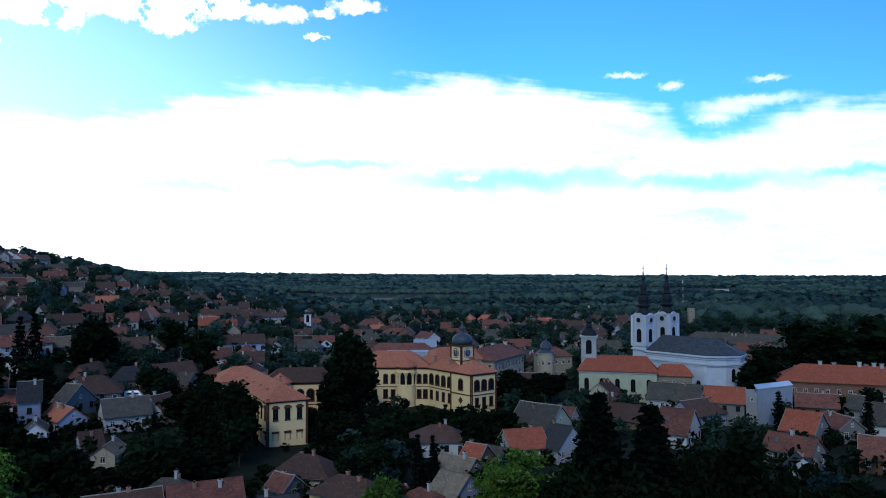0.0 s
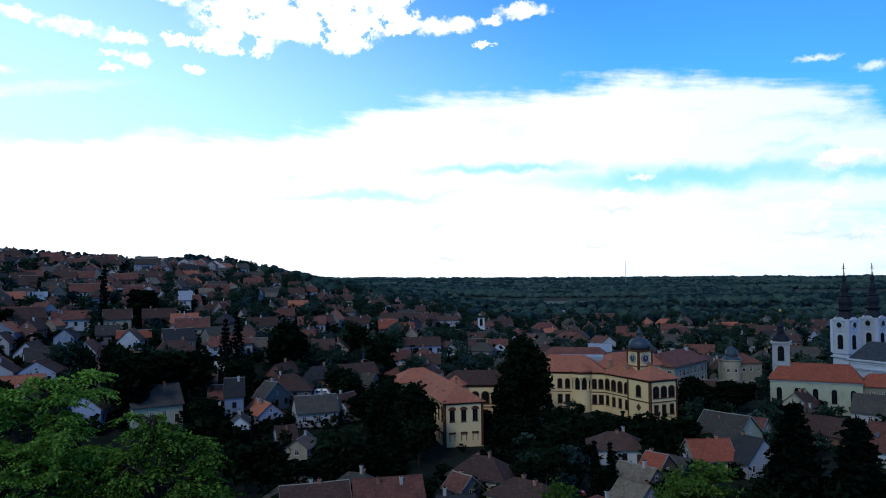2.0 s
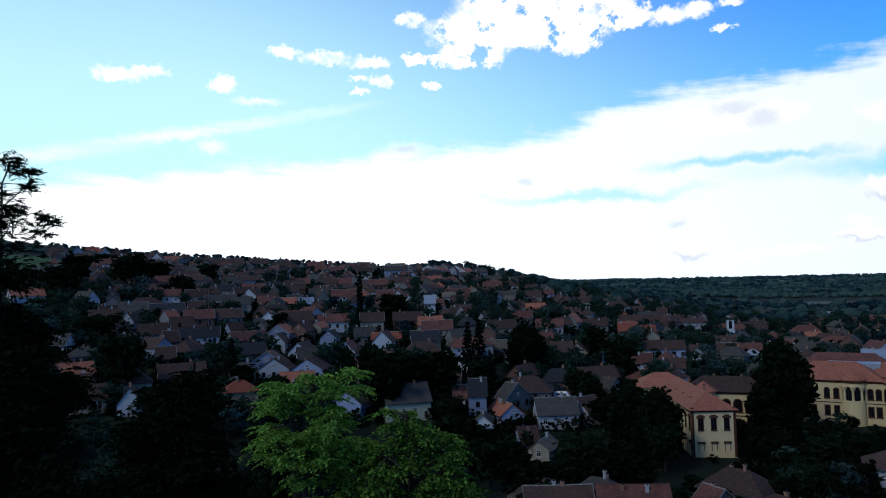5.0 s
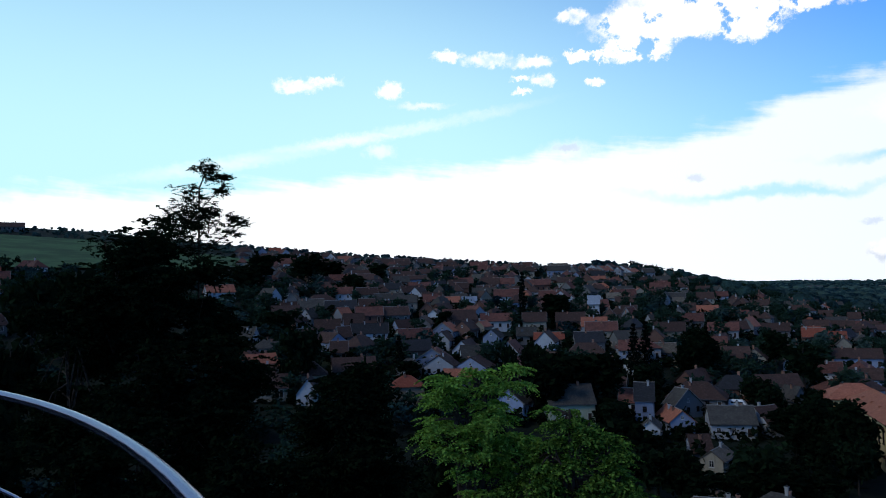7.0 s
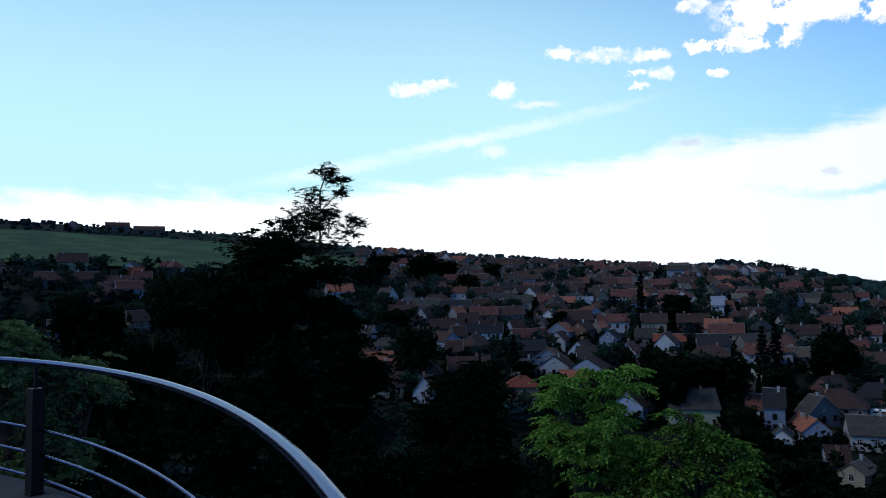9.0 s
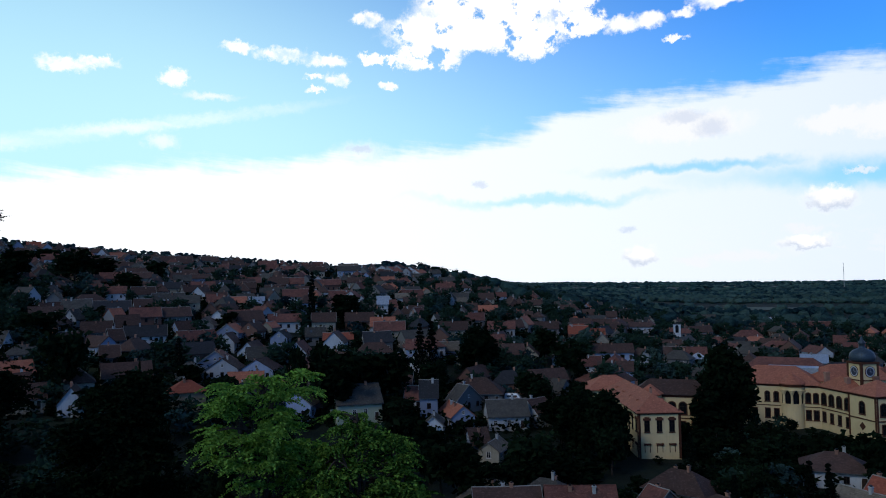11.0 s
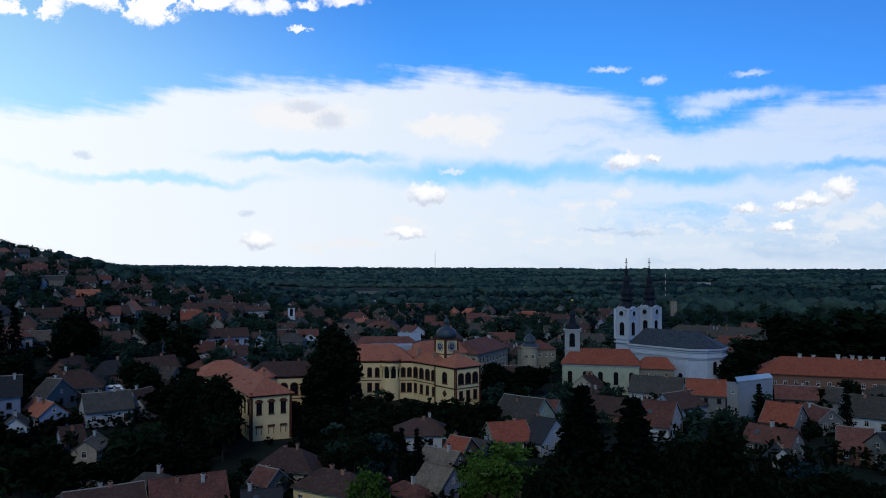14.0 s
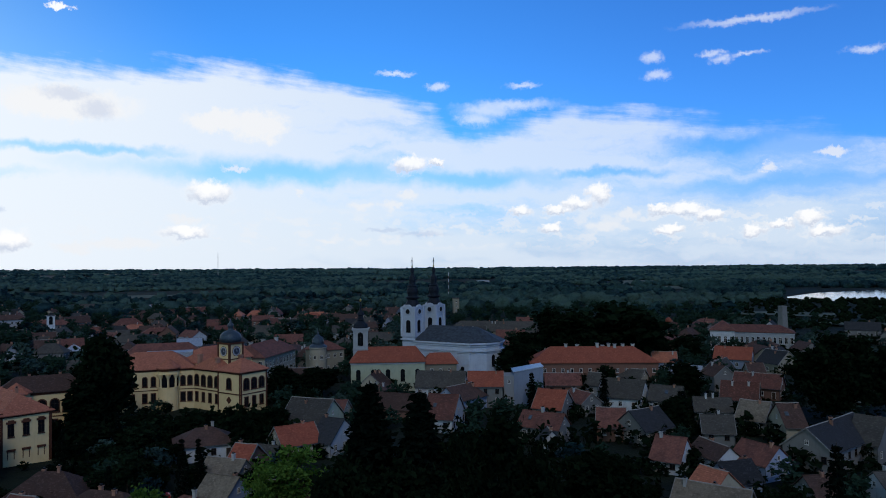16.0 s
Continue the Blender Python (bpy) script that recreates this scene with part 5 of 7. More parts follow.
house(11.8, 158.3, -37, 4.5, 5.0, 2.8, 1.9, "grey", "grey", "gable")
house(2.2, 131.3, -41, 6.3, 7.9, 3.4, 3.2, "beige", "blue", "gable")
house(-2.9, 129.0, -47, 8.5, 5.0, 2.6, 1.8, "red", "brick", "hip")
house(12.7, 121.8, -11, 7.6, 10.0, 3.4, 4.1, "brown", "white", "gable")
house(-40.9, 126.2, 25, 12.1, 7.9, 3.2, 3.3, "red", "white", "gable")
house(-53.4, 122.5, 30, 11.8, 7.0, 3.0, 2.8, "brown", "white", "gable")
house(-48.3, 129.9, -1, 10.9, 8.3, 2.8, 3.4, "grey", "blue", "hip")
house(-57.7, 125.4, -1, 10.7, 8.7, 2.6, 3.6, "beige", "grey", "hip")
house(-26.7, 144.1, -14, 11.9, 8.2, 3.4, 3.4, "brown", "cream", "hip")
house(-29.5, 137.1, -35, 4.8, 5.2, 2.6, 2.2, "red", "grey", "gable")
house(-16.0, 129.3, -32, 13.3, 7.3, 3.6, 3.0, "brown", "yellow", "hip")
house(-27.8, 123.7, 14, 6.3, 6.1, 2.4, 2.5, "dark", "blue", "gable")
house(-119.2, 169.6, 47, 12.5, 11.0, 5.0, 4.4, "grey", "green", "gable")
house(-93.0, 180.1, -44, 11.8, 6.5, 3.4, 2.7, "pink", "blue", "gable")
house(-81.5, 187.8, 34, 11.1, 9.1, 3.6, 3.7, "grey", "white", "gable")
house(-76.0, 196.4, 66, 6.7, 8.1, 3.4, 3.3, "brown", "white", "gable")
house(-77.3, 160.4, 40, 4.5, 7.5, 3.0, 3.0, "brown", "blue", "gable")
house(-97.9, 194.4, -19, 4.5, 10.7, 3.0, 4.4, "grey", "grey", "gable")
house(-99.0, 206.0, 20, 16.3, 10.6, 3.0, 4.3, "brown", "grey", "hip")
house(-72.0, 158.4, 96, 7.9, 5.0, 2.6, 1.8, "beige", "cream", "gable")
house(-94.2, 337.1, 22, 22.7, 10.0, 3.6, 3.5, "brown", "blue", "gable")
house(-89.7, 290.5, 20, 10.8, 8.4, 2.4, 3.5, "red", "white", "gable")
house(-122.4, 519.8, 21, 23.7, 10.0, 3.6, 3.1, "brown", "white", "hip")
house(-96.1, 512.1, 14, 24.7, 10.0, 3.6, 3.1, "red", "grey", "hip")
house(-95.7, 416.1, 13, 11.8, 8.9, 2.8, 3.5, "dark", "white", "gable")
house(-72.2, 381.2, 11, 10.4, 7.8, 3.2, 3.5, "brown", "grey", "gable")
house(-59.2, 370.3, 9, 7.6, 6.0, 3.2, 3.1, "metal", "white", "hip")
house(-67.9, 486.3, 8, 14.8, 10.0, 3.2, 3.5, "red", "white", "gable")
house(-45.1, 502.0, 10, 16.6, 10.0, 3.2, 3.1, "pink", "white", "hip")
house(-28.4, 460.1, 4, 18.5, 10.0, 4.0, 3.1, "red", "cream", "hip")
house(-9.6, 386.9, 4, 11.5, 9.0, 3.2, 3.5, "metal", "grey", "gable")
house(-44.5, 650.5, 4, 32.6, 10.0, 3.2, 3.5, "brown", "white", "gable")
house(-49.9, 729.3, 4, 16.3, 10.0, 4.0, 3.5, "metal", "white", "gable")
house(-13.4, 663.9, 16, 20.7, 10.0, 4.0, 3.5, "red", "blue", "gable")
house(-78.2, 223.7, -21, 5.4, 6.0, 4.0, 3.5, "grey", "grey", "gable")
house(-113.5, 750.5, 9, 22.8, 10.0, 4.0, 3.5, "grey", "white", "gable")
house(-70.4, 670.3, 6, 20.6, 10.0, 3.2, 3.5, "red", "white", "gable")
house(50.2, 492.4, -6, 13.3, 10.0, 4.0, 3.5, "grey", "white", "gable")
house(44.0, 516.1, 15, 10.1, 9.6, 3.2, 3.5, "red", "cream", "gable")
house(67.0, 526.8, -7, 12.2, 9.2, 3.2, 3.5, "brown", "white", "gable")
house(73.3, 421.7, 0, 11.5, 9.7, 4.0, 3.5, "grey", "white", "gable")
house(106.8, 422.7, -14, 7.1, 6.0, 3.2, 3.5, "orange", "cream", "gable")
house(84.4, 369.5, -13, 14.1, 10.0, 4.0, 3.5, "grey", "cream", "gable")
house(129.5, 358.3, -20, 15.9, 10.0, 6.0, 3.8, "grey", "grey", "gable")
house(215.4, 239.3, 13, 11.8, 9.1, 4.0, 3.5, "dark", "cream", "gable")
house(293.2, 380.0, -38, 17.1, 10.0, 4.0, 3.1, "red", "white", "hip")
house(260.3, 306.4, -40, 12.0, 9.0, 2.4, 3.5, "red", "white", "gable")
house(-117.9, 367.5, 22, 9.9, 7.8, 6.0, 3.8, "orange", "brick", "gable")
house(-116.7, 397.2, 20, 8.5, 6.7, 4.0, 3.5, "orange", "brick", "gable")
house(-101.2, 179.4, 29, 5.0, 6.0, 7.0, 4.0, "dark", "blue", "gable")
house(-93.2, 167.9, 114, 6.5, 5.0, 3.2, 2.1, "grey", "white", "gable")
house(-85.5, 204.9, 23, 4.0, 3.0, 2.1, 0.5, "metal", "white", "gable")
house(-132.7, 162.8, 111, 11.1, 8.5, 4.0, 3.5, "grey", "blue", "gable")
house(-249.6, 192.2, 97, 6.2, 6.0, 4.0, 3.5, "pink", "white", "gable")
house(-269.1, 206.1, 53, 14.1, 10.0, 3.2, 3.5, "dark", "grey", "gable")
house(-269.5, 221.8, 61, 7.6, 6.4, 3.2, 3.5, "brown", "grey", "gable")
house(-248.8, 205.9, 55, 11.7, 9.3, 3.2, 3.5, "red", "brick", "gable")
house(-280.8, 245.6, 49, 14.3, 10.0, 3.2, 3.5, "grey", "grey", "gable")
house(-269.7, 264.9, 46, 7.9, 6.0, 3.2, 3.5, "red", "white", "gable")
house(-233.4, 231.9, 115, 6.5, 5.0, 3.6, 2.1, "grey", "white", "gable")
house(-250.2, 271.2, 73, 5.8, 6.0, 3.2, 3.5, "metal", "white", "gable")
house(-247.3, 299.0, 40, 13.1, 9.8, 6.0, 3.8, "red", "white", "gable")
house(-224.8, 186.3, 50, 14.4, 10.0, 2.8, 3.5, "dark", "white", "gable")
house(-221.5, 200.8, 78, 6.8, 6.5, 3.2, 3.5, "brown", "blue", "gable")
house(-203.7, 220.2, 108, 9.2, 7.1, 4.0, 3.0, "brown", "brick", "gable")
house(-202.2, 228.4, 102, 6.5, 5.0, 4.0, 2.1, "pink", "cream", "gable")
house(-187.1, 217.6, 116, 8.5, 6.5, 4.0, 2.8, "dark", "blue", "gable")
house(-194.7, 253.9, 37, 10.1, 7.6, 4.0, 3.5, "brown", "cream", "gable")
house(-188.6, 272.0, 35, 12.7, 9.5, 3.2, 3.5, "brown", "brick", "gable")
house(-166.2, 261.7, 32, 12.8, 9.6, 3.2, 3.5, "red", "cream", "gable")
house(-173.5, 267.7, 33, 10.5, 7.9, 3.2, 3.5, "pink", "white", "gable")
house(-202.8, 313.1, 33, 5.6, 6.0, 6.0, 3.8, "metal", "white", "gable")
house(-210.6, 312.7, 34, 9.0, 6.7, 3.2, 3.5, "grey", "blue", "gable")
house(-176.9, 303.2, 80, 5.0, 6.0, 4.0, 3.5, "red", "white", "gable")
house(-166.7, 305.5, 69, 5.0, 6.0, 3.2, 3.5, "grey", "white", "gable")
house(-157.0, 237.9, 43, 10.9, 9.2, 4.0, 3.5, "dark", "grey", "gable")
house(-138.5, 242.2, 35, 15.3, 10.0, 4.0, 3.1, "red", "white", "hip")
house(-125.1, 216.4, 60, 5.0, 6.0, 4.0, 3.5, "grey", "white", "gable")
house(-317.2, 504.6, 92, 14.3, 11.0, 6.0, 3.8, "pink", "white", "gable")
house(-312.5, 520.4, 106, 8.3, 6.4, 6.0, 2.7, "red", "white", "gable")
house(-307.7, 531.4, 90, 13.6, 10.5, 4.0, 3.5, "pink", "white", "gable")
house(-318.5, 578.1, 49, 9.6, 9.1, 4.0, 3.5, "grey", "white", "gable")
house(-335.9, 470.4, 39, 17.7, 10.0, 6.0, 3.8, "grey", "blue", "gable")
house(-355.6, 455.7, 38, 11.6, 8.7, 4.0, 3.5, "brown", "cream", "gable")
house(-287.4, 379.4, 40, 16.0, 10.0, 4.0, 3.5, "red", "brick", "gable")
house(-451.5, 399.7, 48, 27.8, 10.0, 4.0, 3.5, "brown", "brick", "gable")
house(-451.8, 436.2, 46, 15.5, 10.0, 4.0, 3.5, "brown", "cream", "gable")
house(-411.2, 461.3, 42, 14.5, 10.0, 4.0, 3.5, "red", "brick", "gable")
house(-362.5, 326.7, 98, 5.2, 6.0, 4.0, 3.5, "grey", "white", "gable")
house(-373.2, 366.4, 46, 15.0, 10.0, 4.0, 3.5, "brown", "white", "gable")
house(-310.0, 327.5, 58, 11.8, 10.0, 4.0, 3.5, "brown", "grey", "gable")
house(-354.2, 287.1, 51, 15.5, 10.0, 4.0, 3.5, "brown", "cream", "gable")
house(-361.1, 275.2, 58, 11.0, 8.8, 3.2, 3.5, "red", "cream", "gable")
house(-216.6, 423.9, 27, 13.9, 10.0, 4.0, 3.5, "grey", "cream", "gable")
house(-425.6, 437.0, 44, 16.2, 10.0, 3.2, 3.5, "brown", "cream", "gable")
house(-225.0, 235.9, 44, 10.9, 8.2, 3.2, 3.5, "red", "cream", "gable")
house(-244.1, 217.6, 58, 10.8, 9.2, 3.2, 3.5, "brown", "grey", "gable")
house(-225.0, 173.3, 72, 5.0, 6.0, 3.2, 3.5, "brown", "grey", "gable")
house(-208.5, 158.7, 53, 6.0, 6.0, 3.2, 3.5, "brown", "grey", "gable")
house(-313.5, 298.7, 46, 12.6, 9.4, 3.2, 3.5, "red", "cream", "gable")
house(-285.2, 324.5, 41, 9.0, 6.7, 3.2, 3.5, "brown", "white", "gable")
house(-247.7, 338.0, 36, 12.2, 9.2, 3.2, 3.5, "red", "brick", "gable")
house(-153.4, 295.5, 27, 12.8, 9.6, 3.2, 3.5, "brown", "cream", "gable")
house(-168.6, 340.6, 26, 17.6, 10.0, 3.2, 3.5, "red", "grey", "gable")
house(-171.6, 404.1, 23, 17.0, 10.0, 3.2, 3.5, "red", "cream", "gable")
house(-141.7, 381.6, 20, 15.8, 10.0, 3.2, 3.5, "brown", "grey", "gable")
house(-652.7, 110.6, 150, 9.3, 7.1, 4.0, 3.0, "brown", "grey", "gable")
house(-663.1, 146.1, 78, 18.7, 10.0, 4.0, 3.5, "brown", "grey", "gable")
house(-646.6, 167.8, 75, 24.2, 10.0, 3.2, 3.5, "brown", "grey", "gable")
house(-358.4, 51.1, 82, 10.8, 8.1, 3.2, 3.5, "brown", "grey", "gable")
house(-360.3, 64.5, 80, 13.8, 10.0, 3.2, 3.5, "brown", "grey", "gable")
house(-348.7, 76.3, 78, 12.0, 9.0, 3.2, 3.5, "brown", "grey", "gable")
house(-375.1, 91.1, 76, 7.4, 6.0, 3.2, 3.5, "orange", "cream", "gable")
house(-333.9, 78.5, 87, 10.9, 9.3, 3.2, 3.5, "red", "blue", "gable")
house(-273.3, 45.2, 81, 12.8, 9.6, 3.2, 3.5, "grey", "grey", "gable")
house(-277.1, 57.5, 88, 7.7, 6.5, 3.2, 3.5, "brown", "grey", "gable")
house(-279.8, 68.0, 106, 7.2, 6.8, 3.2, 3.5, "brown", "grey", "gable")
house(-251.5, 52.9, 98, 6.8, 6.4, 3.2, 3.5, "grey", "grey", "gable")
house(-356.3, 218.6, 68, 9.6, 8.1, 3.2, 3.5, "brown", "cream", "gable")
house(-392.0, 214.9, 61, 11.8, 8.8, 3.2, 3.5, "grey", "white", "gable")
house(-239.4, 141.3, 29, 5.6, 6.0, 3.2, 3.5, "grey", "white", "gable")
house(-265.1, 173.8, 62, 11.4, 9.1, 3.2, 3.5, "brown", "grey", "gable")
house(-253.5, 169.6, 116, 9.9, 7.6, 3.2, 3.2, "brown", "brick", "gable")
house(-257.2, 180.1, 105, 5.0, 6.0, 3.2, 3.5, "grey", "white", "gable")
house(-229.5, 158.6, 65, 6.6, 6.0, 3.2, 3.5, "brown", "white", "gable")
house(-237.4, 175.2, 54, 10.3, 7.7, 3.2, 3.5, "brown", "grey", "gable")
house(-455.2, 339.7, 53, 19.8, 10.0, 3.2, 3.5, "grey", "white", "gable")
house(-421.5, 311.4, 114, 6.5, 5.0, 3.2, 2.1, "grey", "blue", "gable")
house(-413.1, 320.8, 52, 18.2, 10.0, 3.2, 3.5, "brown", "cream", "gable")

# ---- trees ----


def leaf_mesh(name, centres, sizes, mat, seed, flat=0.5):
    """Leaves as small folded diamonds, each turned its own way."""
    g = np.random.default_rng(seed)
    n = len(centres)
    a = g.normal(size=(n, 3))
    a[:, 2] *= flat
    a /= np.linalg.norm(a, axis=1)[:, None]
    b = np.cross(a, g.normal(size=(n, 3)))
    b /= np.linalg.norm(b, axis=1)[:, None]
    up = np.cross(a, b)
    s = np.asarray(sizes)[:, None]
    L, Wd = a * s, b * s * 0.55
    pts = np.stack([centres - L, centres + Wd + up * s * 0.12, centres + L * 1.1, centres - Wd + up * s * 0.12], 1).reshape(-1, 3)
    me = bpy.data.meshes.new(name)
    me.from_pydata(pts.tolist(), [], np.arange(4 * n).reshape(-1, 4).tolist())
    me.materials.append(mat)
    me.update()
    return me


def crown_points(seed, n, clumps, rx, rz, z0, lean=0.0, spread=0.22, fill=0.35):
    """Leaf places in clumps over an uneven egg of half width rx and half height rz about z0."""
    g = np.random.default_rng(seed)
    d = g.normal(size=(clumps, 3))
    d /= np.linalg.norm(d, axis=1)[:, None]
    rad = g.uniform(fill, 1.0, clumps) ** 0.6 * g.uniform(0.72, 1.08, clumps)
    c = d * rad[:, None]
    c[:, 2] = np.where(c[:, 2] < 0, c[:, 2] * 0.8, c[:, 2])
    c = c * (rx, rx, rz) + (0, 0, z0)
    pick = g.integers(0, clumps, n)
    size = g.uniform(0.6, 1.3, clumps)[pick]
    off = g.normal(size=(n, 3)) * (spread * rx * size)[:, None] * (1, 1, 0.62)
    return c[pick] + off, c


def tree_meshes(seed, height, rx, mat, n, leaf, clumps=26, bare=0.28, trunk=0.3, spread=0.2):
    rz = height * (1 - bare) / 2
    z0 = height - rz
    pts, c = crown_points(seed, n, clumps, rx * 0.86, rz * 0.9, z0, spread=spread)
    g = np.random.default_rng(seed + 500)
    crown = leaf_mesh("crown", pts, g.uniform(0.7, 1.4, len(pts)) * leaf, mat, seed + 900)
    s = Shape()
    s.tube([(0, 0, -1.5), (0.05 * rx, 0, height * bare * 0.6), (0, 0.06 * rx, z0), (0.05 * rx, 0, z0 + rz * 0.6)], trunk, M_BARK, 7, trunk * 0.25)
    for q in c[::3]:
        k = float(g.uniform(0.3, 0.75))
        base = (0, 0, height * bare * 0.6 + (z0 - height * bare * 0.6) * k)
        mid = tuple((np.array(base) * 0.45 + q * 0.55) + (0, 0, 0.08 * height * (0.5 - k)))
        s.tube([base, mid, tuple(q)], trunk * 0.4, M_BARK, 5, trunk * 0.06)
    return s.mesh("trunk"), crown


def conifer_meshes(seed, height, rx, n, leaf, mat, tiers=16, bare=0.06):
    g = np.random.default_rng(seed)
    pts = []
    s = Shape()
    s.tube([(0, 0, -1.5), (0, 0, height * 0.5), (0, 0, height)], height * 0.018 + 0.05, M_BARK, 6, 0.03)
    per = n // tiers
    for i in range(tiers):
        k = i / tiers
        z, r = height * (bare + (1 - bare) * k), rx * (1 - k) ** 0.85 + 0.12
        arms = 7 if i % 2 else 6
        for j in range(arms):
            a = 2 * math.pi * j / arms + i * 0.7 + g.uniform(-0.25, 0.25)
            rr = r * g.uniform(0.7, 1.12)
            tip = np.array([math.cos(a) * rr, math.sin(a) * rr, z - rr * 0.25])
            m = max(2, per // arms)
            u = g.uniform(0.12, 1.0, m) ** 0.8
            p = np.array([0, 0, z + 0.05 * height / tiers]) * (1 - u)[:, None] + tip * u[:, None]
            p += g.normal(size=(m, 3)) * (0.10 * rr + 0.08) * (1, 1, 0.7)
            pts.append(p)
            if i % 2 == 0:
                s.tube([(0, 0, z), tuple(tip)], 0.05, M_BARK, 4, 0.015)
    pts = np.concatenate(pts)
    return s.mesh("trunk"), leaf_mesh("crown", pts, g.uniform(0.7, 1.3, len(pts)) * leaf, mat, seed + 77, 0.7)


TREE_COUNT = [0]


def plant(meshes, x, y, z, turn, size, label, group="", name="tree", squash=1.0):
    t = thing(name, pose(x, y, z, 0, 0, turn) @ Matrix.Diagonal((size, size, size * squash, 1)), label, "tree", group)
    part("trunk", meshes[0], t)
    part("crown", meshes[1], t)
    PLOTS.append((x, y, 1.5))
    TREE_COUNT[0] += 1
    return t


# kinds of tree, about 10 m tall
MID = [tree_meshes(20 + i, 10, (3.6, 4.2, 3.2)[i], (M_LEAF_DARK, M_LEAF, M_LEAF_DARK)[i], 1000, 0.63, 30, 0.14) for i in range(3)]
MID_LIGHT = tree_meshes(31, 10, 3.8, M_LEAF, 950, 0.55, 30, 0.14)
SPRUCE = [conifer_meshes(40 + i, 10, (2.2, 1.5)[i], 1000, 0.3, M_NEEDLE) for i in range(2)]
SMALL = [tree_meshes(50 + i, 5, 2.3, (M_LEAF, M_LEAF_DARK)[i], 300, 0.42, 14, 0.12, 0.12) for i in range(2)]
FAR = [tree_meshes(60 + i, 10, 4.4, (M_LEAF_DARK, M_WOOD)[i], 240, 0.78, 22, 0.12) for i in range(2)]

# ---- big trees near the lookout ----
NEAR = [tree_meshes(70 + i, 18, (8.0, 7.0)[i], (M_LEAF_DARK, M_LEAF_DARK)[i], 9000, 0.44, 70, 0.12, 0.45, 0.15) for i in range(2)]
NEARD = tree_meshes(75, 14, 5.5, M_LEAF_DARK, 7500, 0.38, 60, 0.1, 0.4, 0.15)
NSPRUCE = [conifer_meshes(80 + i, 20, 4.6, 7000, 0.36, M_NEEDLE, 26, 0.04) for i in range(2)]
FRESH = tree_meshes(85, 10, 4.0, M_LEAF_GARDEN, 3000, 0.26, 34, 0.15, 0.25, 0.17)
MIDN_LIGHT = tree_meshes(86, 10, 4.0, M_LEAF_GARDEN, 3000, 0.24, 34, 0.15, 0.25, 0.17)
BROAD = tree_meshes(77, 10, 3.7, M_LEAF_DARK, 4200, 0.42, 46, 0.02, 0.3, 0.2)
HUGE = tree_meshes(78, 18, 8.0, M_LEAF_DARK, 13000, 0.5, 110, 0.03, 0.4, 0.15)
plant(BROAD, -26.6, 210.3, -0.5, 184, 2.00, "broad tall dark tree beside the yellow palace", "", "tree", 1.25)
plant(BROAD, -29.0, 205.0, -0.5, 44, 1.69, "broad tall dark tree beside the yellow palace", "", "tree", 1.00)
plant(BROAD, -47.1, 165.4, -0.0, 175, 1.48, "dark leafy tree before the yellow hall", "", "tree", 1.14)
plant(BROAD, -55.9, 171.1, 0.4, 150, 1.34, "dark leafy tree before the yellow hall", "", "tree", 1.12)
plant(MID[1], -44.3, 160.0, -0.2, 245, 0.84, "dark leafy tree before the yellow hall", "", "tree", 1.48)
plant(BROAD, -111.6, 234.8, 8.8, 225, 1.85, "round dark tree among the houses", "", "tree", 0.97)
plant(MID[2], -103.9, 281.4, 8.4, 125, 1.57, "round dark tree among the houses", "", "tree", 1.11)
plant(MID_LIGHT, -85.7, 256.0, 5.2, 80, 1.95, "round green tree among the houses", "", "tree", 0.93)
plant(BROAD, 21.4, 230.5, -0.5, 180, 1.48, "dark tree before the white college", "", "tree", 0.79)
plant(BROAD, 30.3, 233.1, -0.5, 263, 1.48, "dark tree before the white college", "", "tree", 0.60)
plant(MID[2], 34.8, 237.5, -0.5, 135, 1.72, "dark tree before the white college", "", "tree", 0.65)
plant(MID[0], 116.5, 260.1, -0.5, 310, 1.82, "dark tree behind the cathedral", "", "tree", 0.99)
plant(BROAD, 143.3, 267.0, -0.5, 280, 2.95, "dark leafy park tree", "", "tree", 0.79)
plant(BROAD, 158.9, 266.2, -0.5, 3, 2.95, "dark leafy park tree", "", "tree", 0.60)
plant(BROAD, 139.5, 281.7, -0.5, 220, 2.40, "dark leafy park tree", "", "tree", 0.79)
plant(BROAD, 152.8, 281.2, -0.5, 303, 2.40, "dark leafy park tree", "", "tree", 0.60)
plant(MID[0], 162.6, 258.0, -0.5, 120, 3.86, "dark leafy park tree", "", "tree", 0.65)
plant(MID_LIGHT, 172.5, 281.3, -0.5, 140, 4.13, "tall green park tree", "", "tree", 0.70)
plant(BROAD, 144.1, 289.5, -0.5, 230, 2.84, "dark leafy park tree", "", "tree", 0.79)
plant(BROAD, 159.3, 289.1, -0.5, 313, 2.84, "dark leafy park tree", "", "tree", 0.60)
plant(BROAD, 174.1, 262.8, -0.5, 340, 2.04, "dark leafy park tree", "", "tree", 0.79)
plant(BROAD, 188.1, 259.0, -0.5, 63, 2.04, "dark leafy park tree", "", "tree", 0.60)
plant(SPRUCE[1], -5.0, 141.9, -0.5, 290, 0.95, "slim dark cypress between gardens", "", "tree", 1.22)
plant(SPRUCE[1], -2.0, 142.0, -0.5, 126, 0.95, "slim dark cypress between gardens", "", "tree", 1.20)
plant(SPRUCE[1], 85.4, 186.4, -0.5, 48, 1.34, "slim dark cypress between gardens", "", "tree", 0.93)
plant(SPRUCE[1], 107.8, 186.0, -0.5, 39, 1.19, "slim dark cypress between gardens", "", "tree", 1.09)
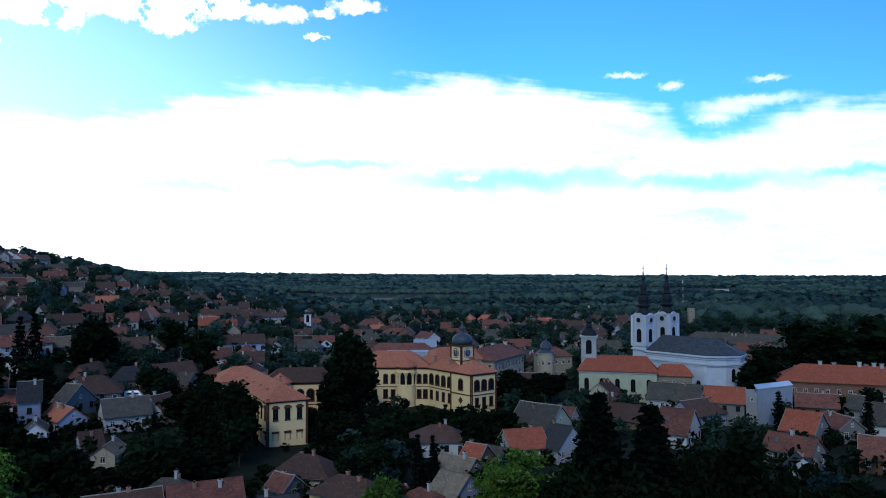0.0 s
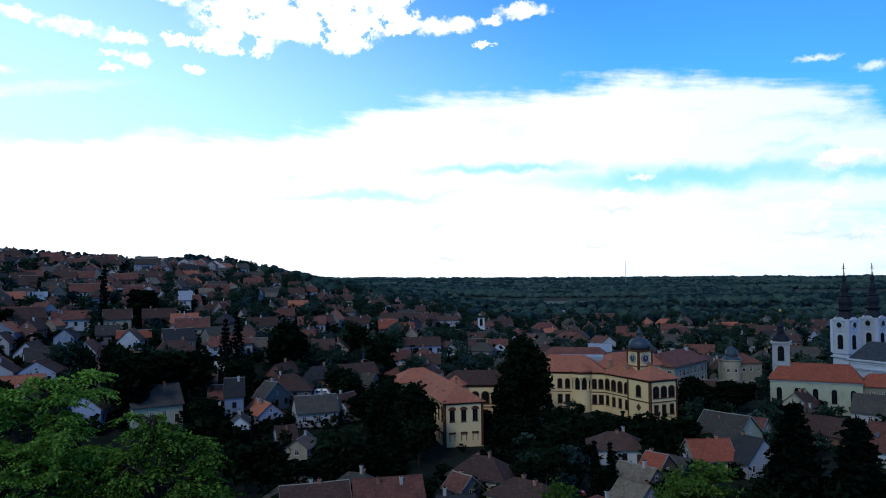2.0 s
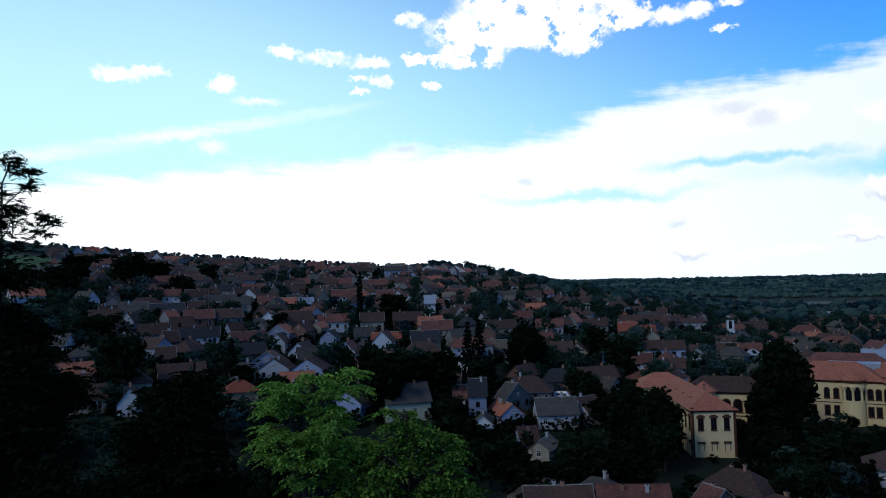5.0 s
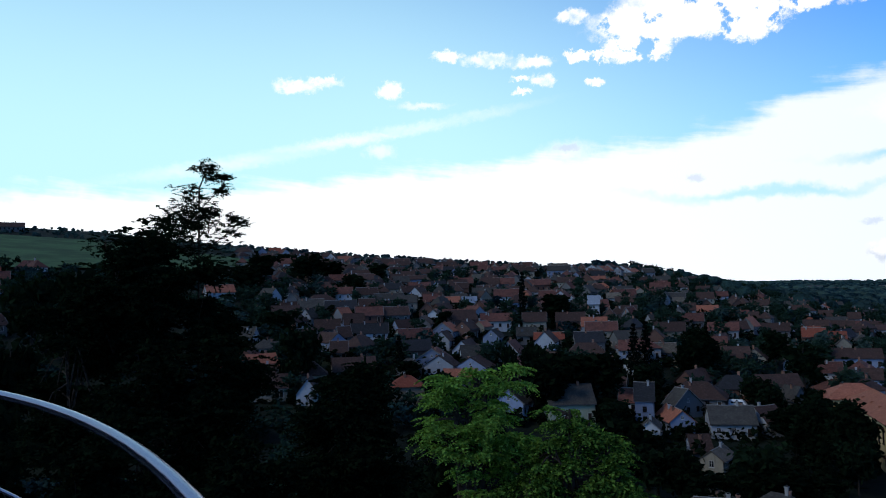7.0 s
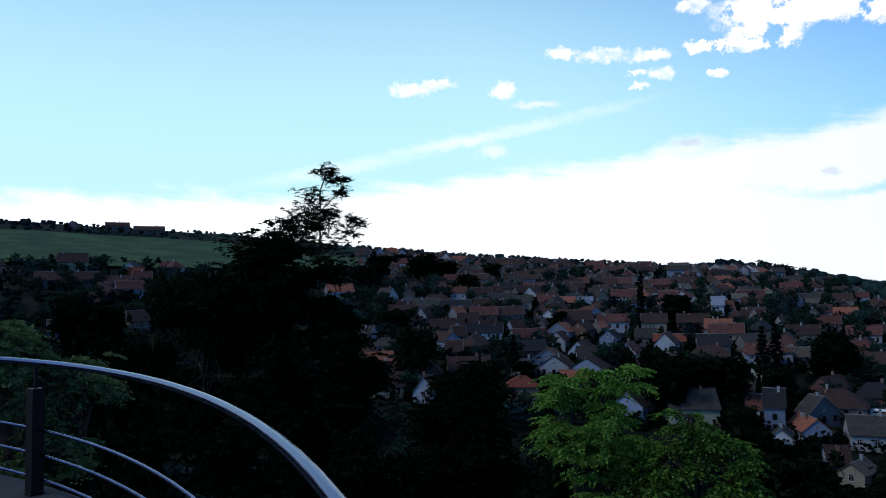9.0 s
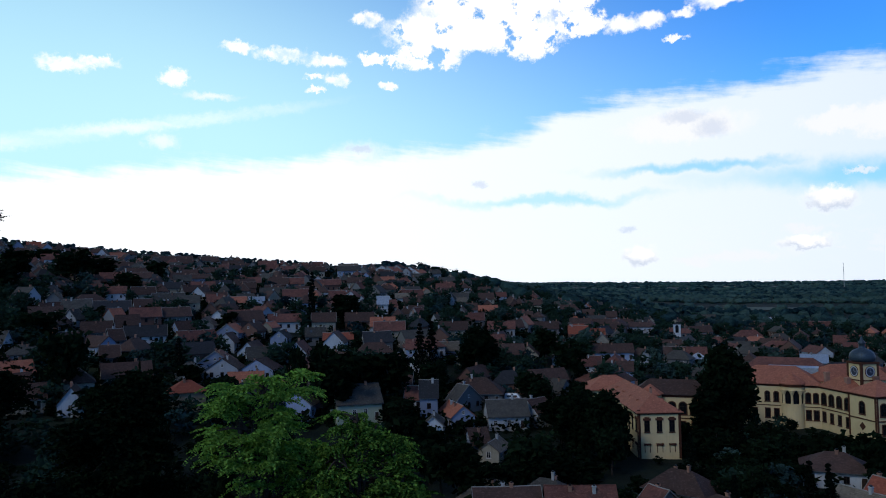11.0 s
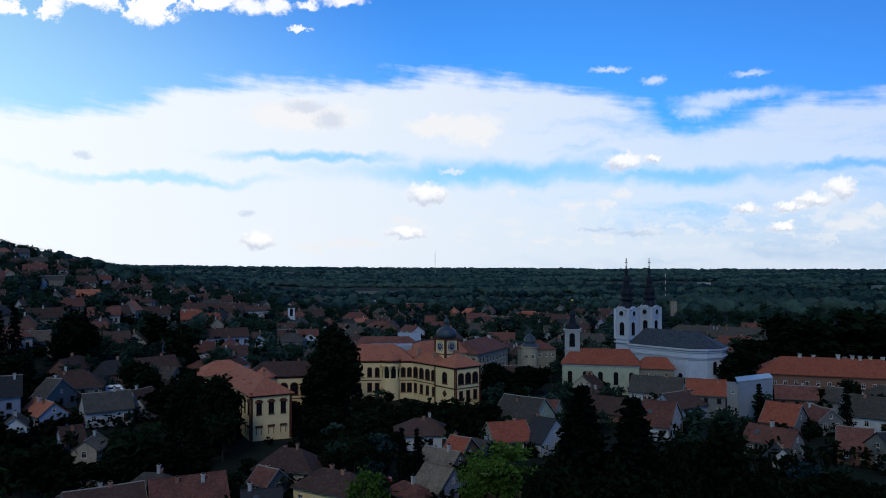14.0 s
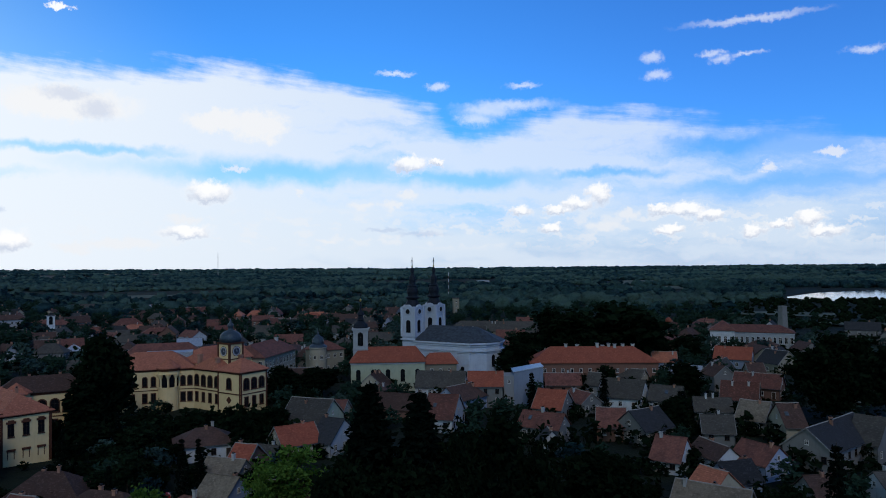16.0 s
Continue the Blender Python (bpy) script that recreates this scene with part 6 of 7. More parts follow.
plant(SPRUCE[0], 119.6, 166.5, -0.5, 155, 1.96, "broad dark spruce among roofs", "", "tree", 0.43)
plant(BROAD, -12.9, 203.5, -0.5, 220, 0.46, "low dark tree in the palace garden", "", "tree", 0.79)
plant(BROAD, -10.2, 204.7, -0.5, 303, 0.46, "low dark tree in the palace garden", "", "tree", 0.60)
plant(BROAD, -7.5, 206.0, -0.5, 26, 0.46, "low dark tree in the palace garden", "", "tree", 0.70)
plant(BROAD, -4.6, 203.9, -0.5, 109, 0.46, "low dark tree in the palace garden", "", "tree", 0.79)
plant(BROAD, -0.4, 203.1, -0.5, 350, 0.39, "low dark tree in the palace garden", "", "tree", 0.79)
plant(BROAD, 2.2, 204.0, -0.5, 73, 0.39, "low dark tree in the palace garden", "", "tree", 0.60)
plant(BROAD, 4.8, 204.9, -0.5, 156, 0.39, "low dark tree in the palace garden", "", "tree", 0.70)
plant(BROAD, -19.2, 197.5, -0.5, 230, 0.67, "low dark tree in the palace garden", "", "tree", 0.79)
plant(BROAD, -16.3, 199.3, -0.5, 313, 0.67, "low dark tree in the palace garden", "", "tree", 0.60)
plant(BROAD, -13.3, 201.2, -0.5, 36, 0.67, "low dark tree in the palace garden", "", "tree", 0.70)
plant(MID[1], -16.2, 157.1, -0.5, 160, 0.87, "leafy garden tree below the palace", "", "tree", 0.79)
plant(MID[1], -12.1, 159.6, -0.5, 243, 0.87, "leafy garden tree below the palace", "", "tree", 0.60)
plant(MID[0], -27.9, 155.8, -0.5, 320, 0.76, "leafy garden tree below the palace", "", "tree", 0.79)
plant(MID[0], -23.8, 158.2, -0.5, 43, 0.76, "leafy garden tree below the palace", "", "tree", 0.60)
plant(MID[0], -19.7, 160.7, -0.5, 126, 0.76, "leafy garden tree below the palace", "", "tree", 0.70)
plant(MID[2], -34.7, 144.3, -0.5, 120, 0.68, "leafy garden tree below the palace", "", "tree", 0.79)
plant(MID[2], -31.1, 146.7, -0.5, 203, 0.68, "leafy garden tree below the palace", "", "tree", 0.60)
plant(MID[2], -27.4, 149.2, -0.5, 286, 0.68, "leafy garden tree below the palace", "", "tree", 0.70)
plant(FRESH, 12.1, 121.4, -0.5, 75, 1.53, "fresh light green garden tree", "", "tree", 0.95)
plant(FRESH, 7.2, 117.8, -0.5, 85, 0.68, "fresh light green garden tree", "", "tree", 1.82)
plant(MIDN_LIGHT, -8.5, 99.6, 1.2, 195, 0.86, "light green leafy garden tree", "", "tree", 1.67)
plant(NSPRUCE[0], 16.1, 76.3, 6.1, 65, 1.42, "tall dark spruce on the slope", "", "tree", 0.84)
plant(NSPRUCE[1], 20.1, 71.2, 7.2, 335, 1.32, "tall dark spruce on the slope", "", "tree", 0.85)
plant(NEARD, 11.1, 65.1, 9.5, 75, 0.69, "tall dark spruce on the slope", "", "tree", 1.74)
plant(NEARD, 16.1, 64.0, 9.5, 55, 0.86, "dense dark tree below the spruces", "", "tree", 1.35)
plant(NEAR[0], 29.2, 74.5, 5.5, 200, 0.79, "big dense green tree on the slope", "", "tree", 1.50)
plant(NEAR[1], 23.3, 70.2, 7.2, 35, 0.51, "big dense green tree on the slope", "", "tree", 1.98)
plant(NEAR[1], 35.5, 76.1, 4.5, 110, 0.45, "big dense green tree on the slope", "", "tree", 2.19)
plant(HUGE, 152.2, 147.5, -0.5, 45, 1.42, "huge dense dark tree beyond the roofs", "", "tree", 0.98)
plant(HUGE, 170.6, 142.1, -0.5, 50, 1.4, "huge dense dark tree beyond the roofs", "", "tree", 1.0)
plant(BROAD, 109.2, 155.5, -0.5, 50, 1.09, "dark bushy tree between the roofs", "", "tree", 0.86)
plant(BROAD, 141.5, 193.8, -0.5, 225, 1.59, "dark bushy tree between the roofs", "", "tree", 0.72)
plant(BROAD, 101.6, 236.0, -0.5, 355, 1.7, "dark tree beside the cathedral apse", "", "tree", 0.9)
plant(NEARD, 47.0, 82.5, 2.1, 220, 1.22, "dark bushy tree before the roofs", "", "tree", 1.06)
plant(SPRUCE[0], 84.7, 82.1, -0.5, 280, 1.46, "dark spruce by the blue-roofed house", "", "tree", 1.16)
plant(NEARD, -46.7, 37.7, 11.4, 130, 0.49, "dark dense tree on the slope", "", "tree", 3.74)
plant(NEARD, -38.3, 39.4, 13.1, 20, 1.00, "dark dense tree on the slope", "", "tree", 1.29)
plant(MID[0], -70.3, 97.3, -0.5, 50, 1.46, "dark leafy garden tree", "", "tree", 1.24)
plant(MID_LIGHT, -130.8, 170.6, 6.4, 130, 1.43, "light green tree below the houses", "", "tree", 1.47)
plant(MID_LIGHT, -133.6, 162.0, 5.8, 140, 0.78, "light green tree below the houses", "", "tree", 2.84)
plant(MID[0], -116.0, 181.0, 6.0, 215, 2.01, "dark trees below the houses", "", "tree", 0.95)
plant(MID[2], -121.6, 173.7, 5.7, 190, 2.20, "dark trees below the houses", "", "tree", 0.91)
plant(MID[0], -121.8, 164.9, 4.7, 305, 1.86, "dark trees below the houses", "", "tree", 1.04)
plant(SPRUCE[0], -120.2, 207.7, 9.4, 275, 1.66, "dark conifer among the houses", "", "tree", 1.26)
plant(SPRUCE[0], -119.5, 213.9, 9.6, 55, 1.70, "dark conifer among the houses", "", "tree", 1.25)
plant(SPRUCE[1], -204.9, 258.7, 24.3, 336, 1.57, "slim dark cypress on the hill", "", "tree", 1.60)
plant(MID[0], -199.0, 275.7, 24.5, 50, 1.73, "dark trees on the hill", "", "tree", 0.91)
plant(SPRUCE[0], -202.0, 273.5, 24.7, 305, 2.25, "dark trees on the hill", "", "tree", 0.63)
plant(MID[0], -110.0, 230.1, 8.4, 276, 1.70, "round dark tree among the houses", "", "tree", 1.05)
plant(SPRUCE[0], -182.3, 163.6, 13.2, 5, 1.40, "dark conifer among the houses", "", "tree", 1.00)
plant(SPRUCE[1], -235.6, 185.8, 24.2, 350, 0.94, "slim dark cypress between gardens", "", "tree", 0.69)
plant(MID[2], -217.0, 221.4, 23.5, 345, 0.96, "round dark tree among the houses", "", "tree", 1.08)
plant(MID[0], -79.3, 133.2, -0.1, 170, 1.47, "dark leafy garden tree", "", "tree", 1.15)
plant(MID[1], -71.8, 131.7, -0.5, 160, 1.09, "green leafy garden tree", "", "tree", 1.12)
plant(MID[0], -59.5, 126.7, -0.5, 0, 1.20, "dark leafy garden tree", "", "tree", 0.81)
plant(MID[1], -55.2, 139.5, -0.5, 200, 1.25, "green leafy garden tree", "", "tree", 1.09)
plant(MID[0], -50.7, 137.8, -0.5, 260, 1.34, "dark leafy garden tree", "", "tree", 0.79)
plant(MID[0], -45.7, 142.9, -0.5, 343, 1.34, "dark leafy garden tree", "", "tree", 0.60)
plant(MID[0], -236.6, 40.0, 18.1, 130, 1.78, "dark leafy tree on the hillside", "", "tree", 1.56)
plant(MID[2], -230.1, 47.6, 16.5, 190, 1.81, "dark leafy tree on the hillside", "", "tree", 1.53)
plant(MID[0], -166.0, 36.5, 2.4, 330, 1.33, "dark leafy tree on the hillside", "", "tree", 2.56)
plant(MID[2], -164.4, 43.3, 2.4, 65, 1.55, "dark leafy tree on the hillside", "", "tree", 2.25)
plant(MID[1], -249.8, 72.0, 22.5, 310, 1.84, "dark leafy tree on the hillside", "", "tree", 1.62)
plant(MID[0], -207.8, 72.2, 11.8, 150, 2.32, "dark leafy tree on the hillside", "", "tree", 1.82)
plant(MID[0], -118.4, 19.4, -0.5, 60, 1.08, "dark leafy tree on the hillside", "", "tree", 3.40)
plant(MID[2], -107.0, 25.7, -0.2, 180, 1.42, "dark leafy tree on the hillside", "", "tree", 2.47)
plant(MID[1], -148.6, 20.8, -0.5, 140, 0.61, "dark leafy tree on the hillside", "", "tree", 6.43)
plant(NEARD, 73.7, 79.0, 0.0, 80, 0.75, "dark bushy tree before the roofs", "", "tree", 1.25)
plant(NEARD, 50.6, 92.0, 0.4, 90, 0.75, "dark bushy tree before the roofs", "", "tree", 1.38)
plant(MID[0], -360.5, 221.3, 45.1, 0, 2.55, "dark leafy tree on the hillside", "", "tree", 0.80)
plant(MID_LIGHT, -354.0, 247.6, 43.8, 40, 2.93, "dark leafy tree on the hillside", "", "tree", 0.80)
plant(MID[1], -451.7, 297.3, 59.1, 80, 2.00, "dark leafy tree on the hillside", "", "tree", 0.60)
plant(MID[0], -328.9, 192.3, 40.1, 120, 2.22, "dark leafy tree on the hillside", "", "tree", 0.80)
plant(MID_LIGHT, -309.4, 245.5, 37.3, 160, 1.92, "dark leafy tree on the hillside", "", "tree", 0.80)
plant(MID[1], -237.2, 153.2, 22.8, 200, 1.81, "dark leafy tree on the hillside", "", "tree", 0.80)
plant(MID[0], -369.8, 276.9, 46.5, 240, 2.02, "dark leafy tree on the hillside", "", "tree", 0.80)
plant(MID_LIGHT, -364.3, 309.4, 46.3, 280, 1.86, "dark leafy tree on the hillside", "", "tree", 0.80)
plant(MID[1], -189.9, 129.7, 11.5, 150, 1.48, "round green tree among the houses", "", "tree", 1.49)


def spray_tree(seed, lobes, mat, leaf, label, x, y, z, per=14, lift=0.35, airy=0.12, stem=0.2, fine=1.0, single=False):
    """A tree with feathered leaf sprays at the ends of its twigs; lobes: (dx, dy, height, half width, half height, sprays, clumps)."""
    g = np.random.default_rng(seed)
    pts, size = [], []
    s = Shape()
    top = max(q[2] for q in lobes)
    for k, (ox, oy, h, rx, rz, sprays, clumps) in enumerate(lobes):
        mid = np.array((ox, oy, h - rz))
        tips, c = crown_points(seed + k, sprays, clumps, rx, rz, 0.0, spread=airy, fill=0.5)
        for p in tips:
            a = g.uniform(0, 2 * math.pi)
            d = np.array([math.cos(a), math.sin(a), g.uniform(-0.25, lift)])
            L = leaf * g.uniform(4, 7)
            side = np.array([-d[1], d[0], 0])
            u = np.linspace(0, 1, per)
            q = mid + p + d * (u * L)[:, None] + side * (np.where(np.arange(per) % 2, 1, -1) * leaf * 0.9 * (1 - 0.5 * u))[:, None]
            q[:, 2] -= (u ** 2) * L * 0.3
            pts.append(q)
            size.append(np.full(per, leaf * fine) * g.uniform(0.75, 1.2) * (1 - 0.45 * u))
        low = np.array((ox * 0.4, oy * 0.4, max(1.0, h - 2.2 * rz)))
        if single and k:
            fork = np.array((0.1 * (-1) ** k, 0.05, h - rz - 0.8 - 0.5 * abs(ox) - 0.3 * abs(oy)))
            s.tube([tuple(fork), tuple((fork + mid) * 0.5 + (0.05, 0.1, 0.12)), tuple(mid)], stem * 0.5, M_BARK, 6, 0.02)
        else:
            s.tube([(0, 0, -2), tuple(low * (0.5, 0.5, 0.6)), tuple(low), tuple(mid + (0.1, 0.05, rz * 0.5))], stem, M_BARK, 7, 0.03)
        for q in c:
            b = mid + (0, 0, rz * float(g.uniform(-0.9, 0.3)))
            s.tube([tuple(b), tuple((b + mid + q) * 0.5 + (0, 0, 0.1 * rz)), tuple(mid + q)], stem * 0.25, M_BARK, 5, 0.01)
    crown = leaf_mesh("crown", np.concatenate(pts), np.concatenate(size), mat, seed + 5, 0.5)
    t = thing("tree", pose(x, y, z), label, "tree")
    part("trunk", s, t)
    part("crown", crown, t)
    PLOTS.append((x, y, 3))


# bright walnut trees below the terrace, dark trees beside them: azimuth, distance, lobes as (side, top, width, half height, sprays, clumps)
WALNUT = "fresh green walnut tree with feathery leaf sprays"
DENSE = "dense dark tree on the slope"
SLOPE = [
    (101, -43.0, 24.0, M_LEAF_FRESH, 0.115, WALNUT, [(1.8, 37.5, 2.4, 0.8, 160, 14), (2.6, 36.9, 2.4, 0.8, 150, 13), (-0.8, 39.3, 1.6, 0.5, 87, 8), (0.3, 39.5, 1.8, 0.6, 101, 8), (1.6, 39.5, 1.2, 0.4, 65, 7), (0.0, 38.7, 2.8, 0.8, 174, 15), (0.8, 38.5, 1.2, 0.5, 65, 7), (-0.4, 37.9, 2.6, 0.8, 159, 15), (0.5, 37.3, 2.6, 0.8, 159, 15), (1.0, 36.5, 2.4, 0.9, 80, 8), (2.0, 35.8, 2.8, 0.9, 90, 8), (2.4, 34.9, 3.6, 1.1, 110, 9)]),
    (102, -34.8, 23.0, M_LEAF_FRESH, 0.115, WALNUT, [(-0.2, 38.5, 1.3, 0.5, 72, 7), (0.4, 38.1, 1.6, 0.5, 79, 7), (1.0, 37.5, 1.4, 0.5, 72, 7), (-0.7, 37.4, 1.8, 0.6, 108, 10), (0.3, 37.0, 2.4, 0.7, 130, 12), (1.3, 36.5, 1.6, 0.5, 79, 8), (-1.4, 36.4, 2.4, 0.8, 137, 12), (0.2, 36.0, 3.2, 0.8, 174, 15), (1.7, 35.8, 1.8, 0.5, 87, 8), (-1.2, 35.3, 4.0, 1.0, 217, 20), (0.9, 34.9, 3.6, 0.9, 188, 17), (2.3, 34.9, 1.8, 0.5, 79, 7)]),
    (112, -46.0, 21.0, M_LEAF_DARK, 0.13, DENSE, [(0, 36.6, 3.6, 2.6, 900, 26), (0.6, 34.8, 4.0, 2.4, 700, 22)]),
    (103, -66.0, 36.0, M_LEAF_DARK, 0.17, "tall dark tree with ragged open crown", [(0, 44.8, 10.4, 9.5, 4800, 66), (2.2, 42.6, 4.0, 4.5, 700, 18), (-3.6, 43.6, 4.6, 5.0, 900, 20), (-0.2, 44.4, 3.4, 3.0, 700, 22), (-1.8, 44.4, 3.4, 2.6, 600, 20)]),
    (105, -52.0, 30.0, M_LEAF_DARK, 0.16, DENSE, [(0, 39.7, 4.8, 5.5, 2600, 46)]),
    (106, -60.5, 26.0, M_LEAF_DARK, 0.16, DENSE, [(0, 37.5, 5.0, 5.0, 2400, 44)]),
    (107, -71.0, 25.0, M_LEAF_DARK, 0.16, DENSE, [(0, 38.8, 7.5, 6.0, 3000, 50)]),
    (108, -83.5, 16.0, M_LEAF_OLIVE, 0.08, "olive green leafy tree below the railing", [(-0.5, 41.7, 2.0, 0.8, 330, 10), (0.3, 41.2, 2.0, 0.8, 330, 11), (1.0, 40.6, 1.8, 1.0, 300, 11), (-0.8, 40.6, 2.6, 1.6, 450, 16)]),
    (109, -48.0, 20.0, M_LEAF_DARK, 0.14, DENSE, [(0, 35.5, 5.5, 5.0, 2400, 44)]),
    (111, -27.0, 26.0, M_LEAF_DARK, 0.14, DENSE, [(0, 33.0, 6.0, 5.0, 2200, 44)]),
]
for seed, az, r, mat, leaf, label, crowns in SLOPE:
    x, y = polar(az, r)
    z = land(x, y) - 0.5
    c, s_ = math.cos(radians(az)), math.sin(radians(az))
    spray_tree(seed, [(o * c, -o * s_, top - z, w / 2, rz, n, k) for o, top, w, rz, n, k in crowns], mat, leaf, label, x, y, z, 22 if label == WALNUT else 14, 0.15 if label == WALNUT else 0.35, 0.09 if label == WALNUT else 0.12, fine=0.72 if label == WALNUT else 1.0)
WISPS = [(104, -63.3, 38.0, [(0.5, 48.6, 1.2, 0.6, 110, 10), (1.3, 48.1, 1.0, 0.7, 100, 9), (-0.1, 47.4, 2.0, 1.2, 260, 22), (-0.7, 46.6, 2.0, 1.1, 230, 20), (0.6, 46.6, 1.5, 0.9, 130, 12), (1.9, 46.2, 1.1, 0.8, 120, 10), (-1.7, 45.9, 1.4, 0.8, 120, 10), (-0.3, 45.6, 4.0, 1.0, 280, 26)]),
         (113, -67.3, 38.5, [(0, 45.6, 3.0, 0.9, 150, 16), (-1.4, 45.4, 1.6, 0.8, 80, 8)])]
for seed, az, r, crowns in WISPS:
    x, y = polar(az, r)
    z = land(x, y) - 0.5
    c, s_ = math.cos(radians(az)), math.sin(radians(az))
    spray_tree(seed, [(o * c, -o * s_, top - z, w / 2, rz, n, k) for o, top, w, rz, n, k in crowns], M_LEAF_DARK, 0.066, "slim dark tree with a wispy open top", x, y, z, 11, 0.7, 0.25, 0.07, 1.12, True)


# ---- houses that fill the hill and the valley ----


def fill_houses():
    g = random.Random(3)
    crowd = Shape()
    zones = [(6, 40, 200, 330, 26), (-45, -20, 215, 290, 14), (-88, -60, 330, 420, 14), (-60, -30, 215, 640, 260), (-30, -14, 230, 700, 95), (-14, 14, 285, 640, 85), (14, 36, 300, 470, 14), (36, 50, 250, 480, 12)]
    singles = 0
    for a0, a1, r0, r1, n in zones:
        done = tries = 0
        while done < n and tries < n * 12:
            tries += 1
            az, r = g.uniform(a0, a1), math.sqrt(g.uniform(r0 * r0, r1 * r1))
            x, y = polar(az, r)
            w, d = (g.uniform(7.5, 14), g.uniform(6.0, 8.4)) if az < -12 else (g.uniform(9, 17), g.uniform(7.0, 9.6))
            if not free(x, y, (w + d) * 0.25 + 0.5) or -19 < az < 8 and 150 < r < 232:
                continue
            if az > -20 and r < 340 and any(abs(az - a) < b + math.degrees(w * 0.4 / r) and 2 < q - r < far for a, q, b, far in SEEN):
                continue
            roof = g.choices(("red", "brown", "grey", "orange", "dark", "pink"), (4, 10, 5, 0.25, 3, 0.8))[0]
            wall = g.choices(("white", "cream", "grey", "brick", "blue"), (1, 4, 6, 4, 0.4) if az > -12 else (5, 4, 5, 4, 2))[0]
            turn = -az + g.choice((0, 0, 25, -25, 90, 75, -60) if az > -12 else (0, 0, 90, 80, 65, -60, 20)) + g.uniform(-8, 8)
            spec = (x, y, turn, w, d, g.choice((2.7, 3.0, 3.3, 4.6)), g.uniform(3.0, 4.2), roof, wall, g.choice(("gable", "gable", "hip")))
            if singles < 110:
                house(*spec, 0.6)
                singles += 1
            else:
                crowd_house(crowd, *spec)
            done += 1
    tagged(new("village_rows", crowd.mesh("village_rows")), "crowded small tiled houses covering the hill and valley", "houses", kind="stuff")


fill_houses()


def fill_trees():
    g = random.Random(8)
    zones = [(-48, -12, 128, 235, 100, 1.15), (-14, 8, 140, 225, 50, 0.85), (5, 40, 115, 330, 120, 0.8),
             (-95, -56, 90, 300, 330, 1.0), (-95, -58, 300, 425, 200, 0.9), (-62, -20, 190, 340, 210, 0.9), (-60, -26, 300, 560, 330, 0.95), (-30, -8, 230, 800, 420, 1.05), (-10, 20, 120, 330, 110, 0.7),
             (-12, 20, 280, 720, 460, 1.0), (20, 52, 130, 300, 60, 0.7), (20, 40, 300, 640, 260, 1.1), (40, 54, 300, 560, 60, 0.9)]
    rest = {}
    for a0, a1, r0, r1, n, size in zones:
        done = tries = 0
        while done < n and tries < n * 8:
            tries += 1
            az, r = g.uniform(a0, a1), math.sqrt(g.uniform(r0 * r0, r1 * r1))
            x, y = polar(az, r)
            if -92 < az < -57 and 428 < r < 640 or not free(x, y, 1.2):
                continue
            if r < 330 and any(abs(az - a) < b + 0.5 and 3 < q - r < w_ for a, q, b, w_ in SEEN):
                continue
            k = size * g.uniform(0.5, 1.15)
            turn, squash = g.uniform(0, 360), g.uniform(0.8, 1.1)
            q = g.random()
            done += 1
            if TREE_COUNT[0] < 290:
                if q < 0.1:
                    m, label = g.choice(SPRUCE), "slender dark conifer between the houses"
                elif q < 0.35:
                    m, label = g.choice(SMALL), "small bushy garden tree"
                else:
                    m, label = g.choice(MID + [MID_LIGHT]), "dark leafy garden tree between the houses"
                plant(m, x, y, land(x, y) - 0.7, turn, k, label, "village trees", squash=squash)
            else:
                rest.setdefault(0 if q < 0.7 else 1, []).append(pose(x, y, land(x, y) - 0.7, 0, 0, turn) @ Matrix.Diagonal((k, k, k * squash, 1)))
                PLOTS.append((x, y, 1.2))
    for kind, spots in rest.items():
        pts = np.array([v.co[:] for v in FAR[kind][1].vertices])
        allp = np.concatenate([pts @ np.array(m.to_3x3()).T + np.array(m.translation) for m in spots])
        me = bpy.data.meshes.new("village_grove")
        me.from_pydata(allp.tolist(), [], np.arange(len(allp)).reshape(-1, 4).tolist())
        me.materials.append((M_LEAF_HAZE, M_WOOD)[kind])
        tagged(new("village_grove", me), "leafy dark trees filling gardens between the houses", "trees", kind="stuff")


fill_trees()


def woodland(name, count, r0, r1, a0, a1, size, seed, label, sub, mat=None, gaps=(), flat=0.8):
    """A far wood: many rough crowns in one mesh."""
    g = np.random.default_rng(seed)
    b = bmesh.new()
    bmesh.ops.create_icosphere(b, subdivisions=sub, radius=1.0)
    base = np.array([v.co[:] for v in b.verts])
    tri = np.array([[v.index for v in f.verts] for f in b.faces])
    b.free()
    V, F = [], []
    k = 0
    for i in range(count):
        az, r = g.uniform(a0, a1), math.sqrt(g.uniform(r0 * r0, r1 * r1))
        if any(p <= az <= q and u <= r <= v for p, q, u, v in gaps):
            continue
        x, y = polar(az, r)
        s = size * g.uniform(0.6, 1.35) * (0.9 + 0.5 * noise.noise(Vector((x * 0.004, y * 0.004, 3))))
        p = base * g.uniform(0.45, 1.3, (len(base), 1))
        p = p * (s * flat, s * flat, s * 0.62) + (x, y, land(x, y) + s * 0.35)
        V.append(p)
        F.append(tri + k)
        k += len(base)
    V, F = np.concatenate(V), np.concatenate(F)
    me = bpy.data.meshes.new(name)
    me.from_pydata(V.tolist(), [], F.tolist())
    me.materials.append(mat or M_WOOD)
    me.polygons.foreach_set("use_smooth", [r0 > 600] * len(me.polygons))
    me.update()
    return tagged(new(name, me), label, "woodland", kind="stuff")


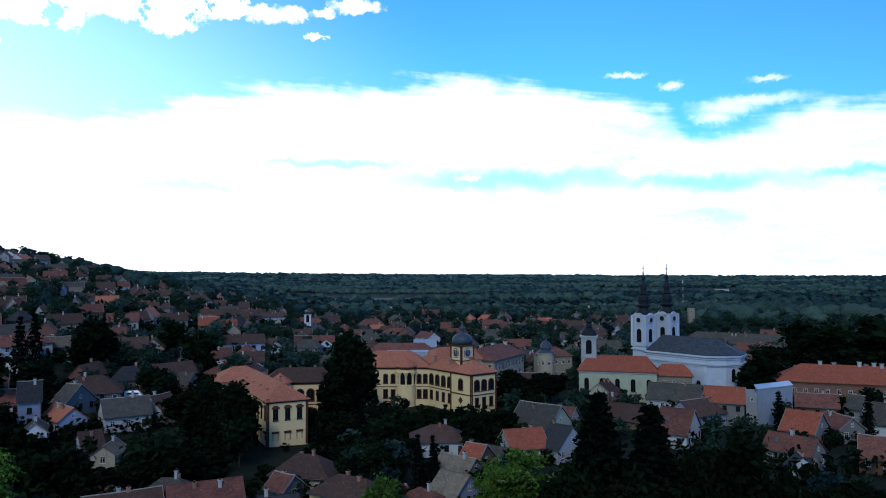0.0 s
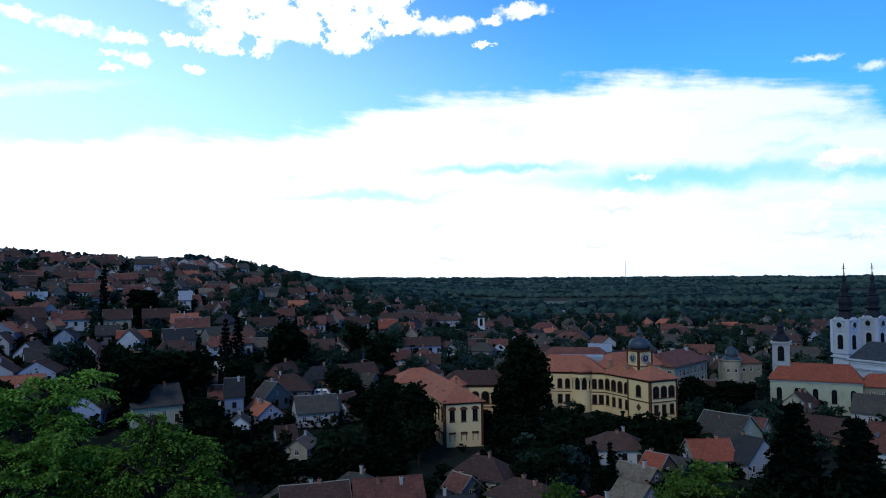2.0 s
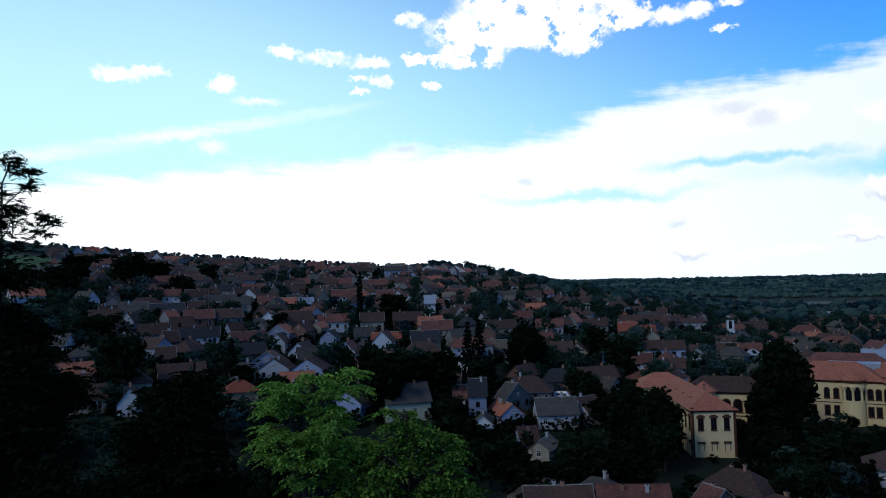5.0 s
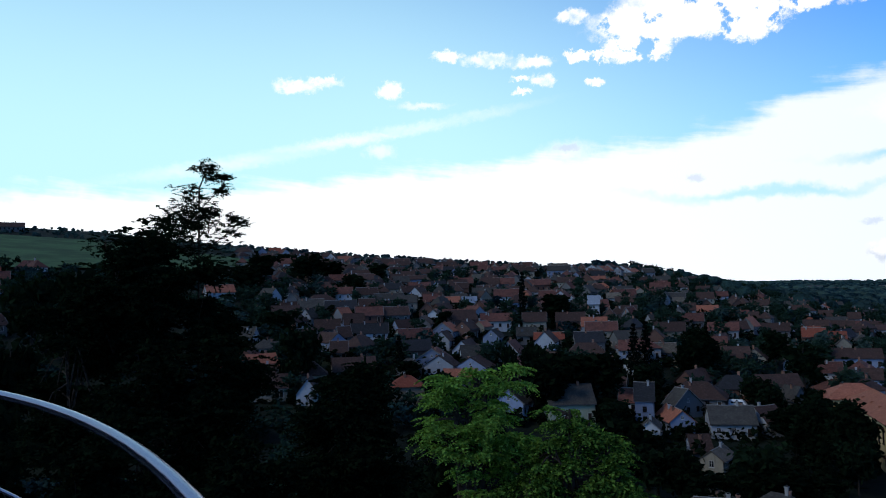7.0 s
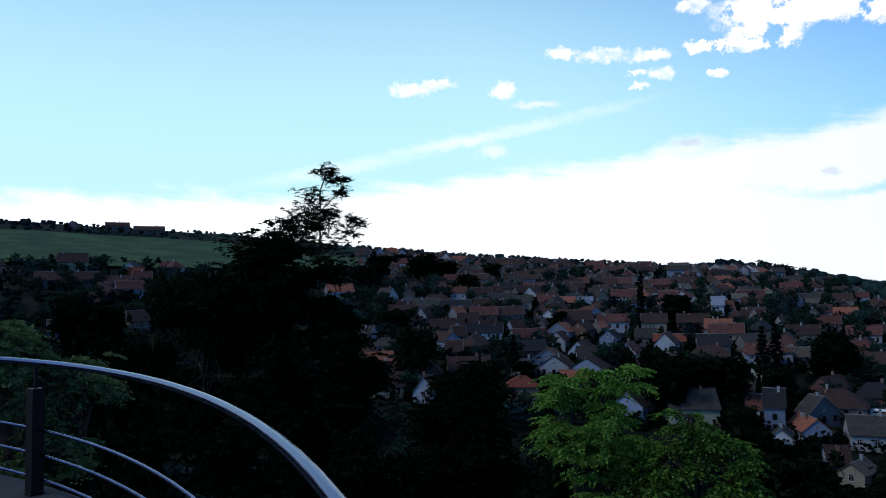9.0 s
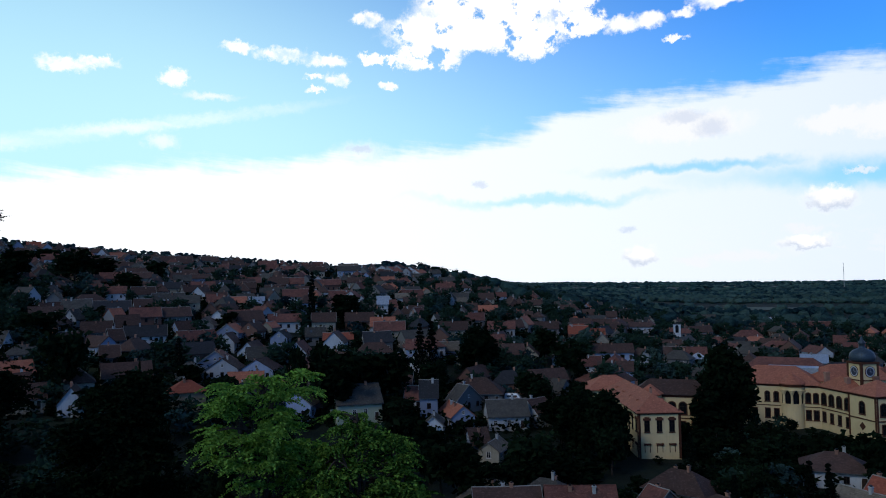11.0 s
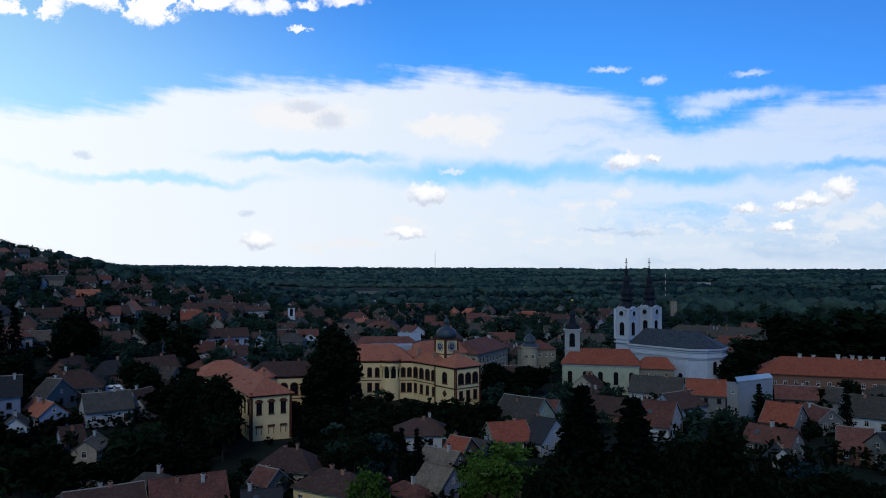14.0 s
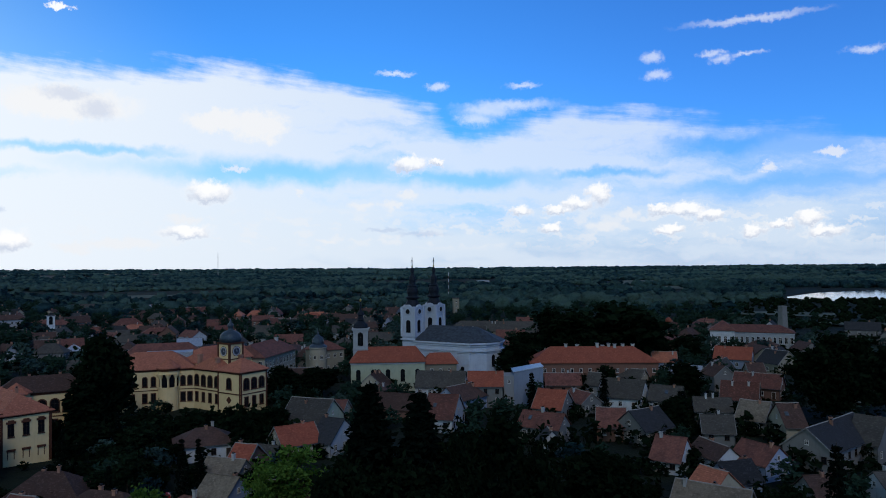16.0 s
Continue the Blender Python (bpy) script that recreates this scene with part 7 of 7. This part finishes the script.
RIVER = [(42.7, 80, 835, 1260), (-14.2, 2.2, 1060, 1380), (28, 36, 1170, 1330), (12, 22, 1500, 2000), (30, 34, 1400, 1750), (38, 46, 610, 662), (44, 52, 530, 562), (33, 44, 1430, 1525), (47, 60, 2580, 3300), (40, 66, 560, 850)]
woodland("valley_wood", 2600, 640, 1250, -34, 62, 8.5, 1, "dense dark green riverside woodland", 2, gaps=RIVER)
woodland("flood_plain_wood", 3300, 1200, 1780, -36, 66, 9.5, 2, "dense dark green flood plain forest", 2, gaps=RIVER, flat=0.95)
woodland("distant_wood", 5900, 1760, 2600, -36, 66, 10, 7, "dark green forest on the far flood plain", 1, gaps=RIVER, flat=1.05)
woodland("far_wood", 12000, 2500, 4900, -40, 70, 11, 3, "far dark forest along the horizon", 1, gaps=RIVER, flat=1.2)
woodland("hill_wood", 1500, 540, 730, -92, -14, 2.9, 4, "bushes and trees on the hillside", 2, gaps=[(-92, -56, 420, 625)])
woodland("bank_bushes", 1100, 500, 866, 38, 64, 3.6, 6, "scattered bushes on the river meadow", 2, M_LEAF_DARK)


def scrub(count, seed):
    """Garden shrubs: heaps of leaves of uneven size, in one mesh."""
    g = np.random.default_rng(seed)
    C, S = [], []
    for i in range(count):
        if i % 10 < 7:
            # hedges and bushes close round the houses, dark also in place of eaves shade
            hx, hy, w, d, turn = YARDS[int(g.integers(len(YARDS)))]
            side, q = g.integers(4), g.uniform(-0.6, 0.6)
            u, v = ((q * w, d / 2 + 1.6), (q * w, -d / 2 - 1.6), (w / 2 + 1.6, q * d), (-w / 2 - 1.6, q * d))[side]
            c, s = math.cos(radians(turn)), math.sin(radians(turn))
            x, y = hx + u * c - v * s, hy + u * s + v * c
            az, r = math.degrees(math.atan2(x, y)), math.hypot(x, y)
        elif i % 10 == 7:
            # the palace garden
            az, r = g.uniform(-12, 6), g.uniform(184, 208)
            x, y = polar(az, r)
        else:
            az, r = g.uniform(-96, 50), math.sqrt(g.uniform(60 ** 2, 460 ** 2))
            x, y = polar(az, r)
        if -10 < az < 5 and 217 < r < 235:
            continue
        k, tall = g.uniform(0.9, 2.8), g.uniform(0.7, 1.5)
        n = 34 if r < 230 else 20
        p = g.normal(size=(n, 3))
        p *= (g.uniform(0.35, 1.0, (n, 1)) ** 0.5) / np.linalg.norm(p, axis=1)[:, None]
        C.append(p * (k, k * 0.8, k * tall) + (x, y, land(x, y) + k * tall * 0.4))
        S.append(g.uniform(0.22, 0.5, n) * k * (1 if n > 30 else 1.3))
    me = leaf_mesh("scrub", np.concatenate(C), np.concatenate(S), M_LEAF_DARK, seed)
    tagged(new("scrub", me), "low garden shrubs and hedges", "shrubs", kind="stuff")


scrub(8500, 5)

# ---- cars in the palace yard and streets ----


def car(x, y, turn, paint, label):
    t = thing("car", pose(x, y, land(x, y), 0, 0, turn), label, "car", "parked cars")
    s = Shape()

    def ring(z, x0, x1, w):
        return [(x0, -w, z), (x1, -w, z), (x1, w, z), (x0, w, z)]
    s.loft([ring(0.3, -2.0, 2.0, 0.78), ring(0.55, -2.1, 2.1, 0.86), ring(0.85, -2.05, 2.0, 0.85), ring(0.95, -1.95, 1.7, 0.8)], paint)
    s.loft([ring(1.42, -1.2, 0.5, 0.58), ring(1.47, -1.0, 0.3, 0.5)], paint)
    part("body", s, t)
    s = Shape()
    s.loft([ring(0.94, -1.75, 1.1, 0.76), ring(1.42, -1.2, 0.5, 0.6)], M_GLASS_SHADE)
    part("window", s, t, "dark glass cabin")
    w = Shape()
    w.tube([(0, -0.1, 0), (0, 0.1, 0)], 0.32, M_IRON, 14)
    w.tube([(0, -0.12, 0), (0, 0.12, 0)], 0.19, M_STEEL, 10)
    me = w.mesh("wheel")
    for a in (-1.3, 1.3):
        for b in (-0.76, 0.76):
            part("wheel", me, t, "", pose(a, b, 0.32))
    lamp = Shape()
    lamp.box(-0.06, 0.06, -0.16, 0.16, -0.08, 0.08, WALL["white"])
    me = lamp.mesh("headlight")
    for b in (-0.6, 0.6):
        part("headlight", me, t, "", pose(2.06, b, 0.68))


def van(x, y, turn, label):
    t = thing("van", pose(x, y, land(x, y), 0, 0, turn), label, "van", "parked cars")

    def ring(z, x0, x1, w):
        return [(x0, -w, z), (x1, -w, z), (x1, w, z), (x0, w, z)]
    s = Shape()
    s.loft([ring(0.35, -2.5, 2.4, 0.9), ring(0.6, -2.6, 2.6, 0.98), ring(1.2, -2.6, 2.3, 0.98), ring(2.2, -2.55, 1.5, 0.92), ring(2.4, -2.4, 1.2, 0.8)], P_WHITE)
    part("body", s, t)
    for y0 in (-0.97, 0.93):
        s = Shape()
        s.box(-1.9, 1.4, y0, y0 + 0.04, 1.3, 1.85, M_GLASS_SHADE)
        part("window", s, t, "dark side glass")
    w = Shape()
    w.tube([(0, -0.1, 0), (0, 0.1, 0)], 0.36, M_IRON, 14)
    me = w.mesh("wheel")
    for a in (-1.6, 1.6):
        for b in (-0.88, 0.88):
            part("wheel", me, t, "", pose(a, b, 0.36))


P_BLUE = plain("blue_grey_car_paint", (0.16, 0.22, 0.34), 0.25, 0.3, 0.05, spec=0.5)
P_WHITE = plain("white_car_paint", (0.75, 0.76, 0.78), 0.25, 0.0, 0.05, spec=0.5)
P_RED = plain("red_car_paint", (0.35, 0.03, 0.02), 0.25, 0.0, 0.05, spec=0.5)
car(-6.6, 207.5, 15, P_BLUE, "blue-grey parked car in the palace yard")
car(-10.5, 139.0, 8, P_WHITE, "white parked car in a house yard")
car(-9.0, 142.5, 8, P_RED, "red parked car in a house yard")
van(-90.0, 213.4, 12, "white van parked behind the grey-roofed house")


# ---- paved yards and far landmarks ----


def yard(az, r, w, d, turn, label):
    x, y = polar(az, r)
    s = Shape()
    s.loft([[(-w / 2, -d / 2, -0.4), (w / 2, -d / 2, -0.4), (w / 2, d / 2, -0.4), (-w / 2, d / 2, -0.4)], [(-w / 2, -d / 2, 0.12), (w / 2, -d / 2, 0.12), (w / 2, d / 2, 0.12), (-w / 2, d / 2, 0.12)]], M_YARD)
    ob = tagged(new("pavement", s.mesh("pavement")), label, "pavement", kind="structure")
    ob.matrix_basis = pose(x, y, land(x, y) + 0.25, 0, 0, turn)


M_YARD = plaster("pale_paving", (0.09, 0.09, 0.095), 0.5)
yard(-9.3, 196, 8, 6, 10, "pale paved car park between dark trees")
yard(-2.6, 212, 12, 4.5, 12, "pale paved palace forecourt with parked cars")


def striped_mast():
    x, y = polar(18.2, 900)
    t = thing("striped_mast", pose(x, y, 0), "tall red and white banded lattice mast", "mast")
    for i in range(8):
        s = Shape()
        s.box(-0.3, 0.3, -0.3, 0.3, i * 4, i * 4 + 4, WALL["white"] if i % 2 else ROOF["brown"])
        part("band", s, t)


striped_mast()


def far_block(az, r, w, d, h, wall, label):
    x, y = polar(az, r)
    t = thing("apartment_block", pose(x, y, land(x, y), 0, 0, -az + 12), label, "building", "far buildings")
    part("wall", box_walls(w, d, h, WALL[wall]), t)
    s = Shape()
    s.box(-w / 2 - 0.3, w / 2 + 0.3, -d / 2 - 0.3, d / 2 + 0.3, h, h + 0.6, ROOF["grey"])
    part("roof", s, t)
    for k in range(max(1, int(w / 5)) if r < 1000 else 0):
        for z in range(max(1, int(h / 4))):
            part("window", WIN, t, "", pose(-w / 2 + 2.5 + 5 * k, -d / 2 - 0.02, 0.6 + 4 * z))


far_block(18.75, 640, 5, 5, 12, "cream", "narrow white block above the trees")
far_block(20.9, 1480, 24, 14, 9, "white", "long pale factory hall in the woods")
for i in range(9):
    far_block(-23 + i * 2.3 + (i % 3) * 0.4, 3000 + (i * 37 % 5) * 60, 30 + (i * 13 % 4) * 14, 14, 7 + (i * 7 % 3) * 2, ("grey", "cream", "grey")[i % 3], "distant pale apartment block on the horizon")
